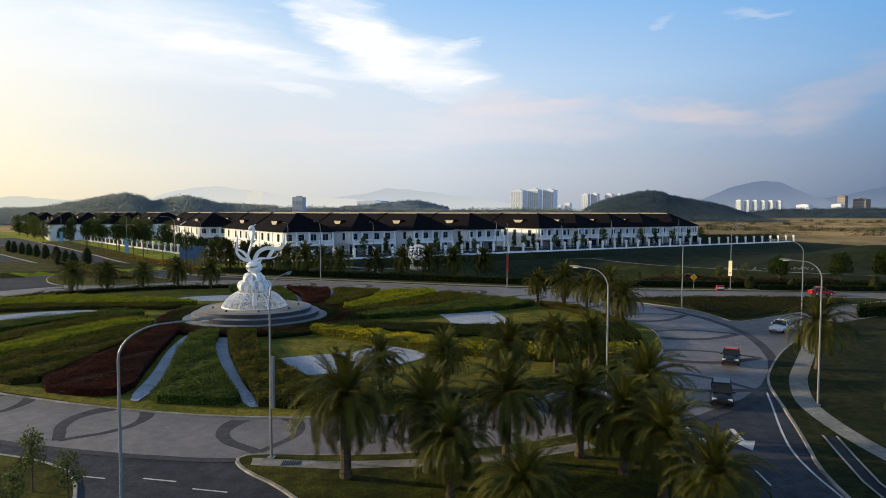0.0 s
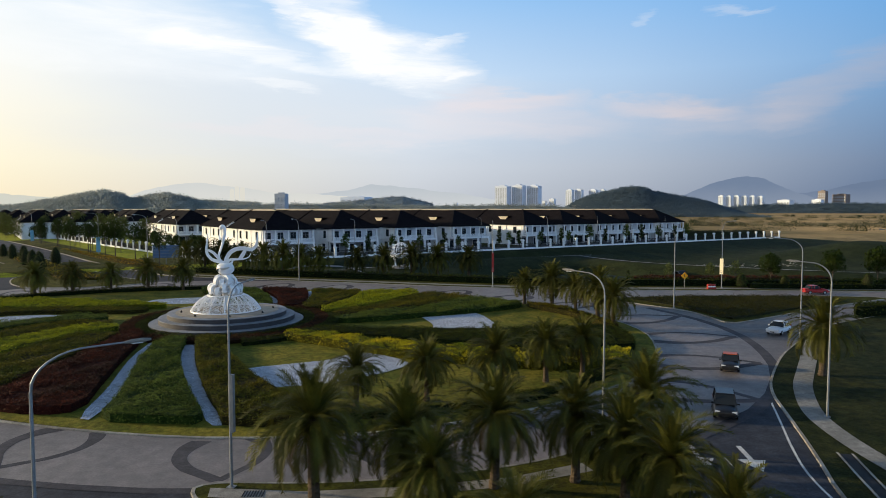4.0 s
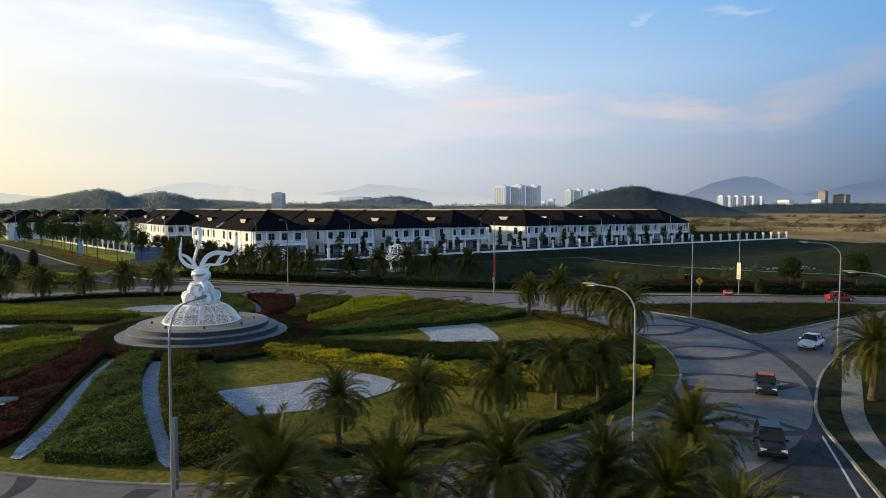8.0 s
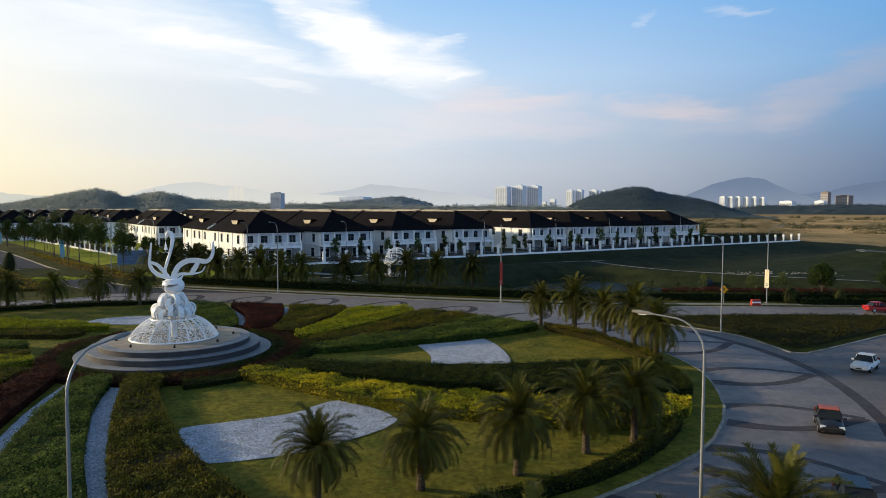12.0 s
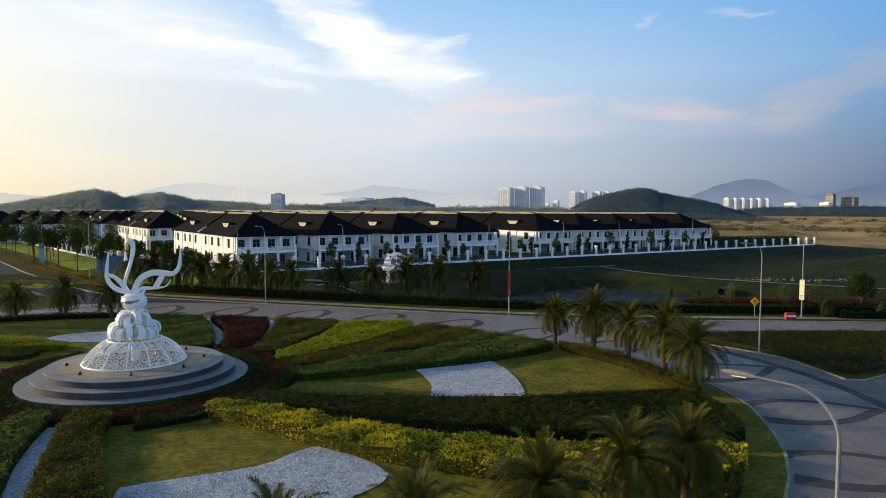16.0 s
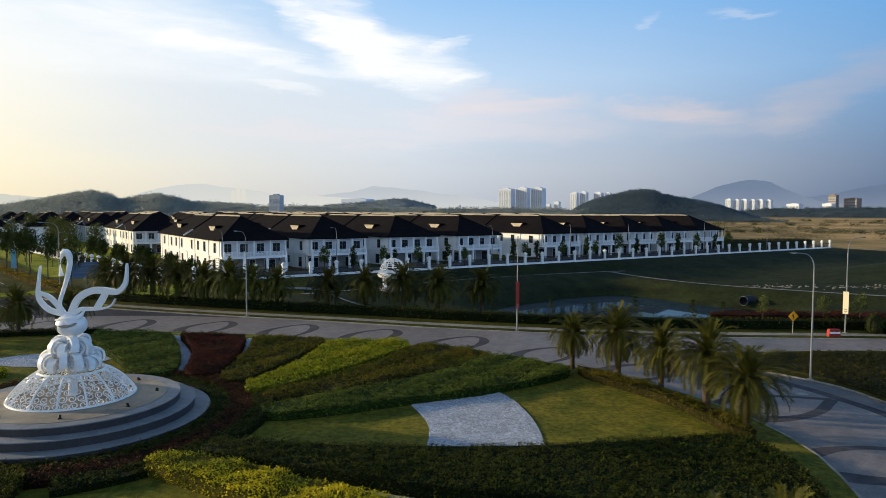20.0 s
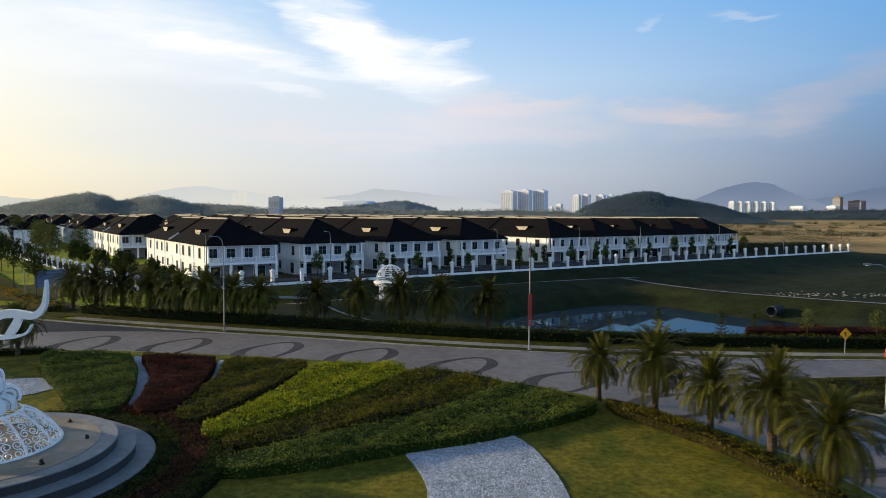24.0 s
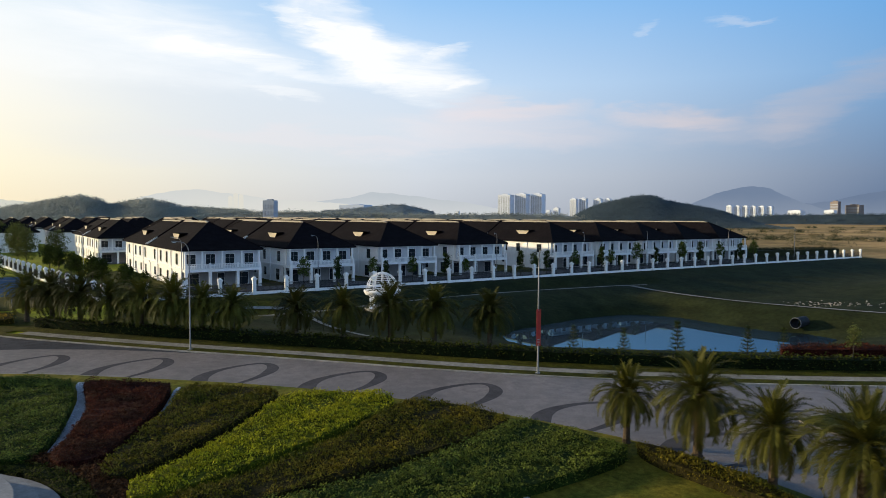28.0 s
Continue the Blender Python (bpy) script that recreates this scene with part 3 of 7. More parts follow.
# dark border of the ring where the roads leave it
s = Shape()
inn, out = round_island(10.7, 8.1), round_island(11.8, 8.8)
for i in range(len(inn)):
    a, b = inn[i], inn[(i + 1) % len(inn)]
    if (a[0] > 14 and a[1] < 108) or (-60 < a[0] < -11 and a[1] < 70):
        q = [inn[i], out[i], out[(i + 1) % len(inn)], b]
        s.add([(p[0], p[1], float(plane_z(*p)) + 0.054) for p in q], [(0, 1, 2, 3)])
structure("road_border", s, M["band"], "dark paved border of the ring road", "paving")


def swirl(c, ang, k=1.0):
    """A leaf-shaped loop of dark paving: a long thin tail that swells round a broad head."""
    line = bez2([(-2.1, -5.2), (-2.7, -3.4), (-2.6, -1.4), (-1.6, 0.8), (-0.1, 2.4), (1.2, 2.3), (2.2, 1.0), (2.5, -0.8), (2.3, -2.8), (1.6, -5.2)])
    n = len(line) - 1
    outer, inner = [], []
    for i, p in enumerate(line):
        a, b = line[max(i - 1, 0)], line[min(i + 1, n)]
        d = Vector((b[0] - a[0], b[1] - a[1])).normalized()
        f = i / n
        w = 0.48 + 1.2 * math.exp(-(f / 0.22) ** 2) + 0.75 * math.exp(-((f - 0.70) / 0.16) ** 2)
        outer.append((p[0] - d.y * w / 2, p[1] + d.x * w / 2)), inner.append((p[0] + d.y * w / 2, p[1] - d.x * w / 2))
    ca, sa = math.cos(ang), math.sin(ang)
    place = lambda p: (c[0] + (p[0] * ca - p[1] * sa) * k, c[1] + (p[0] * sa + p[1] * ca) * k)
    return [place(p) for p in outer], [place(p) for p in inner]


def bez2(pts, n=6):
    """A smooth line through plan points."""
    out, p = [], [Vector(q) for q in pts]
    for i in range(len(p) - 1):
        a, b, c, d = p[max(i - 1, 0)], p[i], p[i + 1], p[min(i + 2, len(p) - 1)]
        for k in range(n):
            t = k / n
            out.append(tuple(0.5 * ((2 * b) + (c - a) * t + (2 * a - 5 * b + 4 * c - d) * t * t + (3 * b - a - 3 * c + d) * t ** 3)))
    return out + [tuple(p[-1])]


mid = grown(ISLAND, 5.3)
run, total = [0.0], 0.0
for i in range(len(mid)):
    total += math.dist(mid[i], mid[(i + 1) % len(mid)])
    run.append(total)
bands = Shape()
start = 0.0
for i in range(len(mid)):
    a, b = Vector(mid[i]), Vector(mid[(i + 1) % len(mid)])
    f = (Vector((-3.3, 132.0)) - a).dot(b - a) / (b - a).length_squared
    if 0 <= f <= 1 and (a.lerp(b, f) - Vector((-3.3, 132.0))).length < 3:
        start = run[i] + f * (b - a).length
count = 28
for j in range(count):
    d = (start + j * total / count) % total
    i = max(k for k in range(len(mid)) if run[k] <= d)
    a, b = Vector(mid[i]), Vector(mid[(i + 1) % len(mid)])
    c = a.lerp(b, (d - run[i]) / max(1e-6, (b - a).length))
    if (c.x > 13 and c.y < 106) or (-44 < c.x < 14 and c.y < 75):
        continue
    o, n_ = swirl(c, math.atan2(a.y - b.y, a.x - b.x) - 0.05, 1.0)
    st = strip(o, n_, plane_z, 0.056)
    bands.add(st.v, st.f)
# on the near and eastern sides the loops are drawn out to points that touch the outer border
for foot, turn_, far_ in (((28.3, 91.0), 2, 1.0), ((25.0, 80.3), -7, 1.0), ((20.0, 72.0), -28, 1.0), ((27.0, 101.8), 16, 1.0), ((-24.2, 61.9), -107, 0.65), ((-12.8, 59.7), -79, 0.65), ((-35.6, 65.8), -112, 0.68), ((-1.4, 60.5), -72, 0.70), ((10.0, 65.4), -50, 0.86)):
    ca, sa = math.cos(radians(turn_)), math.sin(radians(turn_))
    for side in (-1, 1):
        arm = bez2([(-0.4, 1.7 * side), (1.6, 2.5 * side), (4.2, 2.75 * side), (6.8, 2.1 * side), (8.8, 0.95 * side), (10.4, 0.0)])
        o, n_ = [], []
        for i, p in enumerate(arm):
            q, e = arm[max(i - 1, 0)], arm[min(i + 1, len(arm) - 1)]
            d = Vector((e[0] - q[0], e[1] - q[1])).normalized()
            w = 0.34 + 0.30 * math.exp(-(p[0] / 2.2) ** 2) + (0.14 if side < 0 else 0.0)
            for line, g in ((o, w), (n_, -w)):
                u, v_ = (p[0] - d.y * g) * far_, p[1] + d.x * g
                line.append((foot[0] + u * ca - v_ * sa, foot[1] + u * sa + v_ * ca))
        st = strip(o, n_, plane_z, 0.057 if side > 0 else 0.061)
        bands.add(st.v, st.f)
structure("road_swirls", bands, M["band"], "dark grey swirling loops set into the paving", "paving")

# the paving goes on along the upper road
fp = [p for p in curved(ROAD_FAR[1:-1], 2, False) if 3 < p[0] < 98]
structure("road_upper", strip([(p[0] - 0.5, p[1] - 7.4) for p in fp], fp, plane_z, 0.042), M["pavers"], "grey-pink paving of the upper road", "road")

# road markings
marks = Shape()


def stroke(pts, w):
    pts = [Vector(p) for p in pts]
    left, right = [], []
    for i, p in enumerate(pts):
        d = (pts[min(i + 1, len(pts) - 1)] - pts[max(i - 1, 0)]).normalized()
        q = Vector((-d.y, d.x)) * w / 2
        left.append(tuple(p + q)), right.append(tuple(p - q))
    st = strip(right, left, plane_z, 0.045)
    marks.add(st.v, st.f)


def arrow(x, y):
    stroke([(x + 0.35, y + 4.0), (x + 0.05, y + 1.5)], 0.35)
    q = [(x - 0.85, y + 1.8), (x - 0.1, y - 0.3), (x + 0.95, y + 1.5)]
    marks.add([(a, b, float(plane_z(a, b)) + 0.046) for a, b in q], [(0, 1, 2)])


arrow(22.1, 53.3), arrow(18.9, 53.8)
stroke(curved([(30.1, 67.5), (27.8, 61.5), (26.0, 57.0), (24.3, 52), (23.7, 46), (23.5, 30), (23.0, 5)], 2, False), 0.16)
for y0 in (55.3, 49.7, 44, 38, 32):
    stroke([(20.6, y0), (20.45, y0 - 2.2)], 0.13)
stroke([(17.3, 51.8), (17.0, 46), (16.8, 30)], 0.14)
for x0, y0 in ((-22, 49.5), (-17.5, 49.0), (-14, 47.5)):
    stroke([(x0, y0), (x0 + 2.2, y0 - 0.5)], 0.14)
structure("road_markings", marks, M["paint"], "white painted road arrows and lines", "markings")

# ---- kerbed verges ----
VERGES = {
    "verge_palms": [(-12.6, 52.7), (-12.2, 50.6), (-8, 47), (-3.5, 40), (-2, 20), (-2, -40), (16, -40), (16.2, 40), (16.4, 51), (16.6, 57.5), (13.6, 58.2), (8, 54.6), (0, 52.7), (-6, 52.2)],
    "verge_right": [(23.2, -60), (23.6, 40), (24.4, 48.6), (26.8, 55.1), (29.3, 63), (31.4, 69.8), (35.1, 75.9), (39.3, 82), (43.2, 86.6), (49.1, 93.0), (54.2, 97.8), (70.6, 106.5), (112, 122), (160, 118), (190, 60), (190, -60)],
    "verge_tip": [(41.6, 99), (46.5, 101.6), (59.3, 109.4), (70, 115), (79, 119.3), (63, 121.4), (48, 122.1), (36.7, 121.3), (32.2, 120), (31.8, 118), (35.1, 114.5), (38.2, 111), (40.3, 107.9), (41.1, 103)],
    "verge_median": [(-49.2, 142.8), (-53.4, 138.4), (-61.8, 135.4), (-72, 137.0), (-79.4, 148), (-79.9, 155.4), (-88, 167), (-97, 176.8), (-115, 195), (-150, 230), (-146, 240), (-115, 210.6), (-100.4, 195.9), (-83, 176.2), (-70.6, 162.5), (-60.3, 151.5)],
    "verge_west": [(-200, 236), (-200, 60), (-114, 62), (-104, 90), (-106, 122), (-112, 146), (-128, 172), (-165, 208)],
    "verge_south": [(-20.5, 47.5), (-24.5, 51.8), (-40, 55.5), (-70, 60), (-100, 55), (-100, -40), (-19, -40), (-18.5, 40)],
}
kerb_stones("kerb_island", ISLAND, plane_z, "weathered concrete kerb round the planted island", lambda x, y: x > -45 and (y < 82 or x > 5))
VERGE = {}
for name, poly in VERGES.items():
    poly = curved(ccw(poly), 2) if name != "verge_tip" else curved(ccw(poly), 1)
    VERGE[name] = poly
    structure(name, sheet(poly, plane_z, 0.13, 6), M["weeds" if name == "verge_right" else "grass"], "mown grass verge behind a concrete kerb", "verge")
    if name in ("verge_palms", "verge_right", "verge_tip"):
        kerb_stones("kerb_" + name[6:], poly, plane_z, "pale concrete kerb along the verge", lambda x, y: x < 72 and y > 36)
    else:
        kerb_ring("kerb_" + name[6:], poly, plane_z, "pale concrete kerb along the verge")

# far side: kerb, grass strip and footpath along the road
far_line = curved(ROAD_FAR[1:-1], 2, False)


def beside(line, d):
    out = []
    for i, p in enumerate(line):
        a, b = Vector(line[max(i - 1, 0)]), Vector(line[min(i + 1, len(line) - 1)])
        t = (b - a).normalized()
        out.append((p[0] - t.y * d, p[1] + t.x * d))
    return out


def raised(name, line, d0, d1, low, high, mat, label, category):
    a, b = beside(line, d0), beside(line, d1)
    v = []
    for p, q in zip(a, b):
        v += [(p[0], p[1], float(plane_z(*p)) + low), (p[0], p[1], float(plane_z(*p)) + high), (q[0], q[1], float(plane_z(*q)) + high), (q[0], q[1], float(plane_z(*q)) + low)]
    f = []
    for i in range(len(a) - 1):
        for k in range(3):
            f.append((4 * i + k, 4 * i + 4 + k, 4 * i + 5 + k, 4 * i + 1 + k))
    return structure(name, Shape().add(v, f), mat, label, category)


raised("kerb_far", far_line, 0, 0.22, -0.1, 0.15, M["kerb"], "concrete kerb along the far road edge", "kerb")
raised("verge_far", far_line, 0.22, 1.7, -0.1, 0.13, M["grass"], "narrow grass strip beside the footpath", "verge")
raised("pavement_far", [p for p in far_line if p[0] > -48], 1.7, 3.2, -0.1, 0.14, M["path"], "pale concrete footpath along the road", "pavement")
raised("verge_back", far_line, 3.2, 9.0, -0.6, 0.12, M["grass"], "grass behind the footpath", "verge")

raised("verge_slope", [p for p in far_line if p[0] < -47], 1.7, 3.2, -0.1, 0.125, M["grass"], "grass strip at the foot of the slope", "verge")

# footpath on the right verge, with an open drain
rp = curved([(46.5, 88.8), (41.5, 81), (37.3, 74.6), (34.6, 70.5), (31.5, 64.0), (30.6, 59.5), (30.3, 55), (30.5, 50), (31.2, 42), (32.5, 33)], 2, False)
structure("pavement_right", strip(beside(rp, -0.78), beside(rp, 0.78), plane_z, 0.15), M["path"], "cracked pale concrete footpath curving over grass", "pavement")
structure("pavement_south", strip([(-11.6, 51.9), (-6, 51.2), (0, 51.6), (6, 52.6), (11, 54.6)], [(-11.4, 50.7), (-6, 50.0), (0, 50.4), (6, 51.4), (11.4, 53.4)], plane_z, 0.15), M["path"], "pale concrete footpath under the palms", "pavement")
drain = [(28.7, 55.4), (27.7, 51.8), (26.6, 47.6), (26.0, 43), (25.8, 34)]
sh = Shape()
for off, w in ((-0.45, 0.16), (0.45, 0.16)):
    st = strip(beside(drain, off - w / 2), beside(drain, off + w / 2), plane_z, 0.2)
    sh.add(st.v, st.f)
structure("drain_edge", sh, M["kerb"], "concrete edges of an open roadside drain", "drain")
structure("drain_bed", strip(beside(drain, -0.37), beside(drain, 0.37), plane_z, 0.14), M["dark"], "dark bed of an open roadside drain", "drain")

# park paths beyond the pond
for nm, pts, w in (("path_bank", BERMS[0][0], 1.1),
                   ("path_basin", BERMS[1][0], 1.3)):
    pts = curved(pts, 3, False)
    structure(nm, strip(beside(pts, -w / 2), beside(pts, w / 2), land, 0.12), M["path"], "narrow pale footpath across the grass bank", "path")

for pts in ([(-29.9, 169.5), (-30.0, 173.0), (-29.2, 175.2), (-27.2, 177.0), (-23.5, 178.8), (-16.0, 180.6), (-7.0, 182.6)], [(-16.0, 176.0), (-13.0, 171.0), (-10.0, 167.5), (-5.0, 164.8), (3.0, 163.0), (12.0, 162.0)]):
    pts = curved(pts, 2, False)
    structure("path_garden", strip(beside(pts, -0.45), beside(pts, 0.45), land, 0.14), M["path"], "narrow pale garden path near the gazebo", "path")

# ---- the planted island ----
structure("island_lawn", sheet(ISLAND, island_z, 0.0, 2.0), M["lawn"], "close-mown lawn of the island", "lawn")
rng = np.random.default_rng(11)


def tufts(x, y, cell=0.8):
    """Rounded tops of single shrubs that stand close together."""
    best = np.full(len(x), 9.0)
    i0, j0 = np.floor(x / cell), np.floor(y / cell)
    for di in (-1, 0, 1):
        for dj in (-1, 0, 1):
            i, j = i0 + di, j0 + dj
            h1, h2 = np.modf(np.abs(np.sin(i * 12.99 + j * 78.23) * 4375.5))[0], np.modf(np.abs(np.sin(i * 39.35 + j * 11.13) * 2435.3))[0]
            best = np.minimum(best, np.hypot(x - (i + h1) * cell, y - (j + h2) * cell) - 0.15 * h1)
    return 0.20 - 0.42 * np.clip(best / cell, 0, 1.1) ** 1.6


def bed(name, outline, mat, height, label, density=95, size=0.15, rounds=1, height_at=island_z, hole=None, group="planted beds of the island"):
    """A clipped mass of shrubs: a shade-dark twiggy core with leaves all over its top and sides."""
    poly = ccw(curved(outline, rounds)) if rounds else ccw(outline)
    if group == "planted beds of the island" and name != "collar_hedge":
        poly = grown(poly, -0.16)
    ob = thing(name, label, "shrub bed", group=group, kind="stuff")
    tone = {M["bed_" + k]: M["shade_core_" + k] for k in ("green", "lime", "olive", "red", "russet", "gold", "yellow", "dark")}.get(mat, M["bed_core"])
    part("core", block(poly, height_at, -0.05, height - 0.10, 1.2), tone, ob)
    a = np.array(poly)
    lo, hi = a.min(0), a.max(0)
    n = int((hi[0] - lo[0]) * (hi[1] - lo[1]) * density)
    x, y = rng.uniform(lo[0], hi[0], n), rng.uniform(lo[1], hi[1], n)
    keep = inside(poly, x, y)
    x, y = x[keep], y[keep]
    wave = tufts(x, y, 1.3) * 1.3 if mat is M["bed_yellow"] else tufts(x, y) * 1.1
    roll = 0.13 * np.sin(x * 0.55 + y * 0.31 + height * 9) * np.sin(y * 0.47 - x * 0.22) + (0.10 * np.sin(x * 1.3 - y * 0.9) if mat is not M["bed_dark"] else 0.0)
    wave = wave + roll * min(1.0, height / 0.7)
    top = np.stack([x, y, height_at(x, y) + height - 0.12 + wave + rng.uniform(-0.07, 0.07, len(x))], 1)
    sides = []
    for i in range(len(poly)):
        p, q = np.array(poly[i]), np.array(poly[(i + 1) % len(poly)])
        k = max(1, int(np.linalg.norm(q - p) * density * 0.5 * height))
        t = rng.uniform(0, 1, k)[:, None]
        e = p + (q - p) * t
        sides.append(np.column_stack([e, height_at(e[:, 0], e[:, 1]) + rng.uniform(0.0, height, k)]))
    pts = np.vstack([top] + sides)
    leaves("foliage", pts, size, mat, ob, 0.05 if mat in (M["bed_lime"], M["bed_olive"]) else 0.35, rng)
    return ob


CEN = (-23.6, 99.7)
beds = [
    ("green_bed", [(-37.0, 131.2), (-34.0, 129.6), (-27.4, 129.2), (-25.0, 124.9), (-23.2, 120.8), (-21.4, 116.0), (-20.1, 110.6), (-21.9, 109.5), (-24.0, 109.9), (-26.3, 113.8), (-28.9, 117.5), (-31.4, 120.4), (-35.0, 126.0)], "bed_green", 0.8, "dense bright green shrub bed beside a gravel path"),
    ("maroon_bed", [(-26.6, 129.0), (-22.3, 128.0), (-18.3, 127.9), (-17.2, 124.4), (-16.4, 119.0), (-16.0, 113.0), (-16.2, 109.9), (-18.0, 109.2), (-19.5, 110.0), (-20.2, 114.0), (-21.3, 118.4), (-22.9, 122.3)], "bed_red", 0.8, "dark maroon shrub bed near the road"),
    ("olive_bed", [(-17.3, 127.3), (-13.3, 127.0), (-8.6, 125.6), (-8.5, 123.0), (-9.3, 119.2), (-10.9, 114.0), (-12.0, 110.8), (-13.6, 107.8), (-14.8, 107.3), (-16.1, 109.3), (-15.8, 114.5), (-16.2, 121.5)], "bed_olive", 0.75, "olive brown low shrub bed"),
    ("lime_bed", [(-8.0, 124.6), (-4.6, 124.4), (0.7, 124.0), (1.1, 120.9), (-0.6, 118.0), (-3.0, 114.1), (-6.0, 110.2), (-8.6, 106.9), (-10.6, 104.6), (-12.5, 104.4), (-12.8, 106.2), (-11.3, 109.3), (-10.0, 113.8), (-8.7, 118.4)], "bed_lime", 0.85, "vivid lime green clipped shrub bed"),
    ("olive_bed", [(1.4, 123.0), (5.0, 122.4), (9.9, 118.4), (8.6, 116.4), (4.7, 112.2), (0.8, 109.2), (-3.0, 106.3), (-7.3, 103.1), (-10.2, 102.4), (-11.2, 104.2), (-8.7, 106.2), (-5.2, 110.0), (-1.6, 115.0)], "bed_olive", 0.7, "olive brown low shrub bed"),
    ("green_bed", [(10.2, 118.2), (12.6, 116.4), (16.6, 112.2), (15.6, 110.4), (12.9, 108.4), (9.5, 106.2), (6.2, 104.3), (0.2, 102.0), (-4.0, 99.9), (-9.6, 98.2), (-10.2, 100.6), (-7.0, 103.0), (-1.5, 106.3), (4.5, 111.4), (8.4, 115.7)], "bed_green", 0.75, "bright green shrub bed edging the lawn"),
    ("dark_green_bed", [(-13.0, 91.4), (-9.4, 93.3), (-7.5, 92.7), (-4.0, 92.0), (3.4, 91.7), (9.8, 91.9), (15.1, 92.6), (19.3, 93.6), (24.0, 94.4), (25.2, 91.0), (25.0, 86.6), (24.0, 83.4), (14.5, 83.5), (10.9, 83.9), (5.6, 84.9), (0.0, 86.5), (-6.4, 88.9)], "bed_dark", 0.95, "dark green shrub bed crossing the island"),
    ("yellow_bed", [(-15.6, 89.8), (-12.4, 91.3), (-8.9, 89.7), (-5.5, 87.7), (-1.9, 86.1), (0.8, 84.6), (3.7, 83.8), (10.7, 82.5), (17.8, 82.4), (23.6, 82.7), (21.4, 78.4), (15.0, 76.2), (10.6, 76.8), (3.3, 78.9), (-1.4, 80.9), (-5.0, 83.0), (-10.7, 86.9)], "bed_yellow", 0.85, "golden yellow leaved shrub bed"),
    ("brown_bed", [(-24.6, 89.4), (-20.8, 89.6), (-19.8, 84.5), (-17.4, 79.6), (-15.2, 75.4), (-11.7, 70.2), (-8.1, 66.0), (-4.4, 62.2), (-13.8, 61.8), (-14.9, 64.6), (-16.7, 68.0), (-18.9, 73.1), (-21.5, 79.7)], "bed_olive", 0.7, "brown-green shrub bed beside a gravel path"),
    ("green_bed", [(-28.4, 88.6), (-25.2, 90.0), (-23.6, 81.9), (-21.1, 75.4), (-19.1, 70.8), (-17.2, 67.0), (-14.9, 62.4), (-19.3, 62.9), (-23.6, 63.4), (-23.8, 67.2), (-25.2, 73.1), (-26.9, 79.7)], "bed_green", 0.75, "fresh green shrub bed between two gravel paths"),
    ("maroon_bed", [(-31.2, 92.3), (-29.9, 88.3), (-28.8, 81.3), (-27.2, 73.2), (-25.5, 65.8), (-28.6, 64.8), (-34.9, 66.8), (-34.2, 72.9), (-33.9, 77.4), (-33.3, 82.2), (-33.5, 88.5), (-32.9, 91.8)], "bed_red", 0.75, "dark maroon shrub bed below the statue"),
    ("olive_bed", [(-33.8, 92.7), (-33.9, 88.5), (-33.9, 82.7), (-34.5, 77.8), (-34.8, 73.5), (-35.4, 67.4), (-44, 71.2), (-42.5, 79.0), (-40.7, 83.4), (-39.3, 87.2), (-37.8, 91.1)], "bed_olive", 0.7, "olive brown low shrub bed"),
    ("lime_bed", [(-36.3, 96.8), (-34.9, 94.2), (-38.1, 91.7), (-39.7, 88.0), (-40.9, 84.1), (-43.2, 78.7), (-48.5, 76.4), (-46.0, 85.0), (-44.2, 89.7), (-42.3, 92.7), (-40.1, 95.7)], "bed_lime", 0.75, "vivid lime green clipped shrub bed"),
    ("dark_green_bed", [(-38.4, 100.0), (-36.8, 97.2), (-40.3, 96.0), (-42.5, 93.0), (-44.6, 90.3), (-47.2, 85.2), (-53.4, 80.6), (-50.5, 90.0), (-47.8, 95.6), (-44.6, 98.1), (-42.0, 99.4)], "bed_olive", 0.6, "dull olive shrub bed left of the plaza"),
    ("green_bed", [(-40.4, 103.3), (-38.7, 100.3), (-42.1, 99.9), (-45.3, 98.3), (-48.2, 96.2), (-51.3, 91.0), (-58.1, 86.0), (-55.0, 94.5), (-50.4, 99.5), (-47.5, 102.0), (-43.8, 103.1)], "bed_green", 0.7, "bright green shrub bed edging the gravel"),
    ("olive_bed", [(-37.0, 110.0), (-37.4, 106.3), (-42.8, 106.6), (-49.2, 107.2), (-53.4, 107.2), (-67.2, 104.0), (-70.9, 107.1), (-56.1, 109.6), (-48.7, 109.7), (-41.1, 109.9)], "bed_olive", 0.6, "brown-green shrub bed behind the gravel"),
    ("lime_bed", [(-34.7, 111.4), (-37.4, 110.3), (-45.0, 110.1), (-56.7, 110.5), (-70.5, 108.4), (-70.4, 115.0), (-61.9, 119.3), (-56.6, 118.6), (-48.0, 116.2), (-38.9, 113.9)], "bed_lime", 0.7, "golden lime shrub bed behind the gravel"),
]
for nm, pts, mat, hgt, lab in beds:
    bed(nm, pts, M[mat], hgt, lab)

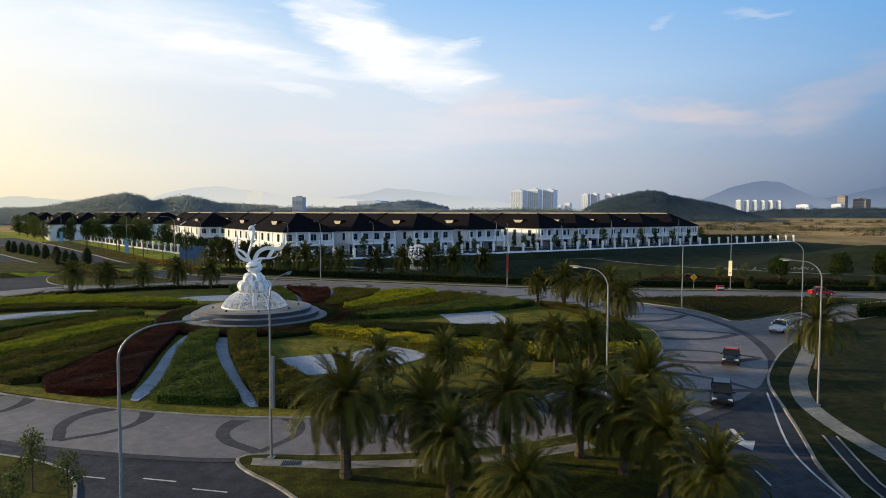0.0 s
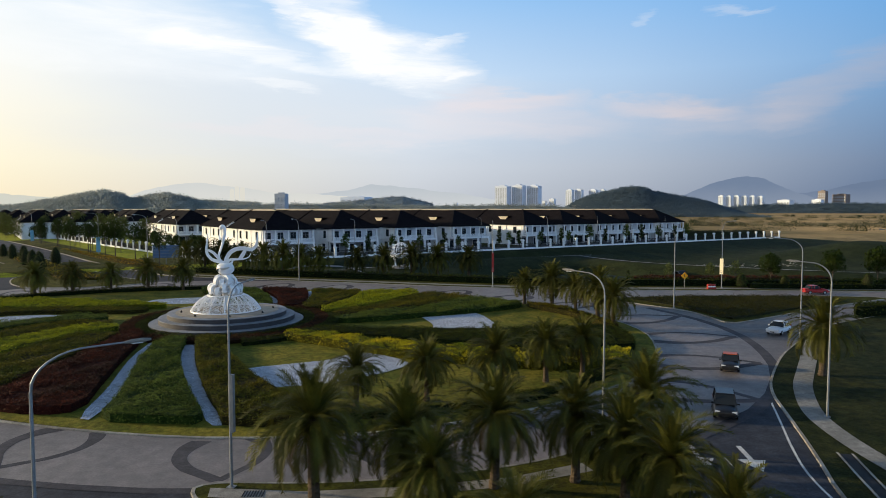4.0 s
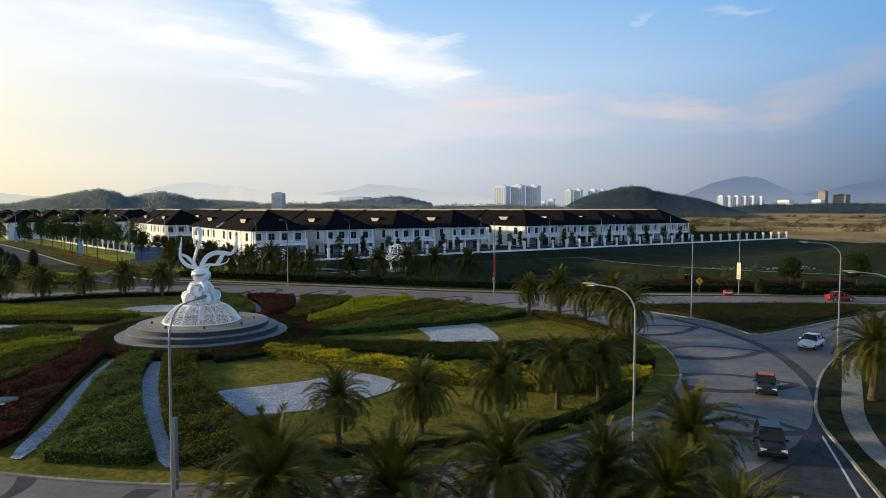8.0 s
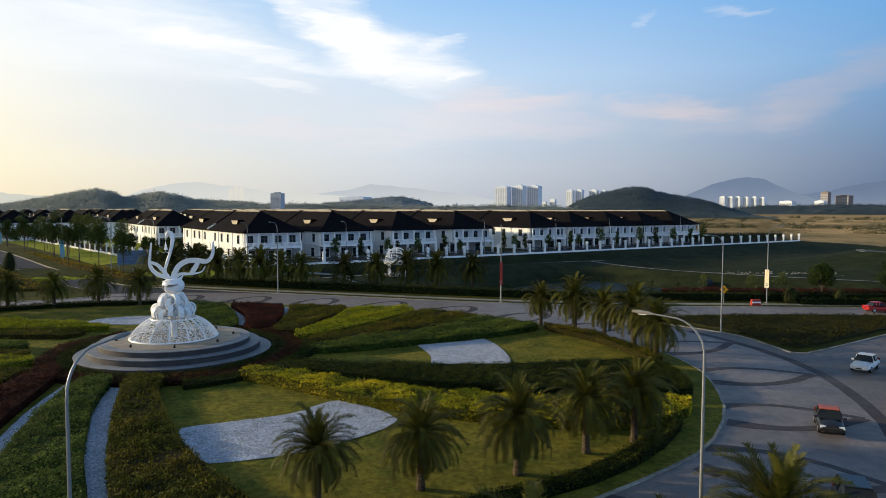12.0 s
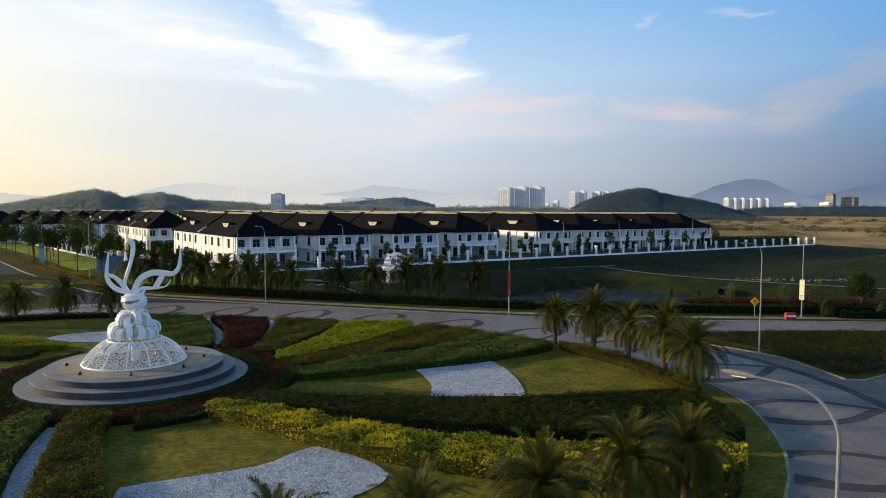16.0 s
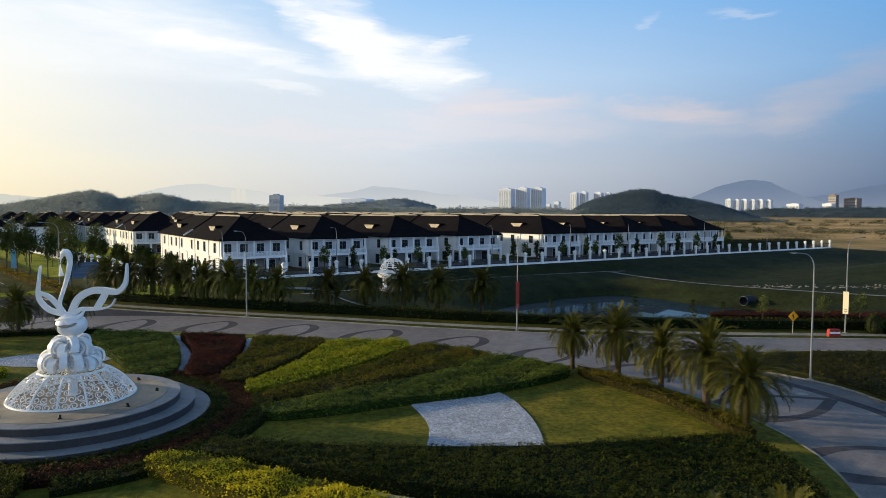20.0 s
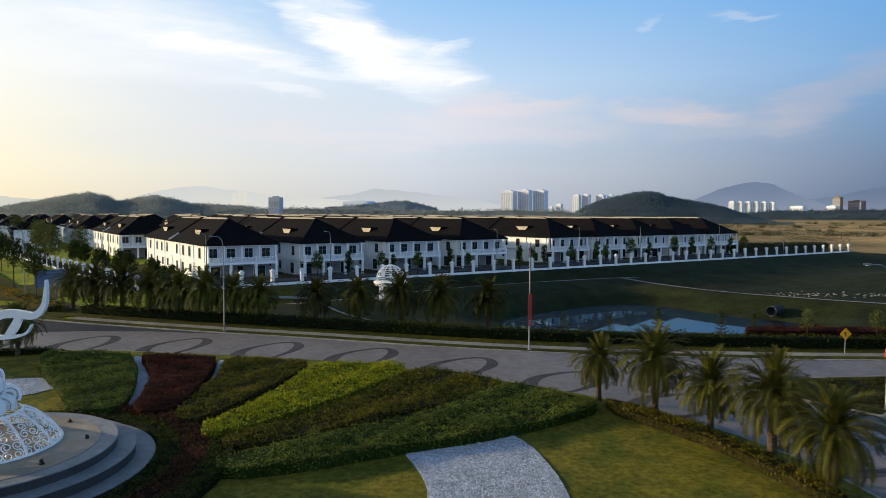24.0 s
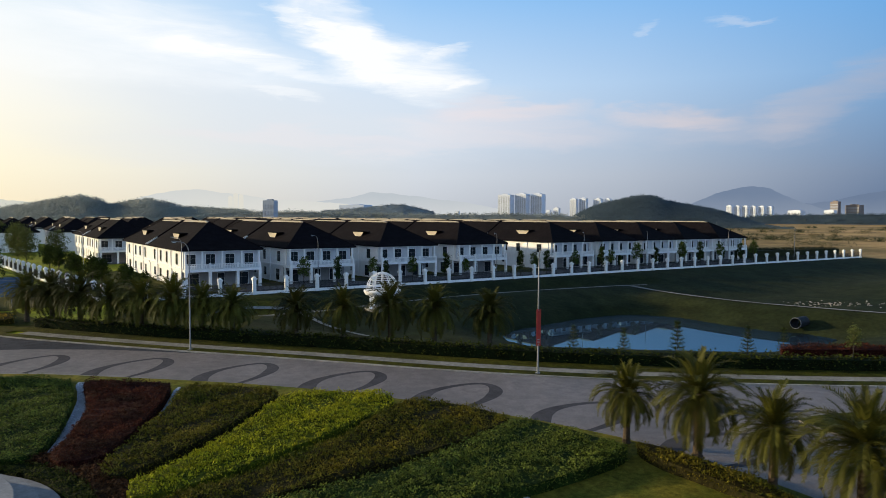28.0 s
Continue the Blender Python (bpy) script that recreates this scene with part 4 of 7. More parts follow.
# low hedges ringing the plaza
for nm, r0, r1, a0, span, mt, hgt, lab in (("collar_hedge", 9.6, 10.9, -4.0, 5.9, "bed_dark", 0.45, "low dark green hedge ringing the plaza"), ("collar_hedge", 11.0, 12.6, -3.9, 5.3, "bed_russet", 0.5, "low russet hedge ringing the plaza"), ("collar_hedge", 12.7, 14.2, -1.2, 1.7, "bed_dark", 0.5, "low dark green hedge beside the plaza")):
    ring = [(CEN[0] + r1 * math.cos(a0 + k / 40 * span), CEN[1] + r1 * math.sin(a0 + k / 40 * span)) for k in range(41)]
    ring += [(CEN[0] + r0 * math.cos(a0 + k / 40 * span), CEN[1] + r0 * math.sin(a0 + k / 40 * span)) for k in range(40, -1, -1)]
    bed(nm, ring, M[mt], hgt, lab, rounds=0)
hedge_edge = [(16.9, 113.4), (18.8, 112.2), (21.2, 108.4), (23.4, 104.6), (24.9, 100.0), (26.2, 95.2), (24.4, 94.8), (23.3, 98.9), (21.9, 103.4), (19.6, 107.0), (17.0, 110.6)]
bed("edge_hedge", hedge_edge, M["bed_olive"], 0.75, "low olive grassy hedge along the island kerb", rounds=1)
bed("edge_hedge", [(-5.5, 64.4), (2, 65.2), (9, 68), (15, 72.6), (20, 79), (21.4, 78.2), (16.5, 71.6), (10, 66.8), (2.4, 64.0), (-5.2, 63.2)], M["bed_dark"], 0.55, "low dark hedge along the island kerb", rounds=1)
bed("edge_hedge", [(-37, 133.4), (-50, 131.7), (-61, 127), (-70, 118.6), (-69.2, 117.6), (-60.4, 125.4), (-49.6, 130), (-37, 131.8)], M["bed_dark"], 0.6, "low dark hedge along the island kerb", rounds=1)
bed("tip_bed", [(42.2, 101), (46.5, 103), (58, 110), (70, 117), (62, 120), (48, 120.6), (37, 119.8), (33.6, 118.6), (36.6, 115), (40.8, 109)], M["bed_rough"], 0.34, "rough brown-green ground cover on the traffic island", height_at=lambda x, y: plane_z(x, y) + 0.12, density=40, size=0.2, rounds=1)


def gravel(name, outline, label):
    poly = ccw(curved(outline, 1))
    ob = tagged(thing(name, label, "gravel", kind="stuff"))
    part("gravel_sheet", sheet(poly, island_z, 0.05, 1.0), M["gravel"], ob)
    a = np.array(poly)
    lo, hi = a.min(0), a.max(0)
    n = int((hi[0] - lo[0]) * (hi[1] - lo[1]) * 75)
    x, y = rng.uniform(lo[0], hi[0], n), rng.uniform(lo[1], hi[1], n)
    keep = inside(poly, x, y)
    x, y = x[keep], y[keep]
    s = rng.uniform(0.035, 0.075, len(x))
    a = rng.uniform(0, math.tau, len(x))
    c = np.stack([x, y, island_z(x, y) + 0.05], 1)
    tips = [c + np.stack([np.cos(a + k * math.tau / 3) * s, np.sin(a + k * math.tau / 3) * s, 0 * s], 1) for k in range(3)] + [c + np.stack([0 * s, 0 * s, s * 0.9], 1)]
    v = np.stack(tips, 1).reshape(-1, 3)
    o = np.arange(len(x))[:, None] * 4
    f = np.concatenate([o + np.array([[0, 1, 3]]), o + np.array([[1, 2, 3]]), o + np.array([[2, 0, 3]])])
    part("pebbles", arrays_mesh("pebbles", v, f, M["pebble"]), None, ob)
    return ob


gravel("gravel_bed", [(0.9, 103.5), (4.0, 105.0), (8.4, 106.6), (9.6, 104.4), (10.3, 100.7), (10.6, 97.5), (10.3, 92.0), (2.2, 92.0), (2.7, 96.4), (2.4, 99.0)], "pale blue-white gravel panel set into the lawn")
gravel("gravel_bed", [(-16.2, 77.2), (-13.8, 78.2), (-11.0, 79.2), (-8.0, 80.4), (-6.2, 83.0), (-4.6, 83.6), (-0.2, 79.6), (-0.7, 77.6), (-3.0, 75.4), (-5.6, 73.2), (-9.4, 71.8), (-12.6, 71.2)], "pale blue-white gravel panel set into the lawn")
gravel("gravel_bed", [(-47.4, 106.0), (-47.6, 104.1), (-50.0, 102.7), (-52.2, 101.7), (-59.0, 98.4), (-62.9, 101.4), (-56.0, 105.5), (-50.7, 106.6)], "pale gravel panel left of the plaza")
gravel("gravel_bed", [(-41.2, 116.6), (-40.4, 119.6), (-37.4, 120.9), (-31.0, 122.0), (-28.8, 118.6), (-30.4, 115.6), (-36.0, 114.7)], "pale gravel panel behind the plaza")
gravel("gravel_path", [(-25.4, 90.2), (-23.8, 82.0), (-22.1, 77.7), (-20.2, 72.8), (-17.1, 67.0), (-14.9, 62.4), (-13.6, 62.4), (-16.2, 67.9), (-18.5, 72.8), (-20.6, 77.6), (-22.2, 82.0), (-24.2, 90.2)], "narrow white gravel path between shrub beds")
gravel("gravel_path", [(-29.3, 91.0), (-28.6, 82.2), (-27.4, 76.5), (-26.2, 71.4), (-25.3, 64.2), (-23.9, 63.8), (-24.8, 71.4), (-26.2, 76.5), (-27.5, 82.2), (-28.5, 91.0)], "narrow white gravel path between shrub beds")
gravel("gravel_path", [(-18.3, 128.6), (-17.4, 124.4), (-16.4, 119.0), (-15.9, 113.0), (-15.5, 113.0), (-15.7, 119.0), (-16.4, 124.4), (-17.3, 128.4)], "thin grey gravel strip between shrub beds")
gravel("gravel_path", [(-10.0, 91.6), (-6.4, 89.0), (0.0, 86.5), (5.6, 85.0), (10.9, 84.0), (23.0, 83.6), (23.0, 82.9), (10.7, 82.7), (3.7, 83.9), (0.4, 85.0), (-5.5, 87.9), (-9.6, 90.6)], "narrow white gravel strip between two hedges")
gravel("gravel_path", [(-27.8, 130.4), (-25.0, 125.4), (-23.2, 120.7), (-21.6, 115.7), (-20.6, 110.0), (-19.4, 110.0), (-20.4, 115.7), (-22.0, 120.9), (-24.0, 125.6), (-26.4, 130.4)], "narrow grey gravel path between shrub beds")

# ---- plaza and statue ----
plaza = thing("plaza", "round grey stone plaza in three broad steps", "plaza", (CEN[0], CEN[1], 0))
for r, z0, z1 in ((9.45, 1.0, 2.32), (8.35, 2.2, 2.92), (7.3, 2.8, 3.46)):
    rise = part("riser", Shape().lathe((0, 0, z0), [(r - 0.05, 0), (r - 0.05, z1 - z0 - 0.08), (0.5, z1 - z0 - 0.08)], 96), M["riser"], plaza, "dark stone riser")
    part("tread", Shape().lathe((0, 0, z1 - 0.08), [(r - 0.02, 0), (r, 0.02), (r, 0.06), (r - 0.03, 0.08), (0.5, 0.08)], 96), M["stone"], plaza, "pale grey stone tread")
part("deck", Shape().lathe((0, 0, 3.44), [(6.3, 0), (6.3, 0.05), (0.4, 0.055)], 72), M["deck"], plaza, "pale beige stone deck")
TOP = 3.495
statue = Shape()


def dome_at(a, e):
    """A place on the bell-shaped dome: turn a, and e from 0 at its foot to 1 at its top."""
    r = 4.3 - 2.1 * e ** 1.25
    return (r * math.cos(a), r * math.sin(a), 1.95 * math.sin(e * 1.25) / math.sin(1.25))


for k in range(14):
    statue.tube([dome_at(k * math.tau / 14, i / 8) for i in range(9)], 0.075, 6)
for e in (0.01, 0.99):
    statue.tube([dome_at(i * math.tau / 56, e) for i in range(57)], 0.09, 6)
dome_rng = random.Random(5)
for row, (e, n, big) in enumerate(((0.10, 46, 0.27), (0.27, 42, 0.27), (0.44, 37, 0.26), (0.61, 31, 0.26), (0.78, 26, 0.24), (0.92, 22, 0.18))):
    for k in range(n):
        a0, spin = (k + 0.5 * (row % 2)) * math.tau / n, dome_rng.choice((-1, 1))
        ph = dome_rng.uniform(0, math.tau)
        r0 = 4.3 - 2.1 * e ** 1.25
        pts = []
        for i in range(12):
            q = i / 11 * 1.35 * math.tau
            r = big * (0.36 + 0.78 * i / 11)
            pts.append(dome_at(a0 + r * math.cos(spin * q + ph) / r0, min(1.0, max(0.0, e + r * math.sin(spin * q + ph) / 3.3))))
        statue.tube(pts, 0.040, 4)
statue.lathe((0, 0, 0), [(0.32, 0), (0.32, 2.1)], 12)


def coil(c, way, big, turns=1.7, width=0.50, thick=0.17, start=0.0):
    """A broad band rolled up like a scroll that stands upright; way: the plan direction in which it rolls."""
    n, v, f = 34, [], []
    side = Vector((-way[1], way[0], 0))
    for i in range(n + 1):
        q = start + i / n * turns * math.tau
        r = big * (1 - 0.6 * i / n)
        w = width / 2 * (1 - 0.25 * i / n)
        for rr, s in ((r, w), (r, -w), (r - thick, -w), (r - thick, w)):
            v.append(Vector((c[0] + way[0] * rr * math.cos(q), c[1] + way[1] * rr * math.cos(q), c[2] + rr * math.sin(q))) + side * s)
    for i in range(n):
        for k in range(4):
            f.append((4 * i + k, 4 * i + (k + 1) % 4, 4 * i + 4 + (k + 1) % 4, 4 * i + 4 + k))
    statue.add(v, f + [(3, 2, 1, 0), tuple(4 * n + k for k in range(4))])


for layer, (z, rad, n, big) in enumerate(((2.66, 1.46, 13, 0.76), (3.68, 0.80, 9, 0.74))):
    for k in range(n):
        a = k * math.tau / n + layer * 0.35
        w = (math.cos(a + 0.25), math.sin(a + 0.25))
        coil((math.cos(a) * rad, math.sin(a) * rad, z + 0.2 * ((k * 5) % 3 - 1)), w, big * (1 + 0.1 * ((k * 7) % 3 - 1)), start=-0.6)
statue.lathe((0, 0, 1.9), [(0.5, 0), (0.5, 0.8), (0.4, 2.0), (0.35, 2.8)], 20)
# body: an egg-shaped bowl with an open lip
egg, shell = [], []
for i in range(33):
    e = -math.pi / 2 + i / 32 * math.pi
    for k in range(64):
        a = k * math.tau / 64
        egg.append((1.1 * math.cos(e) * math.cos(a) + 0.02, 1.0 * math.cos(e) * math.sin(a), 5.30 + 0.86 * math.sin(e)))
for i in range(32):
    for k in range(64):
        q = [i * 64 + k, i * 64 + (k + 1) % 64, i * 64 + 64 + (k + 1) % 64, i * 64 + 64 + k]
        c = sum((Vector(egg[j]) for j in q), Vector()) / 4
        dx_, dz_ = c.x, (c.z - 5.30) * 1.14
        mouth = c.y < 0 and -0.5 < dx_ < 0.8 and abs(dz_ - 0.02 - 0.28 * (dx_ - 0.1) ** 2 - 0.12 * dx_) < 0.16 * math.cos((dx_ - 0.15) / 0.65 * 1.5)
        slit = c.y < 0 and -0.92 < dx_ < -0.62 and -0.42 < dz_ < 0.12
        if not (mouth or slit):
            shell.append(tuple(q))
statue.add(egg, shell)
lip = [(-0.9, -0.62, 6.1), (0.2, -0.98, 5.95), (1.0, -0.45, 6.3), (1.18, -0.05, 7.0), (0.75, -0.6, 6.42), (-0.1, -0.86, 6.3), (-0.9, -0.5, 6.2), (0.2, -0.8, 6.0), (1.0, -0.25, 6.35), (1.1, 0.1, 6.95), (0.7, -0.4, 6.5), (-0.1, -0.7, 6.35)]
statue.add([(x, y, 5.30 + (z - 5.62) * 0.9) for x, y, z in lip],
           [(0, 1, 5), (1, 2, 4, 5), (2, 3, 4), (6, 11, 7), (7, 11, 10, 8), (8, 10, 9), (0, 6, 7, 1), (1, 7, 8, 2), (2, 8, 9, 3), (3, 9, 10, 4), (4, 10, 11, 5), (5, 11, 6, 0)])
# neck and head
neck = [(-0.50, 0, 6.05), (-0.80, 0, 6.85), (-0.55, 0, 7.73), (-0.23, 0, 8.72), (0.02, 0, 9.88), (-0.06, 0, 10.54), (-0.31, 0, 10.72), (-0.58, 0, 10.36), (-0.68, 0, 9.72), (-0.62, 0, 8.97)]


def ribbon(pts, widths, thick=0.16):
    """A flat band that sweeps along the points."""
    v, f = [], []
    for i, p in enumerate(pts):
        p = Vector(p)
        d = (Vector(pts[min(i + 1, len(pts) - 1)]) - Vector(pts[max(i - 1, 0)])).normalized()
        nrm = Vector((-d.z, 0, d.x)).normalized()
        w = widths[i] / 2
        for a, b in ((w, thick), (w, -thick), (-w, -thick), (-w, thick)):
            q = p + nrm * a + Vector((0, 1, 0)) * b
            v.append(q)
    for i in range(len(pts) - 1):
        for k in range(4):
            f.append((4 * i + k, 4 * i + (k + 1) % 4, 4 * i + 4 + (k + 1) % 4, 4 * i + 4 + k))
    f += [(3, 2, 1, 0), tuple(4 * (len(pts) - 1) + k for k in range(4))]
    statue.add(v, f)


def bez(pts, n=18):
    """A smooth line through the points."""
    out = []
    p = [Vector(q) for q in pts]
    for i in range(len(p) - 1):
        a, b, c, d = p[max(i - 1, 0)], p[i], p[i + 1], p[min(i + 2, len(p) - 1)]
        for k in range(n // (len(p) - 1) + 1):
            t = k / (n // (len(p) - 1) + 1)
            out.append(0.5 * ((2 * b) + (c - a) * t + (2 * a - 5 * b + 4 * c - d) * t * t + (3 * b - a - 3 * c + d) * t ** 3))
    return out + [p[-1]]


def sweep(pts, lo, mid_w, hi, thick=0.16):
    q = bez(pts)
    n = len(q) - 1
    ribbon(q, [lo + (mid_w - lo) * math.sin(math.pi * i / n) + (hi - lo) * i / n for i in range(n + 1)], thick)


neck = bez(neck, 36)
statue.tube(neck, [0.20 - 0.05 * math.sin(math.pi * min(1, i / 20)) + (0.04 if 22 < i < 34 else 0) - max(0, i - 32) * 0.03 for i in range(len(neck))], 12)
# wings: an upper and a lower sweep with an eye between them
sweep([(0.0, 0, 6.0), (0.20, 0, 6.60), (0.66, 0, 7.36), (1.54, 0, 7.84), (2.51, 0, 7.88), (3.47, 0, 7.78), (4.02, 0, 8.36), (4.16, 0, 9.2), (4.18, 0, 9.9)], 0.42, 0.66, 0.05, 0.15)
sweep([(0.2, 0, 6.1), (0.70, 0, 6.46), (1.54, 0, 6.49), (2.35, 0, 6.54), (2.99, 0, 6.77), (3.28, 0, 7.25)], 0.38, 0.38, 0.05, 0.14)
sweep([(1.85, 0, 6.50), (2.10, 0, 6.85), (2.32, 0, 7.20), (2.62, 0, 7.78)], 0.36, 0.46, 0.36, 0.135)
sweep([(-0.3, 0, 6.05), (-0.79, 0, 6.20), (-1.51, 0, 6.42), (-2.07, 0, 6.92), (-2.34, 0, 7.56), (-2.27, 0, 8.56), (-2.12, 0, 9.72)], 0.40, 0.50, 0.04, 0.15)
sweep([(-0.45, 0, 6.1), (-0.68, 0, 6.42), (-1.11, 0, 6.98), (-1.59, 0, 7.44), (-2.22, 0, 7.70)], 0.32, 0.36, 0.24, 0.14)
st = statue.mesh("statue", M["white"], True)
st.set_sharp_from_angle(angle=radians(38))
ob = new("statue", st)
ob.matrix_basis = pose(CEN[0] - 0.4, CEN[1] + 0.5, TOP, 0, 0, 0)
tagged(ob, "white bird sculpture with raised wings on an openwork dome", "statue")
for k in range(8):
    a = k * math.tau / 8 + 0.3
    lamp = thing("spotlight", "small dark ground spotlight on the plaza deck", "spotlight", (CEN[0] + 5.6 * math.cos(a), CEN[1] + 5.6 * math.sin(a), TOP), a, "spotlights round the statue")
    part("base", Shape().box((0, 0, 0), (0.22, 0.22, 0.06)), M["iron"], lamp)
    part("head", Shape().tube([(0.08, 0, 0.08), (-0.08, 0, 0.2)], [0.07, 0.1], 10), M["iron"], lamp)


# ---- street lamps ----
def street_lamp(x, y, z, arm_way, height=12.0, arm=2.3, box=False, double=False, group="street lamps"):
    ob = thing("street_lamp", "tall galvanised street lamp with a curved arm" + (" and a control box" if box else ""), "street lamp", (x, y, z), math.radians(arm_way), group)
    part("base_plate", Shape().box((0, 0, 0), (0.45, 0.45, 0.05)), M["steel"], ob)
    part("pole", Shape().tube([(0, 0, 0.03), (0, 0, height * 0.35), (0, 0, height - 1.6)], [0.095, 0.078, 0.058], 10), M["steel"], ob)
    for sgn in ((1, -1) if double else (1,)):
        pts = [(0, 0, height - 1.7)]
        for i in range(1, 9):
            q = i / 8 * math.pi / 2
            pts.append((sgn * arm * 0.62 * (1 - math.cos(q)), 0, height - 1.6 + 1.45 * math.sin(q)))
        pts.append((sgn * arm, 0, height - 0.08))
        part("arm", Shape().tube(pts, [0.050] * 5 + [0.038] * 5, 8), M["steel"], ob)
        head = Shape()
        head.tube([(sgn * (arm - 0.1), 0, height - 0.09), (sgn * (arm + 0.15), 0, height - 0.07), (sgn * (arm + 0.55), 0, height - 0.05), (sgn * (arm + 0.85), 0, height - 0.04)], [0.045, 0.085, 0.09, 0.045], 8)
        h = part("lamp_head", head, M["path"], ob, "pale grey lamp head")
        part("lens", Shape().box((sgn * (arm + 0.35), 0, height - 0.155), (0.40, 0.12, 0.03)), M["white"], h)
    if box:
        part("control_box", Shape().box((0, -0.16, 3.3), (0.24, 0.2, 3.4)), M["steel"], ob, "long grey control box on the pole")
    return ob


def on_plane(x, y):
    return float(plane_z(x, y)) + 0.13


street_lamp(13.0, 57.0, on_plane(13, 57), 140)
street_lamp(-10.4, 52.0, on_plane(-10.4, 52), 75, box=True)
street_lamp(-13.45, 37.4, on_plane(-13.45, 37.4), 25, height=11.7, arm=3.2)
street_lamp(32.0, 62.6, on_plane(32, 62.6), 150)
street_lamp(44.6, 88.0, on_plane(44.6, 88), 160, arm=3.0)
street_lamp(38.6, 110.6, on_plane(38.6, 110.6), 200)
street_lamp(14.3, 133.6, on_plane(14.3, 133.6), 262)
street_lamp(-22.2, 144.2, on_plane(-22.2, 144.2), 255)
street_lamp(55.4, 131.5, on_plane(55.4, 131.5), 20)
street_lamp(68, 105.6, on_plane(68, 105.6), 20, double=True)
street_lamp(-83.2, 194.2, float(land(-83.2, 194.2)), 215)
street_lamp(-131.6, 250.8, float(land(-131.6, 250.8)), 215)
street_lamp(-60.5, 168.5, on_plane(-60.5, 168.5), 215)


# ---- palms ----
def frond_mesh(name, length, droop, width, mat, seed, n=26):
    """One feather leaf: an arched rib with narrow leaflets on both sides; it starts at the origin and goes out along x."""
    r = random.Random(seed)
    s = Shape()
    rib, p, ang = [Vector((0, 0, 0))], Vector((0, 0, 0)), 0.30
    for i in range(n):
        ang -= droop * (0.25 + 1.2 * i / n) / n
        p = p + Vector((math.cos(ang), 0, math.sin(ang))) * length / n
        rib.append(p.copy())
    v, f = [], []
    for i, p in enumerate(rib):
        w = 0.04 * (1 - 0.8 * i / n)
        v += [p + Vector((0, w, 0)), p + Vector((0, 0, w)), p + Vector((0, -w, 0))]
    for i in range(n):
        for k in range(2):
            a = 3 * i + k
            f.append((a, a + 1, a + 4, a + 3))
    s.add(v, f)
    for i in range(4, n + 1):
        for half in range(2):
            t = (i - half * 0.5) / n
            p = rib[i].lerp(rib[i - 1], half * 0.5)
            d = (rib[i] - rib[i - 1]).normalized()
            up = Vector((-d.z, 0, d.x))
            for side in (-1, 1):
                L = width * (0.40 + 0.68 * math.sin(math.pi * min(1, 0.12 + 0.78 * t))) * r.uniform(0.82, 1.12)
                way = (d * r.uniform(0.55, 0.8) + Vector((0, side * r.uniform(0.55, 0.8), 0)) + up * r.uniform(-0.1, 0.42)).normalized()
                q = p + way * L * 0.55
                e = p + way * L * 0.98 + Vector((0, 0, -0.10 * L))
                b = d * 0.016
                s.add([p - b, q - b, e, q + b, p + b], [(0, 1, 2, 3, 4)])
    return s.mesh(name, mat)


FRONDS = [frond_mesh("frond", 3.5, 1.75, 0.50, M["frond"], 1, 50), frond_mesh("frond", 3.4, 2.3, 0.50, M["frond"], 2, 50), frond_mesh("frond", 2.7, 0.55, 0.40, M["frond"], 3, 42)]
DRY = frond_mesh("dry_frond", 2.8, 2.2, 0.45, M["frond_dry"], 4, 20)


def palm_trunk(height, seed):
    s = Shape()
    r = random.Random(seed)
    rings = int(height / 0.22)
    pts, rad = [], []
    for i in range(rings + 1):
        t = i / rings
        for k, o in ((0, 0.0), (1, 0.035)):
            pts.append((0.05 * math.sin(t * 2.5), 0, t * height + k * 0.12))
            rad.append(0.27 - 0.05 * t + (0.05 if t < 0.06 else 0) + o * (0.6 + 0.4 * r.random()))
    return s.tube(pts, rad, 10)


def palm(x, y, z, seed, scale=1.0, lean=0.0, fine=True, group="palms"):
    """Trunk and a crown of arching fronds."""
    r = random.Random(seed)
    h = r.uniform(3.85, 4.25)
    ob = thing("palm_tree", "feather palm with drooping fronds and rough trunk", "palm tree", (x, y, z), r.uniform(0, math.tau), group)
    ob.scale = (scale, scale, scale)
    part("trunk", palm_trunk(h, seed), M["bark"], ob, "rough ringed brown trunk")
    spots = []
    n = 84
    for k in range(n):
        t = k / (n - 1)
        spots.append((k * 2.39996 + r.uniform(-0.2, 0.2), math.radians(84 - 118 * t ** 0.95 + r.uniform(-8, 8)), r.uniform(0.85, 1.08), r.choice((0, 0, 1) if t > 0.22 else (2, 2, 0))))
    if fine:
        for a, e, k, w in spots:
            f = part("frond", FRONDS[w], None, ob)
            f.matrix_basis = Matrix.Translation((0, 0, h)) @ Euler((0, -e + 0.25, a), "XYZ").to_matrix().to_4x4() @ Matrix.Diagonal((k, k, k, 1))
        for j in range(4):
            f = part("dry_frond", DRY, None, ob, "withered brown hanging frond")
            f.matrix_basis = Matrix.Translation((0, 0, h - 0.1)) @ Euler((0, 0.75 + r.uniform(0, 0.3), r.uniform(0, math.tau)), "XYZ").to_matrix().to_4x4()
    else:
        vs, fs, o = [], [], 0
        for a, e, k, w in spots:
            me = FRONDS[w]
            m = Matrix.Translation((0, 0, h)) @ Euler((0, -e + 0.25, a), "XYZ").to_matrix().to_4x4() @ Matrix.Diagonal((k, k, k, 1))
            vs += [m @ v.co for v in me.vertices]
            fs += [tuple(i + o for i in p.vertices) for p in me.polygons]
            o += len(me.vertices)
        part("crown", Shape().add(vs, fs), M["frond"], ob)
    return ob


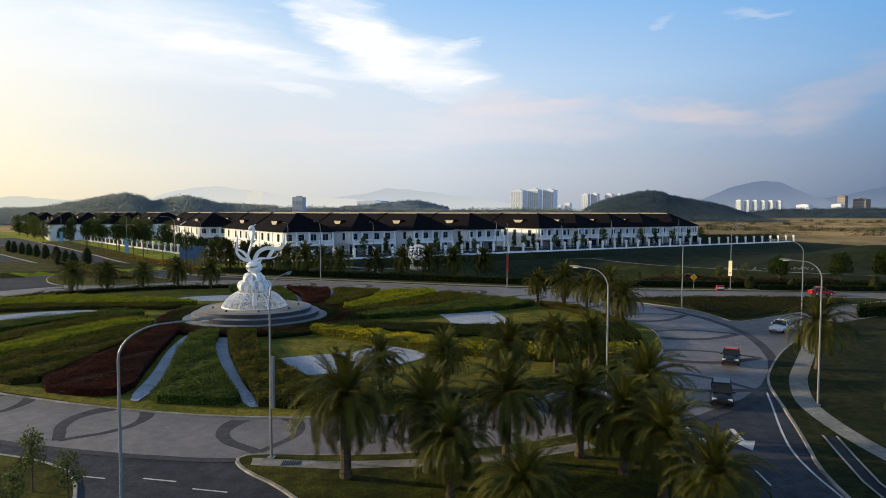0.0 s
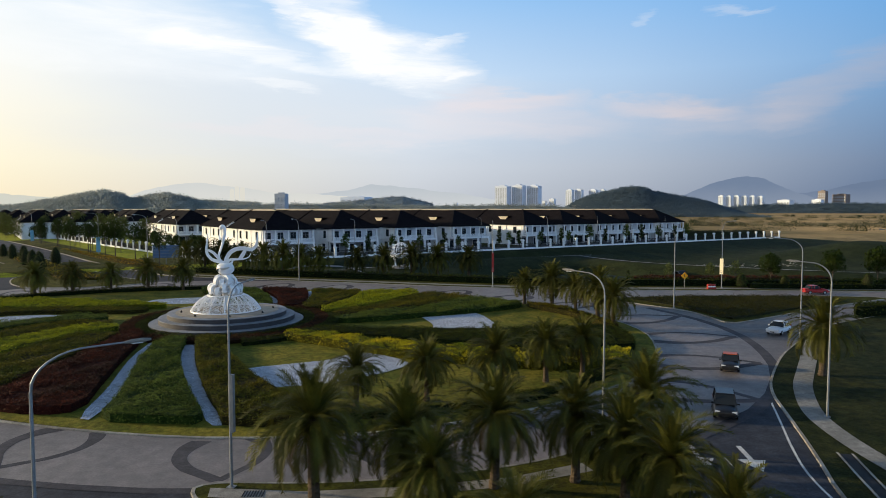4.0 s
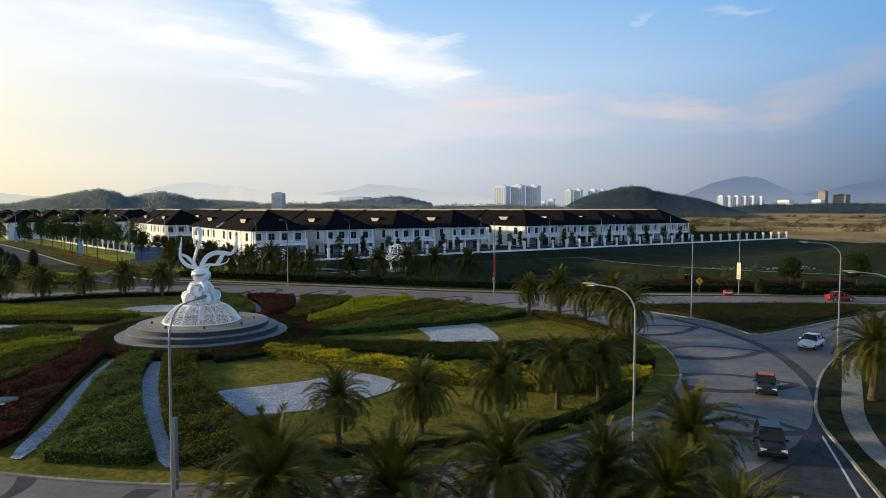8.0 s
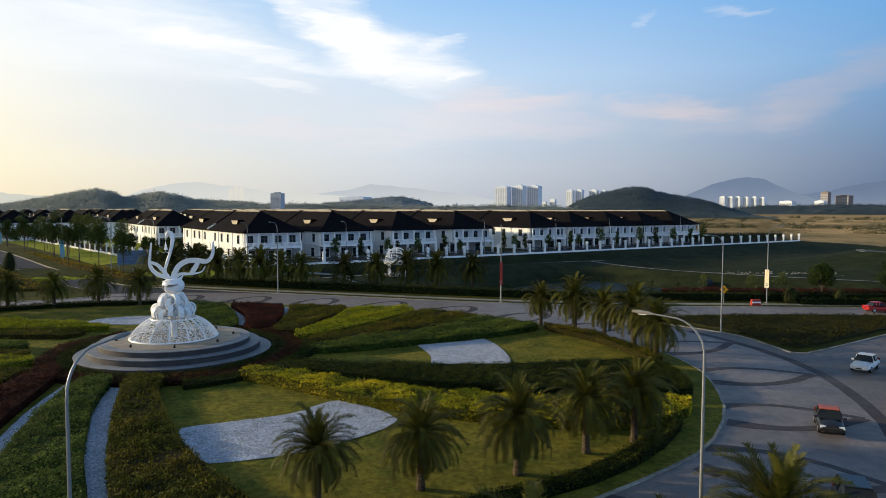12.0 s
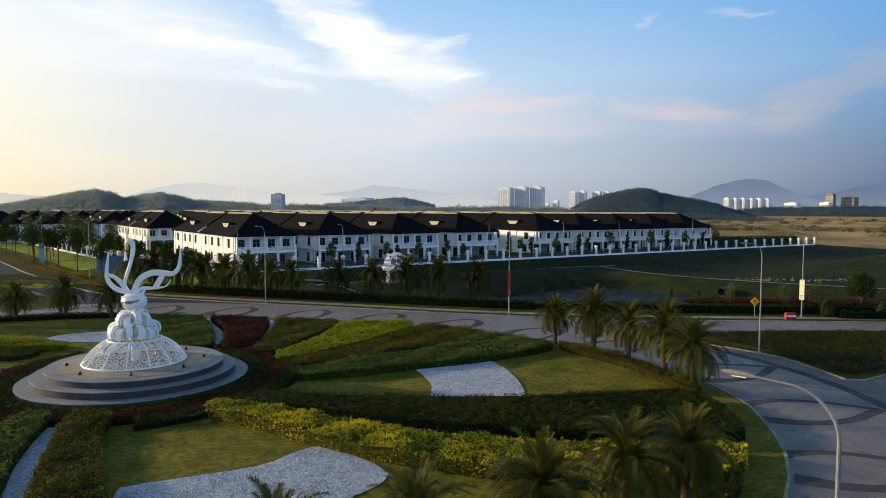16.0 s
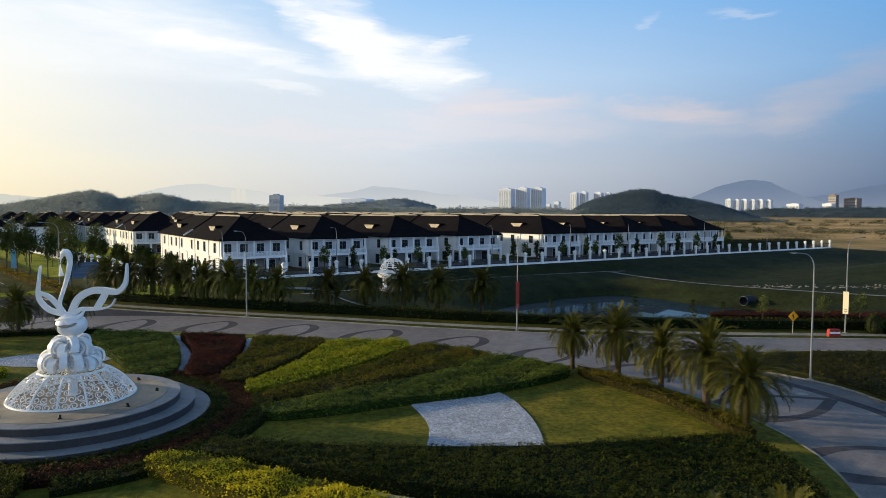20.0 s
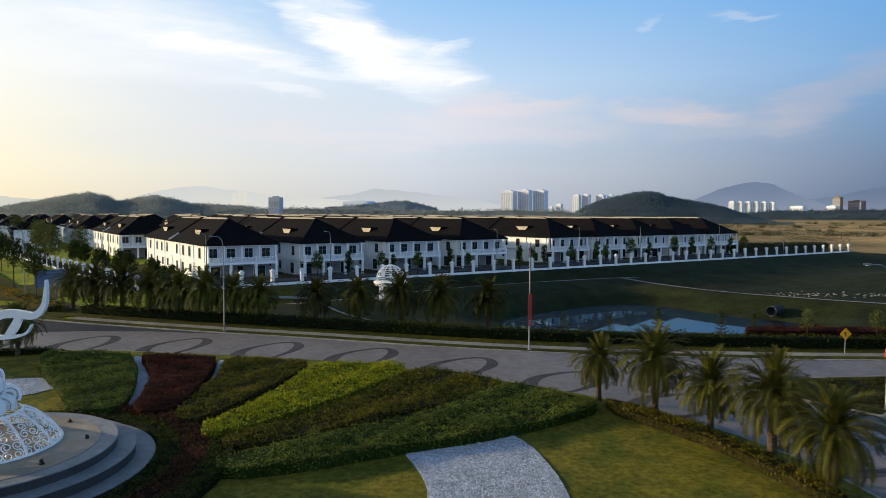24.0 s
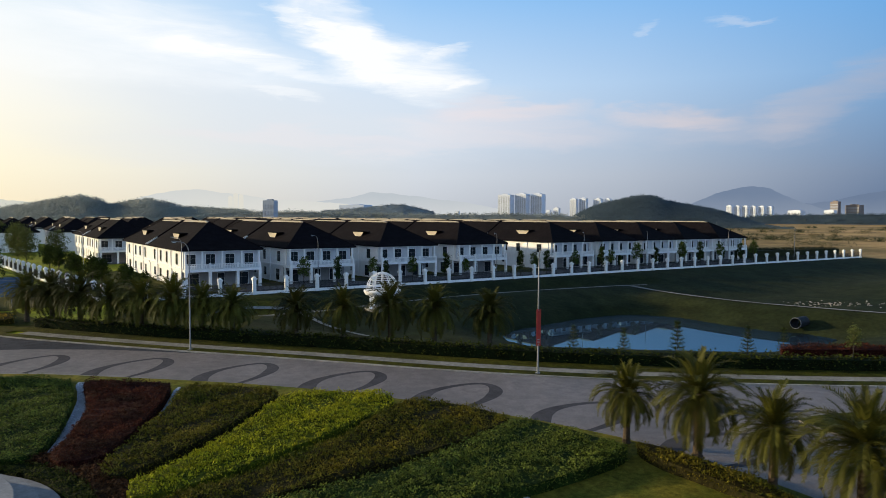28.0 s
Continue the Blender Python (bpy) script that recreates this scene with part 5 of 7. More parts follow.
near = [(-5.1, 48.8, 1.18), (-0.1, 49.6, 1.06), (5.0, 51.3, 1.04), (9.9, 51.9, 0.96), (12.0, 49.0, 0.96), (13.3, 45.7, 0.96), (1.2, 45.7, 0.86), (15.3, 55.0, 1.06), (4.6, 40.4, 0.84), (14.0, 40.4, 0.88),
        (-4.3, 65.7, 0.80), (1.3, 67.7, 0.84), (7.2, 69.6, 0.92), (12.2, 72.8, 0.88), (16.0, 74.6, 0.88),
        (17.0, 114.6, 0.84), (20.6, 111.5, 1.06), (23.0, 106.8, 0.90), (24.8, 101.6, 1.10), (25.3, 96.1, 1.00), (38.6, 74.0, 1.12)]
for i, (x, y, k) in enumerate(near):
    on = inside(ISLAND, np.array([x]), np.array([y]))[0]
    palm(x, y, float(island_z(x, y)) if on else on_plane(x, y), 20 + i, k, group="palms along the kerb")
masters = [palm(-19.3, 150.4, on_plane(-19.3, 150.4), 90, 0.98, fine=False, group="palms behind the far hedge"), palm(-11.5, 148.9, on_plane(-11.5, 148.9), 91, 0.98, fine=False, group="palms behind the far hedge")]
row = [(-5.9, 148.0), (-0.4, 147.3), (4.7, 146.2), (10.9, 145.0), (-26.7, 151.6), (-31.0, 153.0), (-35.4, 154.4), (-40, 156.5), (-44.6, 158.6), (-49.2, 161.0), (-23.0, 151.0),
       (-61.8, 125.0), (-57.1, 127.8), (-51.5, 129.5), (-45.9, 131.0), (-40.1, 131.6)]
for i, (x, y) in enumerate(row):
    on = inside(ISLAND, np.array([x]), np.array([y]))[0]
    c = copy_thing(masters[i % 2], pose(x, y, float(island_z(x, y)) if on else on_plane(x, y), 0, 0, i * 77))
    k = (0.82 if on else 1.02) + 0.14 * ((i * 37) % 10) / 10
    c.scale = (k, k, k)

# hedge along the far footpath
hl = [p for p in beside(far_line, 5.6) if -47 < p[0] < 110]
hr = [p for p in beside(far_line, 7.2) if -47 < p[0] < 110]
bed("far_hedge", hl + list(reversed(hr)), M["bed_dark"], 1.15, "clipped dark green hedge behind the footpath", rounds=0, height_at=lambda x, y: plane_z(x, y) + 0.1, density=16, size=0.32, group="")


# ---- houses ----
def opening(parent, x, z, w, h, y, side=0, name="window", bars=2):
    """A window or glazed door set into a wall: frame, panes and a sill. side: 0 front, 1 the wall facing local -x."""
    win = new(name)
    win.parent = parent
    win.matrix_basis = pose(x, y, z, 0, 0, 0 if side == 0 else -90) if side == 0 else pose(y, x, z, 0, 0, -90)
    fr = Shape()
    for cx, cw in ((-w / 2, 0.1), (w / 2, 0.1)):
        fr.box((cx, -0.02, 0), (cw * 0.6, 0.12, h))
    for cz in (0, h - 0.07):
        fr.box((0, -0.021, cz), (w, 0.12, 0.07))
    part("frame", fr, M["plaster"], win)
    for k in range(bars):
        part("pane", Shape().box((-w / 2 + w / bars * (k + 0.5), 0.0, 0.05), (w / bars - 0.05, 0.03, h - 0.1)), M["glass"], win)
    part("mullion", Shape().box((0, -0.02, h * 0.62), (w, 0.05, 0.04)), M["stone"], win)
    if name == "window":
        part("sill", Shape().box((0, -0.06, -0.1), (w + 0.3, 0.2, 0.1)), M["plaster"], win)
    return win


W, D, HE, HR = 15.6, 31.0, 7.35, 12.5


def house(full=True, lit_side=True):
    ob = thing("house", "two-storey white terrace house with dark hipped roof", "house", group="houses of the estate")
    ins = 0.7
    if full:
        up = Shape().box((0, D / 2 + ins / 2 + 0.4, 3.75), (W - 2 * ins, D - ins - 0.8, HE - 3.8))
        part("upper_wall", up, M["plaster"], ob)
        part("lower_wall", Shape().box((0, D / 2 + 2.0, 0), (W - 2 * ins - 0.3, D - 4.0, 3.75)), M["plaster"], ob)
    else:
        part("wall", Shape().box((0, D / 2 + ins / 2, 0), (W - 2 * ins, D - ins, HE - 0.05)), M["plaster"], ob)
    # hipped roof with a slim fascia
    r = Shape()
    x0, x1 = -W / 2, W / 2
    r.add([(x0, 0, HE), (x1, 0, HE), (x1, D, HE), (x0, D, HE), (0, 9.8, HR), (0, D, HR), (x0, 0, HE - 0.22), (x1, 0, HE - 0.22), (x1, D, HE - 0.22), (x0, D, HE - 0.22)],
          [(0, 1, 4), (1, 2, 5, 4), (3, 0, 4, 5), (2, 3, 5), (6, 7, 1, 0), (7, 8, 2, 1), (8, 9, 3, 2), (9, 6, 0, 3), (9, 8, 7, 6)])
    roof = part("roof", r, M["roof"], ob, "dark brown tiled hipped roof")
    if full:
        part("ridge_cap", Shape().box((0, 20.0, HR - 0.1), (0.5, 20.4, 0.36), 0, 0.8), M["ridge"], roof, "pale ridge capping")
    else:
        part("ridge_cap", Shape().box((0, 20.4, HR - 0.1), (0.5, 19.6, 0.30), 0, 0.8), M["ridge"], roof, "pale ridge capping")
    sl = (HR - HE) / (W / 2)
    # gablet vent on the left slope
    gx0 = x0 + 2.6
    zb = HE + sl * 2.6
    for yc in (15.0,):
        g = Shape().add([(gx0, yc - 2.8, zb + 1.05), (gx0, yc + 2.8, zb + 1.05), (gx0, yc + 1.5, zb + 0.02), (gx0, yc - 1.5, zb + 0.02)], [(0, 1, 2, 3)])
        gab = part("gablet", g, M["vent"], roof, "cream gablet vent board")
        low, top = zb + 1.07, zb + 1.19
        part("gablet_roof", Shape().add([(gx0 + dx_, yc + dy_, z) for z in (low, top) for dx_, dy_ in ((-0.3, -2.9), (-0.3, 2.9), (1.6, 2.9), (1.6, -2.9))],
                                        [(3, 2, 1, 0), (4, 5, 6, 7), (0, 1, 5, 4), (1, 2, 6, 5), (2, 3, 7, 6), (3, 0, 4, 7)]), M["roof"], gab)
    # raised verge where the two halves of the block meet, and hip cappings
    for x_ in (x0, x1):
        part("verge_tiles", Shape().tube([(x_, D - 0.12, HE + 0.08), (0, D - 0.12, HR + 0.10)], 0.17, 6), M["roof"], roof)
    part("downpipe", Shape().tube([(x0 - 0.05, D - 0.45, HE + 0.12), (x0 + 2.2, D - 0.45, HE + 0.12 + sl * 2.2)], 0.13, 6), M["plaster"], roof, "white gutter end")
    for x_ in (x0, x1):
        part("hip_tiles", Shape().tube([(x_, 0.05, HE + 0.03), (0, 9.8, HR + 0.04)], 0.11, 5), M["roof"], roof)
    if full:
        # first-floor balcony on columns
        bal = new("balcony")
        bal.parent = ob
        part("slab", Shape().box((0, 1.2, 3.25), (W - 1.2, 3.2, 0.5)), M["plaster"], bal)
        part("rail_top", Shape().box((0, -0.28, 4.62), (W - 1.3, 0.16, 0.12)), M["plaster"], bal)
        k = int((W - 1.4) / 0.3)
        bl = Shape().box((0, 0, 0), (0.09, 0.09, 0.2)).box((0, 0, 0.2), (0.12, 0.12, 0.3), 0, 0.6).box((0, 0, 0.5), (0.08, 0.08, 0.39)).mesh("baluster", M["plaster"])
        for i in range(k):
            part("baluster", bl, None, bal).matrix_basis = pose(-W / 2 + 0.85 + i * (W - 1.7) / (k - 1), -0.28, 3.74)
        for cx in (-W / 2 + 0.85, -2.6, 2.6, W / 2 - 0.85):
            part("column", Shape().box((cx, -0.2, 0), (0.5, 0.5, 3.26)), M["plaster"], bal)
            part("pier", Shape().box((cx, -0.28, 3.74), (0.36, 0.3, 1.1)), M["plaster"], bal)
        for cx in (-W / 2 + 0.85, -3.9, -0.2, 3.5, W / 2 - 0.85):
            part("upper_post", Shape().box((cx, 0.28, 3.74), (0.32, 0.32, HE - 3.98)), M["plaster"], bal)
        part("soffit", Shape().box((0, 0.85, HE - 0.30), (W - 0.3, 1.5, 0.06)), M["plaster"], bal)
        # panel that carries the balcony recess's painted shade
        part("front_wall", Shape().box((0, 1.492, 3.76), (W - 2 * ins - 0.02, 0.02, HE - 3.85)), M["plaster_shade"], ob, "upper front wall greyed as balcony shade")
        # panel that carries the porch's painted shade
        part("porch_wall", Shape().box((0, 3.992, 0.1), (W - 2 * ins - 0.34, 0.02, 3.1)), M["taupe_shade"], ob, "porch wall coloured dark for porch shade")
        part("porch_floor", Shape().box((0, 1.2, -0.05), (W - 0.6, 5.2, 0.17)), M["tilegrey"], ob)
        for cx in (-5.7, -2.1, 1.6, 5.3):
            opening(ob, cx, 4.30, 1.8, 2.25, 1.46)
        for cx, w in ((-4.9, 2.6), (0.6, 1.4), (4.7, 2.6)):
            opening(ob, cx, 0.15, w, 2.5, 3.96, name="glazed_door")
    if lit_side:
        for cy, z, w, h in ((6.0, 4.3, 1.9, 2.3), (14.5, 4.3, 1.7, 2.3), (20.0, 4.3, 1.7, 2.3), (26.0, 4.3, 1.6, 2.3), (7.0, 0.3, 2.2, 2.5), (14.5, 0.9, 1.7, 1.9), (21.0, 0.9, 1.7, 1.9), (26.5, 0.9, 1.7, 1.9)):
            opening(ob, cy, z, w, h, -W / 2 + (0.67 if z > 3 else (0.82 if full else 0.67)), side=1, bars=1)
        for cy in (2.6, 11.0, 23.2):
            part("pilaster", Shape().box((-W / 2 + 0.62, cy, 0), (0.18, 0.6, HE - 0.3)), M["plaster"], ob)
        part("string_course", Shape().box((-W / 2 + 0.62, D / 2 + 0.5, 3.45), (0.2, D - 2.0, 0.3)), M["plaster"], ob)
    return ob


HA = math.radians(32.2)
HU, HN = Vector((math.cos(HA), math.sin(HA))), Vector((-math.sin(HA), math.cos(HA)))
ROW0 = Vector((-40.7, 195.2))
front = house(True, True)
rear = house(False, True)
bare = house(False, False)
starts = [0.0, 20.3, 41.4, 62.4, 93.2, 111.6, 130.0, 148.4, 166.8]
for k, u in enumerate(starts):
    p = ROW0 + HU * (u + W / 2)
    m = pose(p.x, p.y, PAD, 0, 0, math.degrees(HA))
    if k == 0:
        front.matrix_basis = m
    else:
        copy_thing(front, m)
    q = ROW0 + HU * (u + W / 2) + HN * (2 * D + 0.02)
    m = pose(q.x, q.y, PAD, 0, 0, math.degrees(HA)) @ Matrix.Diagonal((1, -1, 1, 1))
    if k == 0:
        rear.matrix_basis = m
    else:
        c = copy_thing(rear if k == 4 else bare, m)
        c.matrix_basis = m
for r_ in range(1, 5):
    for k in range(-2 if r_ > 1 else 0, 9):
        u = -3.6 * r_ + k * 20.6
        if k >= 4:
            u += 9
        for flip in (0, 1):
            p = ROW0 + HU * (u + W / 2) + HN * (80 * r_ + (2 * D + 0.02 if flip else 0))
            m = pose(p.x, p.y, PAD, 0, 0, math.degrees(HA))
            if flip:
                m = m @ Matrix.Diagonal((1, -1, 1, 1))
            if k == 0 and not flip and r_ == 1:
                c = copy_thing(front, m)
            elif r_ == 4 and k == 8 and flip:
                bare.matrix_basis = m
            else:
                c = copy_thing(rear if k <= 0 else bare, m)
                c.matrix_basis = m


# ---- estate fence ----
def fence(name, a, b, n, label):
    ob = tagged(new(name), label, "fence", "", "structure")
    d = (b - a) / n
    ang = math.atan2(d.y, d.x)
    post = Shape().box((0, 0, 0), (0.8, 0.8, 0.5)).box((0, 0, 0.5), (0.58, 0.58, 2.1)).box((0, 0, 2.6), (0.78, 0.78, 0.22)).box((0, 0, 2.82), (0.9, 0.9, 0.12)).box((0, 0, 2.94), (0.66, 0.66, 0.3), 0, 0.3).mesh("post", M["plaster"])
    L = d.length - 0.58
    plinth = Shape().box((0, 0, -0.4), (L, 0.3, 0.95)).mesh("plinth", M["plaster"])
    pk = Shape().box((0, 0, 0.75), (L, 0.05, 0.06)).box((0, 0, 1.85), (L, 0.05, 0.06))
    for i in range(int(L / 0.16)):
        pk.box((-L / 2 + 0.08 + i * 0.16, 0, 0.55), (0.045, 0.03, 1.5))
    rail = pk.mesh("railing", M["iron"])
    for i in range(n + 1):
        p = a + d * i
        q = part("post", post, None, ob)
        q.matrix_basis = pose(p.x, p.y, PAD - 0.05, 0, 0, math.degrees(ang))
        if i < n:
            c = p + d / 2
            for nm, me in (("plinth", plinth), ("railing", rail)):
                q = part(nm, me, None, ob)
                if nm == "railing":
                    tagged(q, "black iron railing", kind="stuff")
                q.matrix_basis = pose(c.x, c.y, PAD - 0.05, 0, 0, math.degrees(ang))
    return ob


for nm, u0, u1, n0, n1, mt, lab in (("estate_lane", -4.0, 196.0, 0.8, 6.4, "asphalt", "dark estate lane inside the fence"), ("driveways", -1.0, 184.0, 6.4, 12.4, "tilegrey", "dark tiled driveways before the houses")):
    q = [FENCE_A + FENCE_U * (u + 4) + FENCE_N * n for u, n in ((u0, n0), (u1, n0), (u1, n1), (u0, n1))]
    structure(nm, Shape().add([(p.x, p.y, PAD + 0.03) for p in q], [(0, 1, 2, 3)]), M[mt], lab, "paving")
fence("fence_front", FENCE_A, FENCE_B, 40, "white plastered fence posts with black iron railings")
fence("fence_side", Vector((-46.5, 177.2)), Vector((-165, 324)), 31, "white fence posts with black railings along the slope")

# ---- trees and shrubs ----
def blob_points(centres, radii, n, r, squash=0.8):
    """Points in the shells of several clumps."""
    out = []
    for c, k in zip(centres, radii):
        d = r.normal(0, 1, (n, 3))
        d /= np.linalg.norm(d, axis=1)[:, None]
        d *= (r.uniform(0.55, 1.0, n) ** 0.5)[:, None] * k
        d[:, 2] *= squash
        out.append(np.asarray(c) + d)
    return np.vstack(out)


def tree(name, label, category, height, trunk_h, spread, mat, seed, leaf=0.3, clumps=9, per_clump=90, group="", columnar=False, trunk_r=0.09):
    r = np.random.default_rng(seed)
    ob = thing(name, label, category, group=group)
    s = Shape()
    s.tube([(0, 0, -0.1), (0.03, 0.02, trunk_h * 0.5), (0, 0.05, trunk_h), (0.02, 0.03, trunk_h + (height - trunk_h) * 0.7)], [trunk_r * 1.4, trunk_r, trunk_r * 0.8, trunk_r * 0.25], 8)
    centres, radii = [], []
    for k in range(clumps):
        f = (k + 0.5) / clumps
        a = k * 2.4 + r.uniform(-0.4, 0.4)
        z = trunk_h + (height - trunk_h) * (0.12 + 0.8 * f)
        q = spread * (math.sin(math.pi * (0.2 + 0.72 * f)) if not columnar else 0.7 - 0.35 * f) * r.uniform(0.35, 0.75)
        c = (q * math.cos(a), q * math.sin(a), z)
        centres.append(c), radii.append(spread * r.uniform(0.36, 0.52) * (0.8 if columnar else 1))
        s.tube([(0, 0, max(trunk_h * 0.8, z - spread * 0.8)), (c[0] * 0.6, c[1] * 0.6, z - 0.1 * spread), c], [trunk_r * 0.5, trunk_r * 0.35, trunk_r * 0.12], 5)
    part("trunk", s, M["wood"], ob)
    leaves("crown", blob_points(centres, radii, per_clump, r), leaf, mat, ob, 0.2, r)
    return ob


def topiary(seed, h=3.5, w=2.0):
    r = np.random.default_rng(seed)
    ob = thing("topiary_shrub", "dense egg-shaped clipped dark shrub", "shrub", group="clipped shrubs on the median")
    prof = [(w * 0.35, 0.1), (w * 0.47, h * 0.2), (w * 0.5, h * 0.4), (w * 0.42, h * 0.65), (w * 0.25, h * 0.86), (w * 0.06, h * 0.97)]
    part("core", Shape().lathe((0, 0, 0), [(a * 0.86, b) for a, b in prof], 14), M["bed_core"], ob)
    n = 900
    z = r.uniform(0.05, 0.97, n) * h
    rad = np.interp(z, [b for a, b in prof], [a for a, b in prof])
    a = r.uniform(0, math.tau, n)
    leaves("crown", np.stack([rad * np.cos(a), rad * np.sin(a), z], 1), 0.2, M["leaf_dark"], ob, 0.3, r, per=1)
    return ob


def place_copies(master, spots, height):
    for i, (x, y, k) in enumerate(spots):
        m = pose(x, y, float(height(x, y)), 0, 0, (i * 73) % 360)
        if i == 0:
            master.matrix_basis = m
            o = master
        else:
            o = copy_thing(master, m)
        o.scale = (k, k, k)


lawn_z = lambda x, y: float(plane_z(x, y)) + 0.12
ground_z = lambda x, y: float(land(x, y)) - 0.03
pad_z = lambda x, y: PAD - 0.02
place_copies(topiary(1), [(-112.4, 198.5, 1.0), (-108.0, 194.5, 1.0), (-102.2, 188.6, 1.1), (-95.8, 182.2, 1.15), (-90.5, 173.4, 1.1), (-85.9, 168.0, 1.2), (-84.4, 175.0, 1.2), (-80.8, 161.6, 1.25), (-77.0, 154.0, 1.2), (-117, 203, 1.0), (-122, 207.5, 1.0), (-126, 211.5, 1.0)], lawn_z)
place_copies(topiary(2, 2.6, 1.9), [(58.9, 131.2, 1.0), (80.5, 128.6, 1.1), (66.5, 130.6, 0.9)], lawn_z)

slender = [tree("street_tree", "slender young street tree with small dark crown", "tree", 8.0, 4.2, 1.9, M["leaf_dark"], 31 + i, 0.32, 10, 80, "street trees on the slope") for i in range(2)]
sl = []
for k in range(11):
    f = k / 10 + 0.02 * ((k * 7) % 5 - 2)
    x = -59 - 68 * f
    sl.append((x, float(road_far(x)) + 6.5 + (k % 3) * 1.2, 1.1 + 0.2 * ((k * 7) % 5) / 5))
for k in range(13):
    f = k / 12
    if f > 0.35:
        sl.append((-64 - 62 * f + (k % 3) * 1.5, 183 + 73 * f + (k % 2) * 2.5, 0.85 + 0.25 * ((k * 3) % 5) / 5))
place_copies(slender[0], sl[0::2], ground_z)
place_copies(slender[1], sl[1::2], ground_z)

sap = [tree("estate_tree", "small leafy tree inside the estate fence", "tree", 6.4, 2.2, 1.35, M["leaf"], 41, 0.3, 9, 80, "trees inside the fence"), tree("estate_tree", "narrow dark tree inside the estate fence", "tree", 6.0, 1.2, 1.2, M["leaf_dark"], 42, 0.28, 9, 90, "trees inside the fence", True)]
fence_u = [(22.5, 9.4), (29.6, 9.8), (37.4, 9.0), (40.4, 8.6), (46.8, 8.8), (55.4, 9.8), (60.7, 8.1), (76.6, 9.9), (80.7, 8.9), (84.8, 9.7), (94.3, 9.0), (103.8, 10.3), (107.4, 8.8), (110.7, 7.7), (117.5, 10.5), (125.4, 9.6), (136.7, 10.5), (145.0, 10.9), (154.6, 9.9), (164.7, 10.1), (172, 10.3)]
FP = Vector((-35.5, 183.0))
spots = []
for u, z in fence_u:
    p = FP + FENCE_U * u + FENCE_N * 5.0
    spots.append((p.x, p.y, (z - PAD) / 6.2))
place_copies(sap[0], spots[0::2], pad_z)
place_copies(sap[1], spots[1::2], pad_z)
bushy = tree("garden_tree", "bushy dark tree beside the white houses", "tree", 5.0, 0.9, 1.7, M["leaf_dark"], 45, 0.34, 11, 110, "garden trees at the fence corner")
place_copies(bushy, [(-44.5, 188.0, 0.8), (-50.5, 196.0, 0.85), (-53.0, 200.0, 0.9), (-60.0, 206.0, 1.05), (-63.5, 209.5, 1.1), (-72.0, 220, 1.0), (-77, 228, 1.0), (-86, 240, 1.1), (-92, 247, 1.2), (-47.0, 191.5, 0.7), (-148, 287, 1.1), (-158, 299, 1.2), (-172, 316, 1.2), (-190, 336, 1.3), (-206, 356, 1.3), (-222, 376, 1.4)], pad_z)
wispy = tree("casuarina_tree", "tall feathery grey-green tree by the estate", "tree", 10.0, 1.5, 3.6, M["leaf_pale"], 46, 0.4, 16, 130, "feathery trees by the estate")
place_copies(wispy, [(-104, 258, 1.0), (-98, 262, 0.95), (-112, 268, 1.1), (-131, 300, 1.1), (-150, 320, 1.2), (-140, 290, 1.0), (-166, 300, 0.9), (-160, 312, 1.0), (-185, 326, 1.0), (-196, 344, 1.1), (-212, 366, 1.1), (-230, 388, 1.1), (-175, 340, 1.1)], pad_z)

broad = tree("round_tree", "round leafy tree beside the road", "tree", 6.0, 2.2, 2.3, M["leaf_dark"], 51, 0.34, 13, 120, "roadside trees")
place_copies(broad, [(66.0, 134.5, 0.95), (77.5, 134.0, 1.05), (86.0, 134.0, 1.15), (96.0, 133, 1.1), (104, 130, 1.0)], lawn_z)
young = tree("young_tree", "thin young tree with sparse leaves", "tree", 4.2, 1.7, 1.1, M["leaf_pale"], 52, 0.24, 8, 45, "young trees", trunk_r=0.05)
place_copies(young, [(55.0, 135.5, 0.95), (59.5, 134.8, 1.05), (48.0, 137.5, 0.9), (-23.0, 47.0, 0.85), (-19.6, 44.4, 0.8), (32.6, 53.2, 1.15), (33.2, 50.4, 1.2), (-21.2, 42.2, 0.8)], lawn_z)


def conifer(seed):
    r = np.random.default_rng(seed)
    ob = thing("conifer", "small tiered conifer on the pond bank", "conifer", group="conifers on the pond bank")
    part("trunk", Shape().tube([(0, 0, -0.2), (0, 0, 3.4)], [0.06, 0.02], 6), M["wood"], ob)
    pts = []
    for k in range(8):
        z, q = 0.55 + k * 0.40, 1.0 * (1 - k / 9.5)
        arms = Shape()
        for j in range(6):
            a = j * math.tau / 6 + k * 0.5
            arms.tube([(0, 0, z), (q * 0.6 * math.cos(a), q * 0.6 * math.sin(a), z + 0.05), (q * math.cos(a), q * math.sin(a), z + 0.22)], [0.02, 0.016, 0.008], 4, False)
            t = r.uniform(0.15, 1, 26)
            pts.append(np.stack([q * t * math.cos(a) + r.normal(0, 0.045, 26), q * t * math.sin(a) + r.normal(0, 0.045, 26), z + 0.22 * t ** 2 + r.normal(0, 0.02, 26)], 1))
        part("whorl", arms, M["wood"], ob)
    leaves("crown", np.vstack(pts), 0.13, M["leaf_dark"], ob, 0.6, r)
    return ob


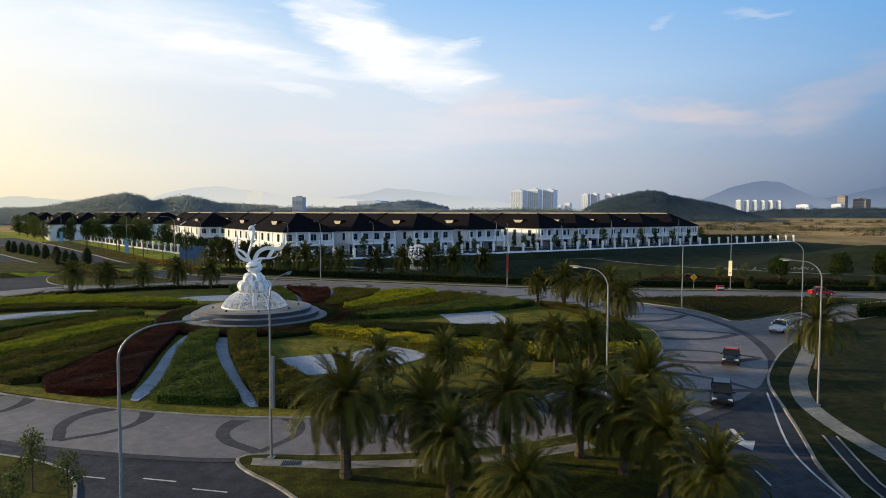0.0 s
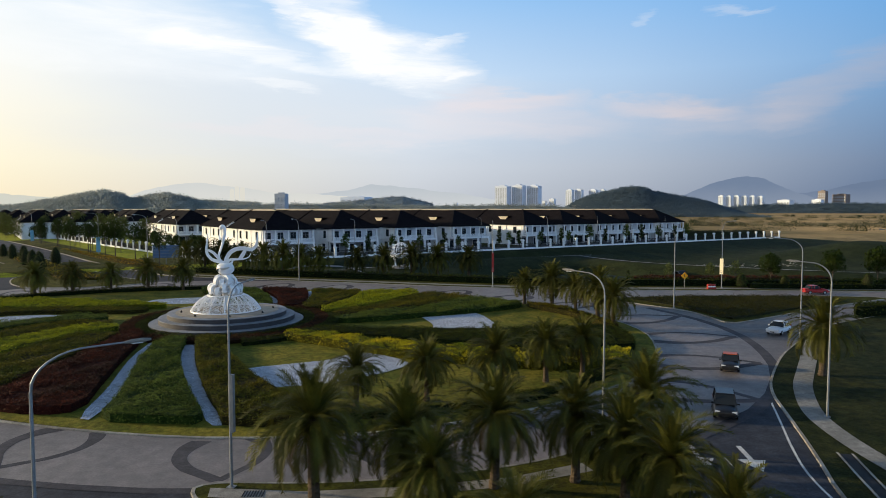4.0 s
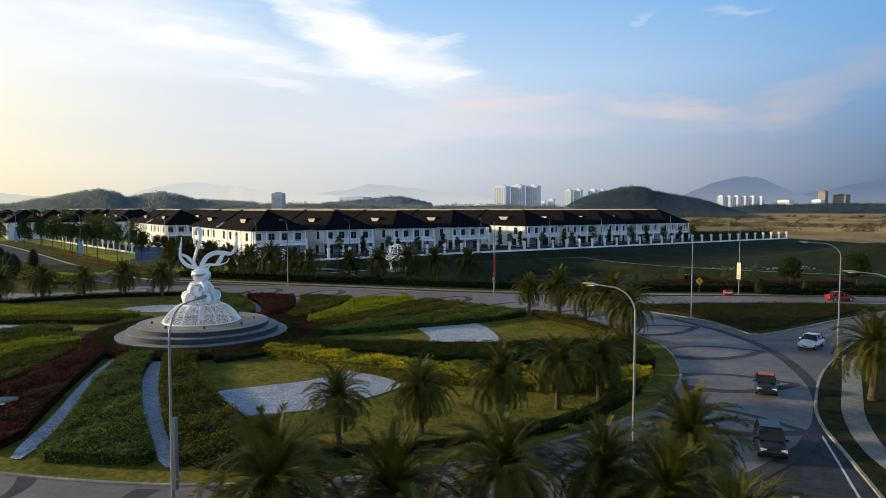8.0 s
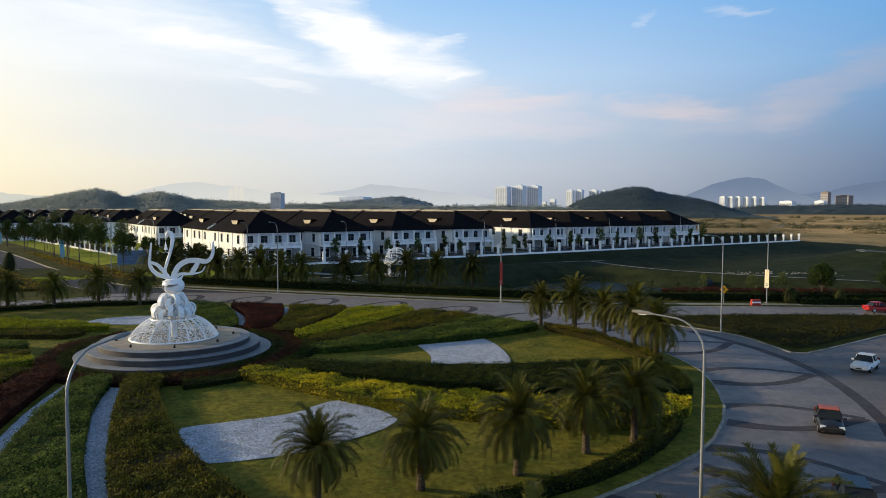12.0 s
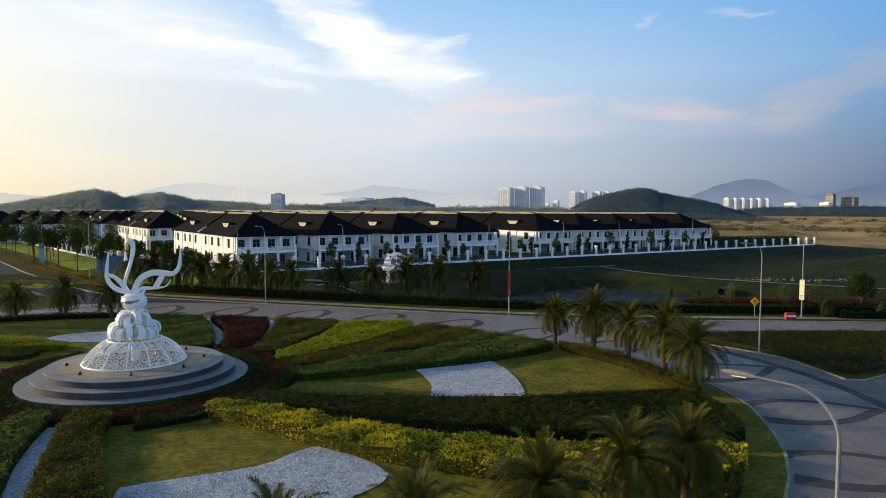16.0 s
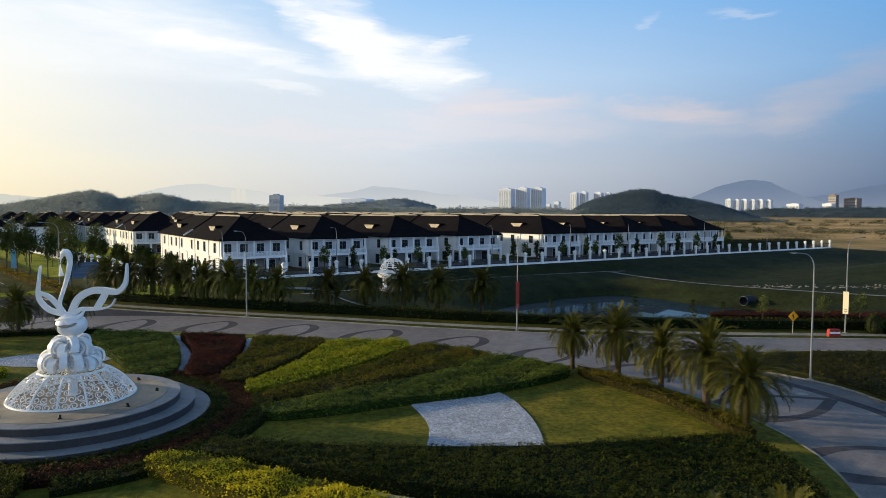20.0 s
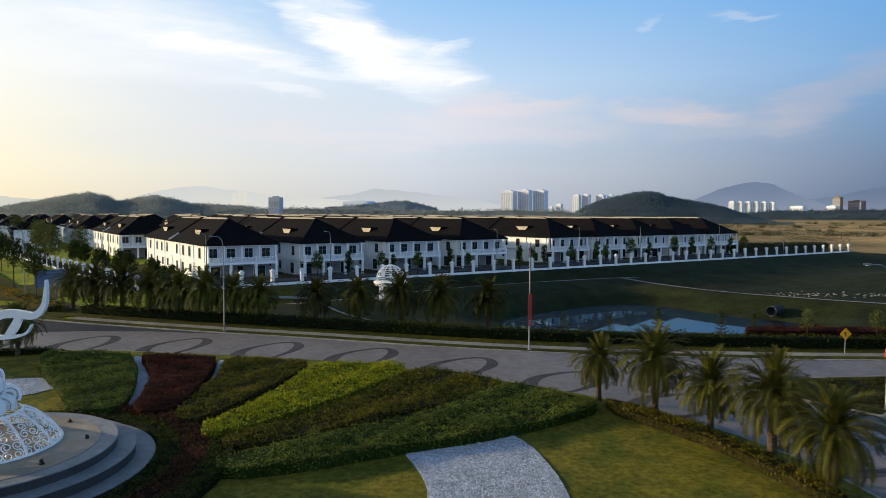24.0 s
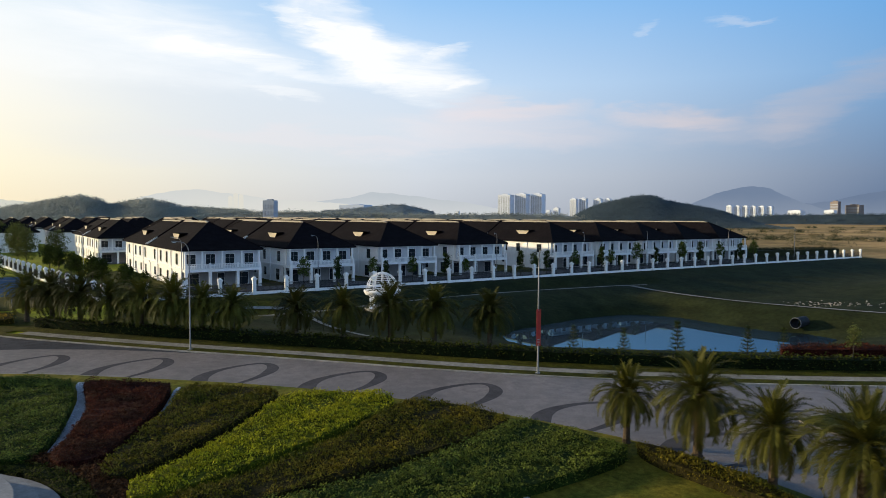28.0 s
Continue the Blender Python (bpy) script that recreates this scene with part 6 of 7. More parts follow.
place_copies(conifer(3), [(51.6, 157.2, 1.0), (46.2, 156.2, 1.15), (36.4, 155.2, 1.3), (29.7, 156.2, 1.0), (23.6, 158.6, 1.05), (-14.0, 153.0, 0.8), (-20.5, 160.0, 0.8)], ground_z)
bed("maroon_hedge", [(42, 140.2), (52, 140.2), (62, 138.6), (80, 137.4), (80, 140.5), (62, 142.4), (54, 144.4), (43, 142.6)], M["bed_red"], 0.9, "rust-red shrub bank above the pond", rounds=1, height_at=land, density=30, size=0.22, group="")
bed("low_hedge", [(60, 129.8), (76, 128.4), (104, 125.6), (104, 127.0), (76, 129.8), (60, 131.0)], M["bed_dark"], 0.9, "dark clipped hedge beside the upper road", rounds=0, height_at=lambda x, y: plane_z(x, y) + 0.1, density=14, size=0.32, group="")
bed("low_hedge", [(p[0], p[1]) for p in beside(far_line, 3.6) if p[0] < -50] + [(p[0], p[1]) for p in reversed(beside(far_line, 5.6)) if p[0] < -50], M["bed_gold"], 0.9, "rough golden hedge along the slope", rounds=0, height_at=land, density=22, size=0.26, group="")
bed("low_hedge", [(-60, 147), (-72, 160), (-84, 173), (-100, 191), (-101.5, 188), (-88, 171), (-80, 160), (-68, 146)], M["bed_gold"], 0.5, "patchy golden ground cover on the median", rounds=0, height_at=lambda x, y: plane_z(x, y) + 0.1, density=7, size=0.34, group="")
bed("shrub_clump", [(60.5, 101.8), (68, 104.4), (69, 107), (62, 104.8)], M["bed_dark"], 1.5, "dark rounded shrubs beside the kerb", rounds=1, height_at=lambda x, y: plane_z(x, y) + 0.1, density=22, size=0.34, group="")
bed("far_planting", [tuple(FP + FENCE_U * 188 + FENCE_N * 18), tuple(FP + FENCE_U * 240 + FENCE_N * 12), tuple(FP + FENCE_U * 244 + FENCE_N * 20), tuple(FP + FENCE_U * 188 + FENCE_N * 27)], M["bed_core"], 2.6, "dark hedge screen behind the end of the fence", rounds=0, height_at=lambda x, y: PAD + 0 * np.asarray(x, float), density=2, size=0.6, group="")

rr = np.random.default_rng(77)
rubble = thing("rubble", "scattered white broken rocks in the dry basin", "rocks", kind="stuff")
sh = Shape()
for k in range(170):
    x, y = rr.uniform(80, 108), 0.0
    y = 207 - 0.35 * (x - 80) + rr.normal(0, 2.0)
    q = rr.uniform(0.08, 0.26)
    sh.box((x, y, float(land(x, y)) - 0.08), (q * 2, q * 1.3, q), rr.uniform(0, 3), rr.uniform(0.4, 0.9))
part("stones", sh, M["path"], rubble)

# ---- gazebo ----
gz = float(land(-3.2, 183.7))
gaz = thing("gazebo", "round white gazebo with an openwork dome", "gazebo", (-3.2, 183.7, gz))
R, zc = 2.9, 4.95 - gz
part("floor", Shape().lathe((0, 0, -0.3), [(3.1, 0), (3.1, 0.45), (0.2, 0.45)], 32), M["path"], gaz)
for k in range(4):
    a = k * math.tau / 4 + 0.72
    part("column", Shape().lathe((2.45 * math.cos(a), 2.45 * math.sin(a), 0.14), [(0.28, 0), (0.28, 0.3), (0.2, 0.4), (0.18, zc - 1.2), (0.3, zc - 0.95)], 12), M["plaster"], gaz)
part("ring_beam", Shape().add([(r * math.cos(k * math.tau / 40), r * math.sin(k * math.tau / 40), z) for r, z in ((2.2, zc - 0.85), (R - 0.1, zc - 0.85), (R + 0.25, zc - 0.30), (R + 0.25, zc - 0.1), (2.2, zc)) for k in range(40)],
                              [(i * 40 + k, i * 40 + (k + 1) % 40, ((i + 1) % 5) * 40 + (k + 1) % 40, ((i + 1) % 5) * 40 + k) for i in range(5) for k in range(40)]), M["plaster"], gaz)
dome = new("dome")
dome.parent = gaz
for k in range(12):
    a = k * math.tau / 12
    part("rib", Shape().tube([(math.cos(a) * 2.65 * math.cos(e), math.sin(a) * 2.65 * math.cos(e), zc + 2.9 * math.sin(e)) for e in [i * 1.5 / 9 for i in range(10)]], 0.08, 6), M["white"], dome)
for e in (0.3, 0.62, 0.95, 1.25):
    part("hoop", Shape().tube([(math.cos(a) * 2.65 * math.cos(e), math.sin(a) * 2.65 * math.cos(e), zc + 2.9 * math.sin(e)) for a in [i * math.tau / 32 for i in range(33)]], 0.065, 5), M["white"], dome)

# ---- signs and banners ----
M["sign"] = material("yellow sign", (0.80, 0.36, 0.02), 0.5, (0.7, 0.3, 0.02), 5, spread=0.06)
M["blue"] = material("blue-grey board", (0.10, 0.16, 0.26), 0.5, (0.08, 0.13, 0.22), 1, spread=0.08)
M["cyan"] = material("blue banner", (0.16, 0.38, 0.50), 0.6, (0.12, 0.3, 0.42), 2, spread=0.1)
M["cream"] = material("cream banner", (0.90, 0.80, 0.55), 0.6, (0.85, 0.74, 0.5), 2, spread=0.08)
M["redcloth"] = material("red cloth", (0.34, 0.05, 0.04), 0.7, (0.26, 0.04, 0.035), 4, spread=0.1)
sg = thing("warning_sign", "yellow diamond warning sign on a thin post", "road sign", (48.4, 131.0, float(plane_z(48.4, 131)) + 0.12))
part("post", Shape().tube([(0, 0, -0.05), (0, 0, 2.75)], 0.04, 8), M["steel"], sg)
part("plate", Shape().add([(0.66 * math.cos(k * math.pi / 2), y, 2.2 + 0.66 * math.sin(k * math.pi / 2)) for y in (-0.06, -0.03) for k in range(4)], [(0, 1, 2, 3), (7, 6, 5, 4), (0, 4, 5, 1), (1, 5, 6, 2), (2, 6, 7, 3), (3, 7, 4, 0)]), M["sign"], sg, "yellow diamond plate")
part("symbol", Shape().box((0, -0.075, 1.95), (0.09, 0.02, 0.5)).box((-0.12, -0.075, 2.2), (0.07, 0.02, 0.22)), M["iron"], sg)


def banner(name, x, y, z0, z1, w, mat, label, ground, turn=0.0):
    ob = thing(name, label, "banner", (x, y, ground), turn)
    part("cloth", Shape().box((0, -0.22, z0), (w, 0.05, z1 - z0)), M[mat], ob)
    part("upper_bracket", Shape().box((0, -0.14, z1 - 0.12), (0.08, 0.26, 0.06)), M["steel"], ob)
    part("lower_bracket", Shape().box((0, -0.14, z0 + 0.1), (0.08, 0.26, 0.06)), M["steel"], ob)
    for q in (0.3, 0.55):
        part("writing_bar", Shape().box((0, -0.252, z0 + q), (w * 0.6, 0.01, 0.1)), M["steel"], ob)
    return ob


banner("banner", 55.4, 131.5, 2.4, 5.2, 0.62, "cream", "tall cream banner on a lamp post", on_plane(55.4, 131.5), radians(-42))
banner("banner", 68.0, 105.6, 2.3, 5.9, 1.15, "cream", "tall cream banner on a twin lamp post", on_plane(68, 105.6), radians(-42))
banner("banner", 14.3, 133.6, 2.7, 6.2, 0.42, "redcloth", "narrow red and white banner on a lamp post", on_plane(14.3, 133.6))
for x, y in ((-83.2, 194.2), (-131.6, 250.8)):
    banner("banner", x, y, 1.6, 5.6, 1.1, "cyan", "pale blue banner on a lamp post", float(land(x, y)))
bb = thing("billboard", "wide blue-grey hoarding on posts by the fence", "billboard", (-57.7, 172.1, float(land(-57.7, 172.1))), radians(21))
part("board", Shape().box((0, 0, 1.6), (5.7, 0.16, 2.9)), M["blue"], bb)
for x in (-2.6, 0, 2.6):
    part("post", Shape().box((x, 0.16, -0.3), (0.16, 0.14, 4.6)), M["steel"], bb)
for k in range(4):
    part("batten", Shape().box((0, -0.09, 1.9 + k * 0.7), (5.6, 0.02, 0.05)), M["steel"], bb)
rb = thing("road_barrier", "red and white plastic barrier beside the path", "barrier", (52.6, 129.4, on_plane(52.6, 129.4)))
part("body", Shape().box((0, 0, 0), (1.5, 0.6, 0.9), 0, 0.86), M["redcloth"], rb)
part("stripe", Shape().box((0, -0.28, 0.36), (1.3, 0.05, 0.22)), M["white"], rb)
pipe = thing("drain_pipe", "wide dark concrete drain outlet in the bank", "pipe", (66.6, 179.9, -0.2), radians(218))
part("barrel", Shape().tube([(-2.6, 0, 0), (1.0, 0, 0)], 0.9, 18, False), M["dark"], pipe)
part("rim", Shape().tube([(0.9 + 0.0 * k, 0.9 * math.cos(k * math.tau / 20), 0.9 * math.sin(k * math.tau / 20)) for k in range(21)], 0.05, 6), M["stone"], pipe)
gr = thing("drain_grate", "dark iron gully grate set into the footpath", "grate", (-8.9, 51.0, float(plane_z(-8.9, 51.0)) + 0.155))
for k in range(8):
    part("bar", Shape().box((-0.56 + k * 0.16, 0, 0), (0.07, 0.8, 0.02)), M["iron"], gr)
for x in (15.6, 16.3):
    sp = thing("sign_back", "grey post with the back of a road sign", "road sign", (x - 1.2, 47.6, on_plane(x, 47.6)))
    part("post", Shape().tube([(0, 0, -0.05), (0, 0, 3.1)], 0.045, 8), M["steel"], sp)
    part("plate", Shape().box((0, 0.05, 2.3), (0.75, 0.03, 0.75)), M["steel"], sp)

mh = thing("manhole_cover", "worn pale manhole cover set into the paving", "manhole cover", (35.3, 106.2, float(plane_z(35.3, 106.2)) + 0.052))
part("surround", Shape().lathe((0, 0, 0), [(0.62, 0), (0.60, 0.012), (0.3, 0.012)], 24), M["path"], mh)
part("lid", Shape().lathe((0, 0, 0.004), [(0.42, 0), (0.42, 0.014), (0.1, 0.014)], 24), M["steel"], mh)
# street lamps inside the estate
for u in (0.2, 25.3, 69.1, 97.0, 121.0, 158.1, 195.0):
    p = FP + FENCE_U * u + FENCE_N * 4.6
    street_lamp(p.x, p.y, PAD - 0.02, 215 - 57 + 90, 10.2, 1.8, group="estate street lamps")
for u, n_ in ((-9.0, 62), (-14, 108)):
    p = FP + FENCE_U * u + FENCE_N * n_
    street_lamp(p.x, p.y, PAD - 0.02, 180, 10.2, 1.8, group="estate street lamps")

# ---- cars ----
M["tyre"] = material("tyre rubber", (0.018, 0.018, 0.018), 0.85, (0.025, 0.025, 0.025), 6, spread=0.1)
M["alloy"] = material("alloy rim", (0.45, 0.45, 0.46), 0.35, (0.38, 0.38, 0.4), 6, metal=0.8, spread=0.05)
M["lamp_white"] = material("lamp glass", (0.75, 0.76, 0.78), 0.15, (0.68, 0.69, 0.7), 6, spread=0.05)
M["lamp_red"] = material("red lamp glass", (0.35, 0.015, 0.012), 0.2, (0.3, 0.012, 0.01), 6, spread=0.05)


def rounded(ob, levels=2):
    m = ob.modifiers.new("rounded", "SUBSURF")
    m.levels = m.render_levels = levels


def car(colour, x, y, way, label, mpv=True, ground=0.055, roof=None):
    paint = material("car paint", colour, 0.30, tuple(c * 0.94 for c in colour), 2, spread=0.02, spec=0.35)
    ob = thing("car", label, "car", (x, y, float(plane_z(x, y)) + ground), radians(way))
    L, Wd, H = (4.45, 1.75, 1.62) if mpv else (4.1, 1.7, 1.46)
    xs = [(-L / 2 - 0.02, 0.36, 0.86, 0.90), (-L / 2 + 0.02, 0.26, 1.00, 0.98), (-L / 2 + 0.5, 0.20, 1.05, 1.03), (0, 0.20, 1.03, 1.04), (L / 2 - 1.2, 0.20, 1.02, 1.03), (L / 2 - 0.5, 0.22, 0.93, 1.0), (L / 2 - 0.05, 0.24, 0.78, 0.94), (L / 2 + 0.03, 0.34, 0.66, 0.86)]
    b = Shape()
    v = []
    for px, z0, z1, k in xs:
        w = Wd / 2 * k
        v += [(px, -w * 0.92, z0), (px, -w, z0 + 0.22), (px, -w * 0.96, z1), (px, w * 0.96, z1), (px, w, z0 + 0.22), (px, w * 0.92, z0)]
    n = len(xs)
    f = [(6 * i + k, 6 * i + (k + 1) % 6, 6 * i + 6 + (k + 1) % 6, 6 * i + 6 + k) for i in range(n - 1) for k in range(6)]
    b.add(v, f + [tuple(range(5, -1, -1)), tuple(6 * (n - 1) + k for k in range(6))])
    body = part("body", b, paint, ob, smooth=True)
    rounded(body)
    rear = -L / 2 + (0.15 if mpv else 0.55)
    cab = [(rear, 0.95, 0.93), (rear + 0.35, H - 0.08, 0.78), (rear + 0.9, H, 0.76), (L / 2 - 2.1, H - 0.02, 0.76), (L / 2 - 1.15, 0.98, 0.92)]
    g = Shape()
    v = []
    for px, z, k in cab:
        v += [(px, -Wd / 2 * k, z), (px, Wd / 2 * k, z)]
    for px in (rear, L / 2 - 1.15):
        v += [(px, -Wd / 2 * 0.93, 0.9), (px, Wd / 2 * 0.93, 0.9)]
    g.add(v, [(0, 2, 3, 1), (2, 4, 5, 3), (4, 6, 7, 5), (6, 8, 9, 7), (10, 12, 8, 6, 4, 2, 0), (1, 3, 5, 7, 9, 13, 11)])
    part("window_glass", g, M["glass"], body, smooth=False)
    part("roof", Shape().box(((rear + L / 2 - 1.6) / 2 + 0.05, 0, H - 0.03), (L / 2 - 2.1 - rear - 0.35, Wd * 0.765, 0.05), 0, 0.96), paint if roof is None else material("roof paint", roof, 0.3, None, 2, spread=0.03), body)
    for px in (rear + 0.62, (rear + L / 2 - 1.7) / 2 + 0.1, L / 2 - 1.75):
        for s in (-1, 1):
            part("pillar", Shape().tube([(px + (0.35 if px > 0.3 else -0.1), s * Wd / 2 * 0.925, 0.95), (px, s * Wd / 2 * 0.775, H - 0.02)], 0.045, 5), paint, body)
    for px in (-L / 2 + 0.82, L / 2 - 0.85):
        for s in (-1, 1):
            wh = new("wheel")
            wh.parent = ob
            wh.matrix_basis = pose(px, s * (Wd / 2 - 0.1), 0.31)
            part("tyre", Shape().tube([(0, -0.11, 0), (0, -0.08, 0), (0, 0.08, 0), (0, 0.11, 0)], [0.27, 0.31, 0.31, 0.27], 18), M["tyre"], wh)
            part("rim", Shape().tube([(0, -0.125, 0), (0, 0.125, 0)], 0.19, 14), M["alloy"], wh)
    for s in (-1, 1):
        part("headlight", Shape().box((L / 2 - 0.14, s * Wd * 0.34, 0.6), (0.22, 0.36, 0.15)), M["lamp_white"], ob)
        part("tail_light", Shape().box((-L / 2 + 0.06, s * Wd * 0.39, 0.72), (0.12, 0.26, 0.26)), M["lamp_red"], ob)
        part("mirror", Shape().box((L / 2 - 1.45, s * (Wd / 2 + 0.07), 0.95), (0.16, 0.2, 0.14)), paint, ob)
    part("grille", Shape().box((L / 2 - 0.02, 0, 0.5), (0.06, 0.9, 0.14)), M["iron"], ob)
    part("number_plate", Shape().box((L / 2 + 0.01, 0, 0.36), (0.03, 0.5, 0.11)), M["iron"], ob)
    part("number_plate", Shape().box((-L / 2 - 0.01, 0, 0.62), (0.03, 0.5, 0.11)), M["iron"], ob)
    return ob


car((0.012, 0.012, 0.014), 24.6, 64.0, 248, "black people carrier leaving the ring road", True)
car((0.015, 0.015, 0.016), 31.2, 77.0, 244, "small black hatchback with an orange roof", False, roof=(0.45, 0.09, 0.03))
car((0.62, 0.63, 0.65), 44.8, 93.0, 222, "white hatchback entering the ring road", False)
car((0.34, 0.02, 0.02), 68.0, 123.8, -4, "red saloon car on the upper road", False)


# ---- the far distance ----
EYE = (1.0, 30.0)


def bearing(a, d):
    return EYE[0] + d * math.sin(a), EYE[1] + d * math.cos(a)


def woods(name, profile, d, depth, mat, label, crown, seed, count, base=PAD - 1.5):
    """A wooded rise: its skyline from rows of bearing and height over the eye, covered with rounded crowns."""
    r = np.random.default_rng(seed)
    az = [p[0] for p in profile]
    hz = [17.0 + p[1] * d for p in profile]
    ob = thing(name, label, "wood", kind="stuff")
    n = 80
    v, f = [], []
    for i in range(n + 1):
        a = az[0] + (az[-1] - az[0]) * i / n
        h = np.interp(a, az, hz) - crown * 0.7
        for k, (q, t) in enumerate(((-1.0, 0.0), (-0.6, 0.45), (-0.25, 0.85), (0.0, 1.0), (0.8, 0.2))):
            v.append((*bearing(a, d + q * depth), base + (h - base) * t))
    for i in range(n):
        for k in range(4):
            f.append((5 * i + k, 5 * i + 5 + k, 5 * i + 6 + k, 5 * i + 1 + k))
    part("slope", Shape().add(v, f), mat, ob)
    a = r.uniform(az[0], az[-1], count)
    q = -1.0 + r.uniform(0, 1, count) ** 0.8
    t = np.interp(q, [-1, -0.6, -0.25, 0], [0, 0.45, 0.85, 1.0])
    h = base + (np.interp(a, az, hz) - crown * 0.8 - base) * t
    px, py = EYE[0] + (d + q * depth) * np.sin(a), EYE[1] + (d + q * depth) * np.cos(a)
    size = crown * (r.uniform(0.45, 1.05, count) + 0.3 * (r.uniform(0, 1, count) > 0.93))
    per = 24
    d3 = r.normal(0, 1, (count, per, 3))
    d3 /= np.linalg.norm(d3, axis=2)[..., None]
    d3 *= size[:, None, None] * (r.uniform(0.4, 1.0, (count, per)) ** 0.5)[..., None]
    d3[..., 2] = np.abs(d3[..., 2]) * 0.9
    d3 += np.stack([px, py, h], 1)[:, None]
    leaves("crowns", d3.reshape(-1, 3), crown * 0.34, mat, ob, 0.15, r, per=1)
    return ob


# haze is mixed into these leaf colours, paling and bluing the woods
M["wood_near_haze"] = material("far woods", (0.32, 0.352, 0.332), 0.9, (0.27, 0.30, 0.285), 0.05, spread=0.1, island=0.08, translucent=0.5)
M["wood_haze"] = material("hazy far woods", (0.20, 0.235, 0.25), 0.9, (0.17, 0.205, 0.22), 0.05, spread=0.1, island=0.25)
M["wood_blue_haze"] = material("far woods blued by haze", (0.118, 0.162, 0.192), 0.9, (0.098, 0.138, 0.166), 0.05, spread=0.1, island=0.12, translucent=0.5)
M["bush"] = material("plain bushes", (0.045, 0.055, 0.025), 0.9, (0.06, 0.065, 0.03), 0.1, spread=0.15, island=0.3)
woods("wooded_hill", [(-0.66, 0.010), (-0.577, 0.0045), (-0.531, 0.0065), (-0.507, 0.0118), (-0.482, 0.0164), (-0.456, 0.0226), (-0.433, 0.0267), (-0.413, 0.0233), (-0.400, 0.0155), (-0.382, 0.0192), (-0.354, 0.0241), (-0.325, 0.0175), (-0.314, 0.0137), (-0.273, 0.0120), (-0.231, 0.0095)], 880, 160, M["wood_near_haze"], "hazy grey-green wooded hill behind the houses", 4.6, 61, 6000)
woods("wooded_hill", [(0.205, -0.012), (0.225, 0.004), (0.240, 0.013), (0.252, 0.0179), (0.265, 0.0220), (0.287, 0.0276), (0.303, 0.0315), (0.318, 0.0330), (0.334, 0.0313), (0.345, 0.0262), (0.372, 0.0208), (0.394, 0.0165), (0.416, 0.0115), (0.434, 0.0050), (0.450, -0.001), (0.470, -0.007), (0.50, -0.014)], 1240, 220, M["wood_blue_haze"], "dark blue-green wooded hill beyond the plain", 4.6, 62, 5200)
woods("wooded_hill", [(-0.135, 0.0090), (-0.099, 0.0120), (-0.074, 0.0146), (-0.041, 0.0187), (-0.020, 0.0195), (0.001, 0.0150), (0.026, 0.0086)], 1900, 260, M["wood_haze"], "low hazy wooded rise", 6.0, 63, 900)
woods("tree_belt", [(-0.24, 0.0090), (-0.15, 0.0095), (-0.05, 0.0068), (0.04, 0.0068), (0.12, 0.0075), (0.2, 0.0062), (0.3, 0.0020), (0.42, 0.0005)], 1150, 120, M["wood_near_haze"], "distant belt of trees", 6.5, 64, 1500)
woods("tree_belt", [(0.42, 0.0010), (0.49, 0.0075), (0.52, 0.0068), (0.56, 0.0085), (0.62, 0.0075), (0.72, 0.0085)], 2000, 120, M["wood_blue_haze"], "distant belt of trees along the plain", 8.0, 65, 700)
bush = thing("plain_bushes", "scattered low bushes over the dry plain", "bushes", kind="stuff")
br = np.random.default_rng(8)
pts = []
for k in range(150):
    a = br.uniform(0.36, 0.72)
    d = br.choice((430, 520, 640, 800, 980, 1150)) * br.uniform(0.975, 1.025)
    x, y = bearing(a, d)
    w = br.uniform(1.6, 5.5)
    c = np.array([x, y, PAD + 0.6])
    pts.append(c + br.normal(0, 1, (100, 3)) * np.array([w, w * 0.6, 1.0]) + np.array([0, 0, 0.4]))
leaves("bush_leaves", np.vstack(pts), 0.9, M["bush"], bush, 0.3, br)


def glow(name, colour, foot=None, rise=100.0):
    """Haze painted as emission; with foot, it pales to that colour towards the plain."""
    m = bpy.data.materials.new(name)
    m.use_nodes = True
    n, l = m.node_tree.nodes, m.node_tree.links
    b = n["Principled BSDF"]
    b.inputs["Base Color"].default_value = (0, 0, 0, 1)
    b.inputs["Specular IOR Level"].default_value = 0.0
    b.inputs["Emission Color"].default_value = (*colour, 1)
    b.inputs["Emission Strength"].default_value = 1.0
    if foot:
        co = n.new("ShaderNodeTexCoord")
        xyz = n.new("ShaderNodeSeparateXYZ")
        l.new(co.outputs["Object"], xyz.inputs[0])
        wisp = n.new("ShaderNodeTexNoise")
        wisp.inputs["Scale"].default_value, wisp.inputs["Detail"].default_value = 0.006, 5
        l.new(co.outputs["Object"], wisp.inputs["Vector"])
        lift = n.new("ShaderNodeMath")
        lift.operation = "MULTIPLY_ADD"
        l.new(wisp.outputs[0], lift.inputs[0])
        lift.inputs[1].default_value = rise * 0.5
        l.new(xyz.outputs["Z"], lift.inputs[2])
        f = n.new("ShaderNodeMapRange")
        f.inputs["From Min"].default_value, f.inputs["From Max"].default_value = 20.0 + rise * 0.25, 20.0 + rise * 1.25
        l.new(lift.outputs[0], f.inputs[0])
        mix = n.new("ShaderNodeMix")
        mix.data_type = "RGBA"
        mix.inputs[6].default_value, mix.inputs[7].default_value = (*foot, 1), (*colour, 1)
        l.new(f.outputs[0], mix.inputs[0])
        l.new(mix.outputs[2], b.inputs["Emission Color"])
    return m


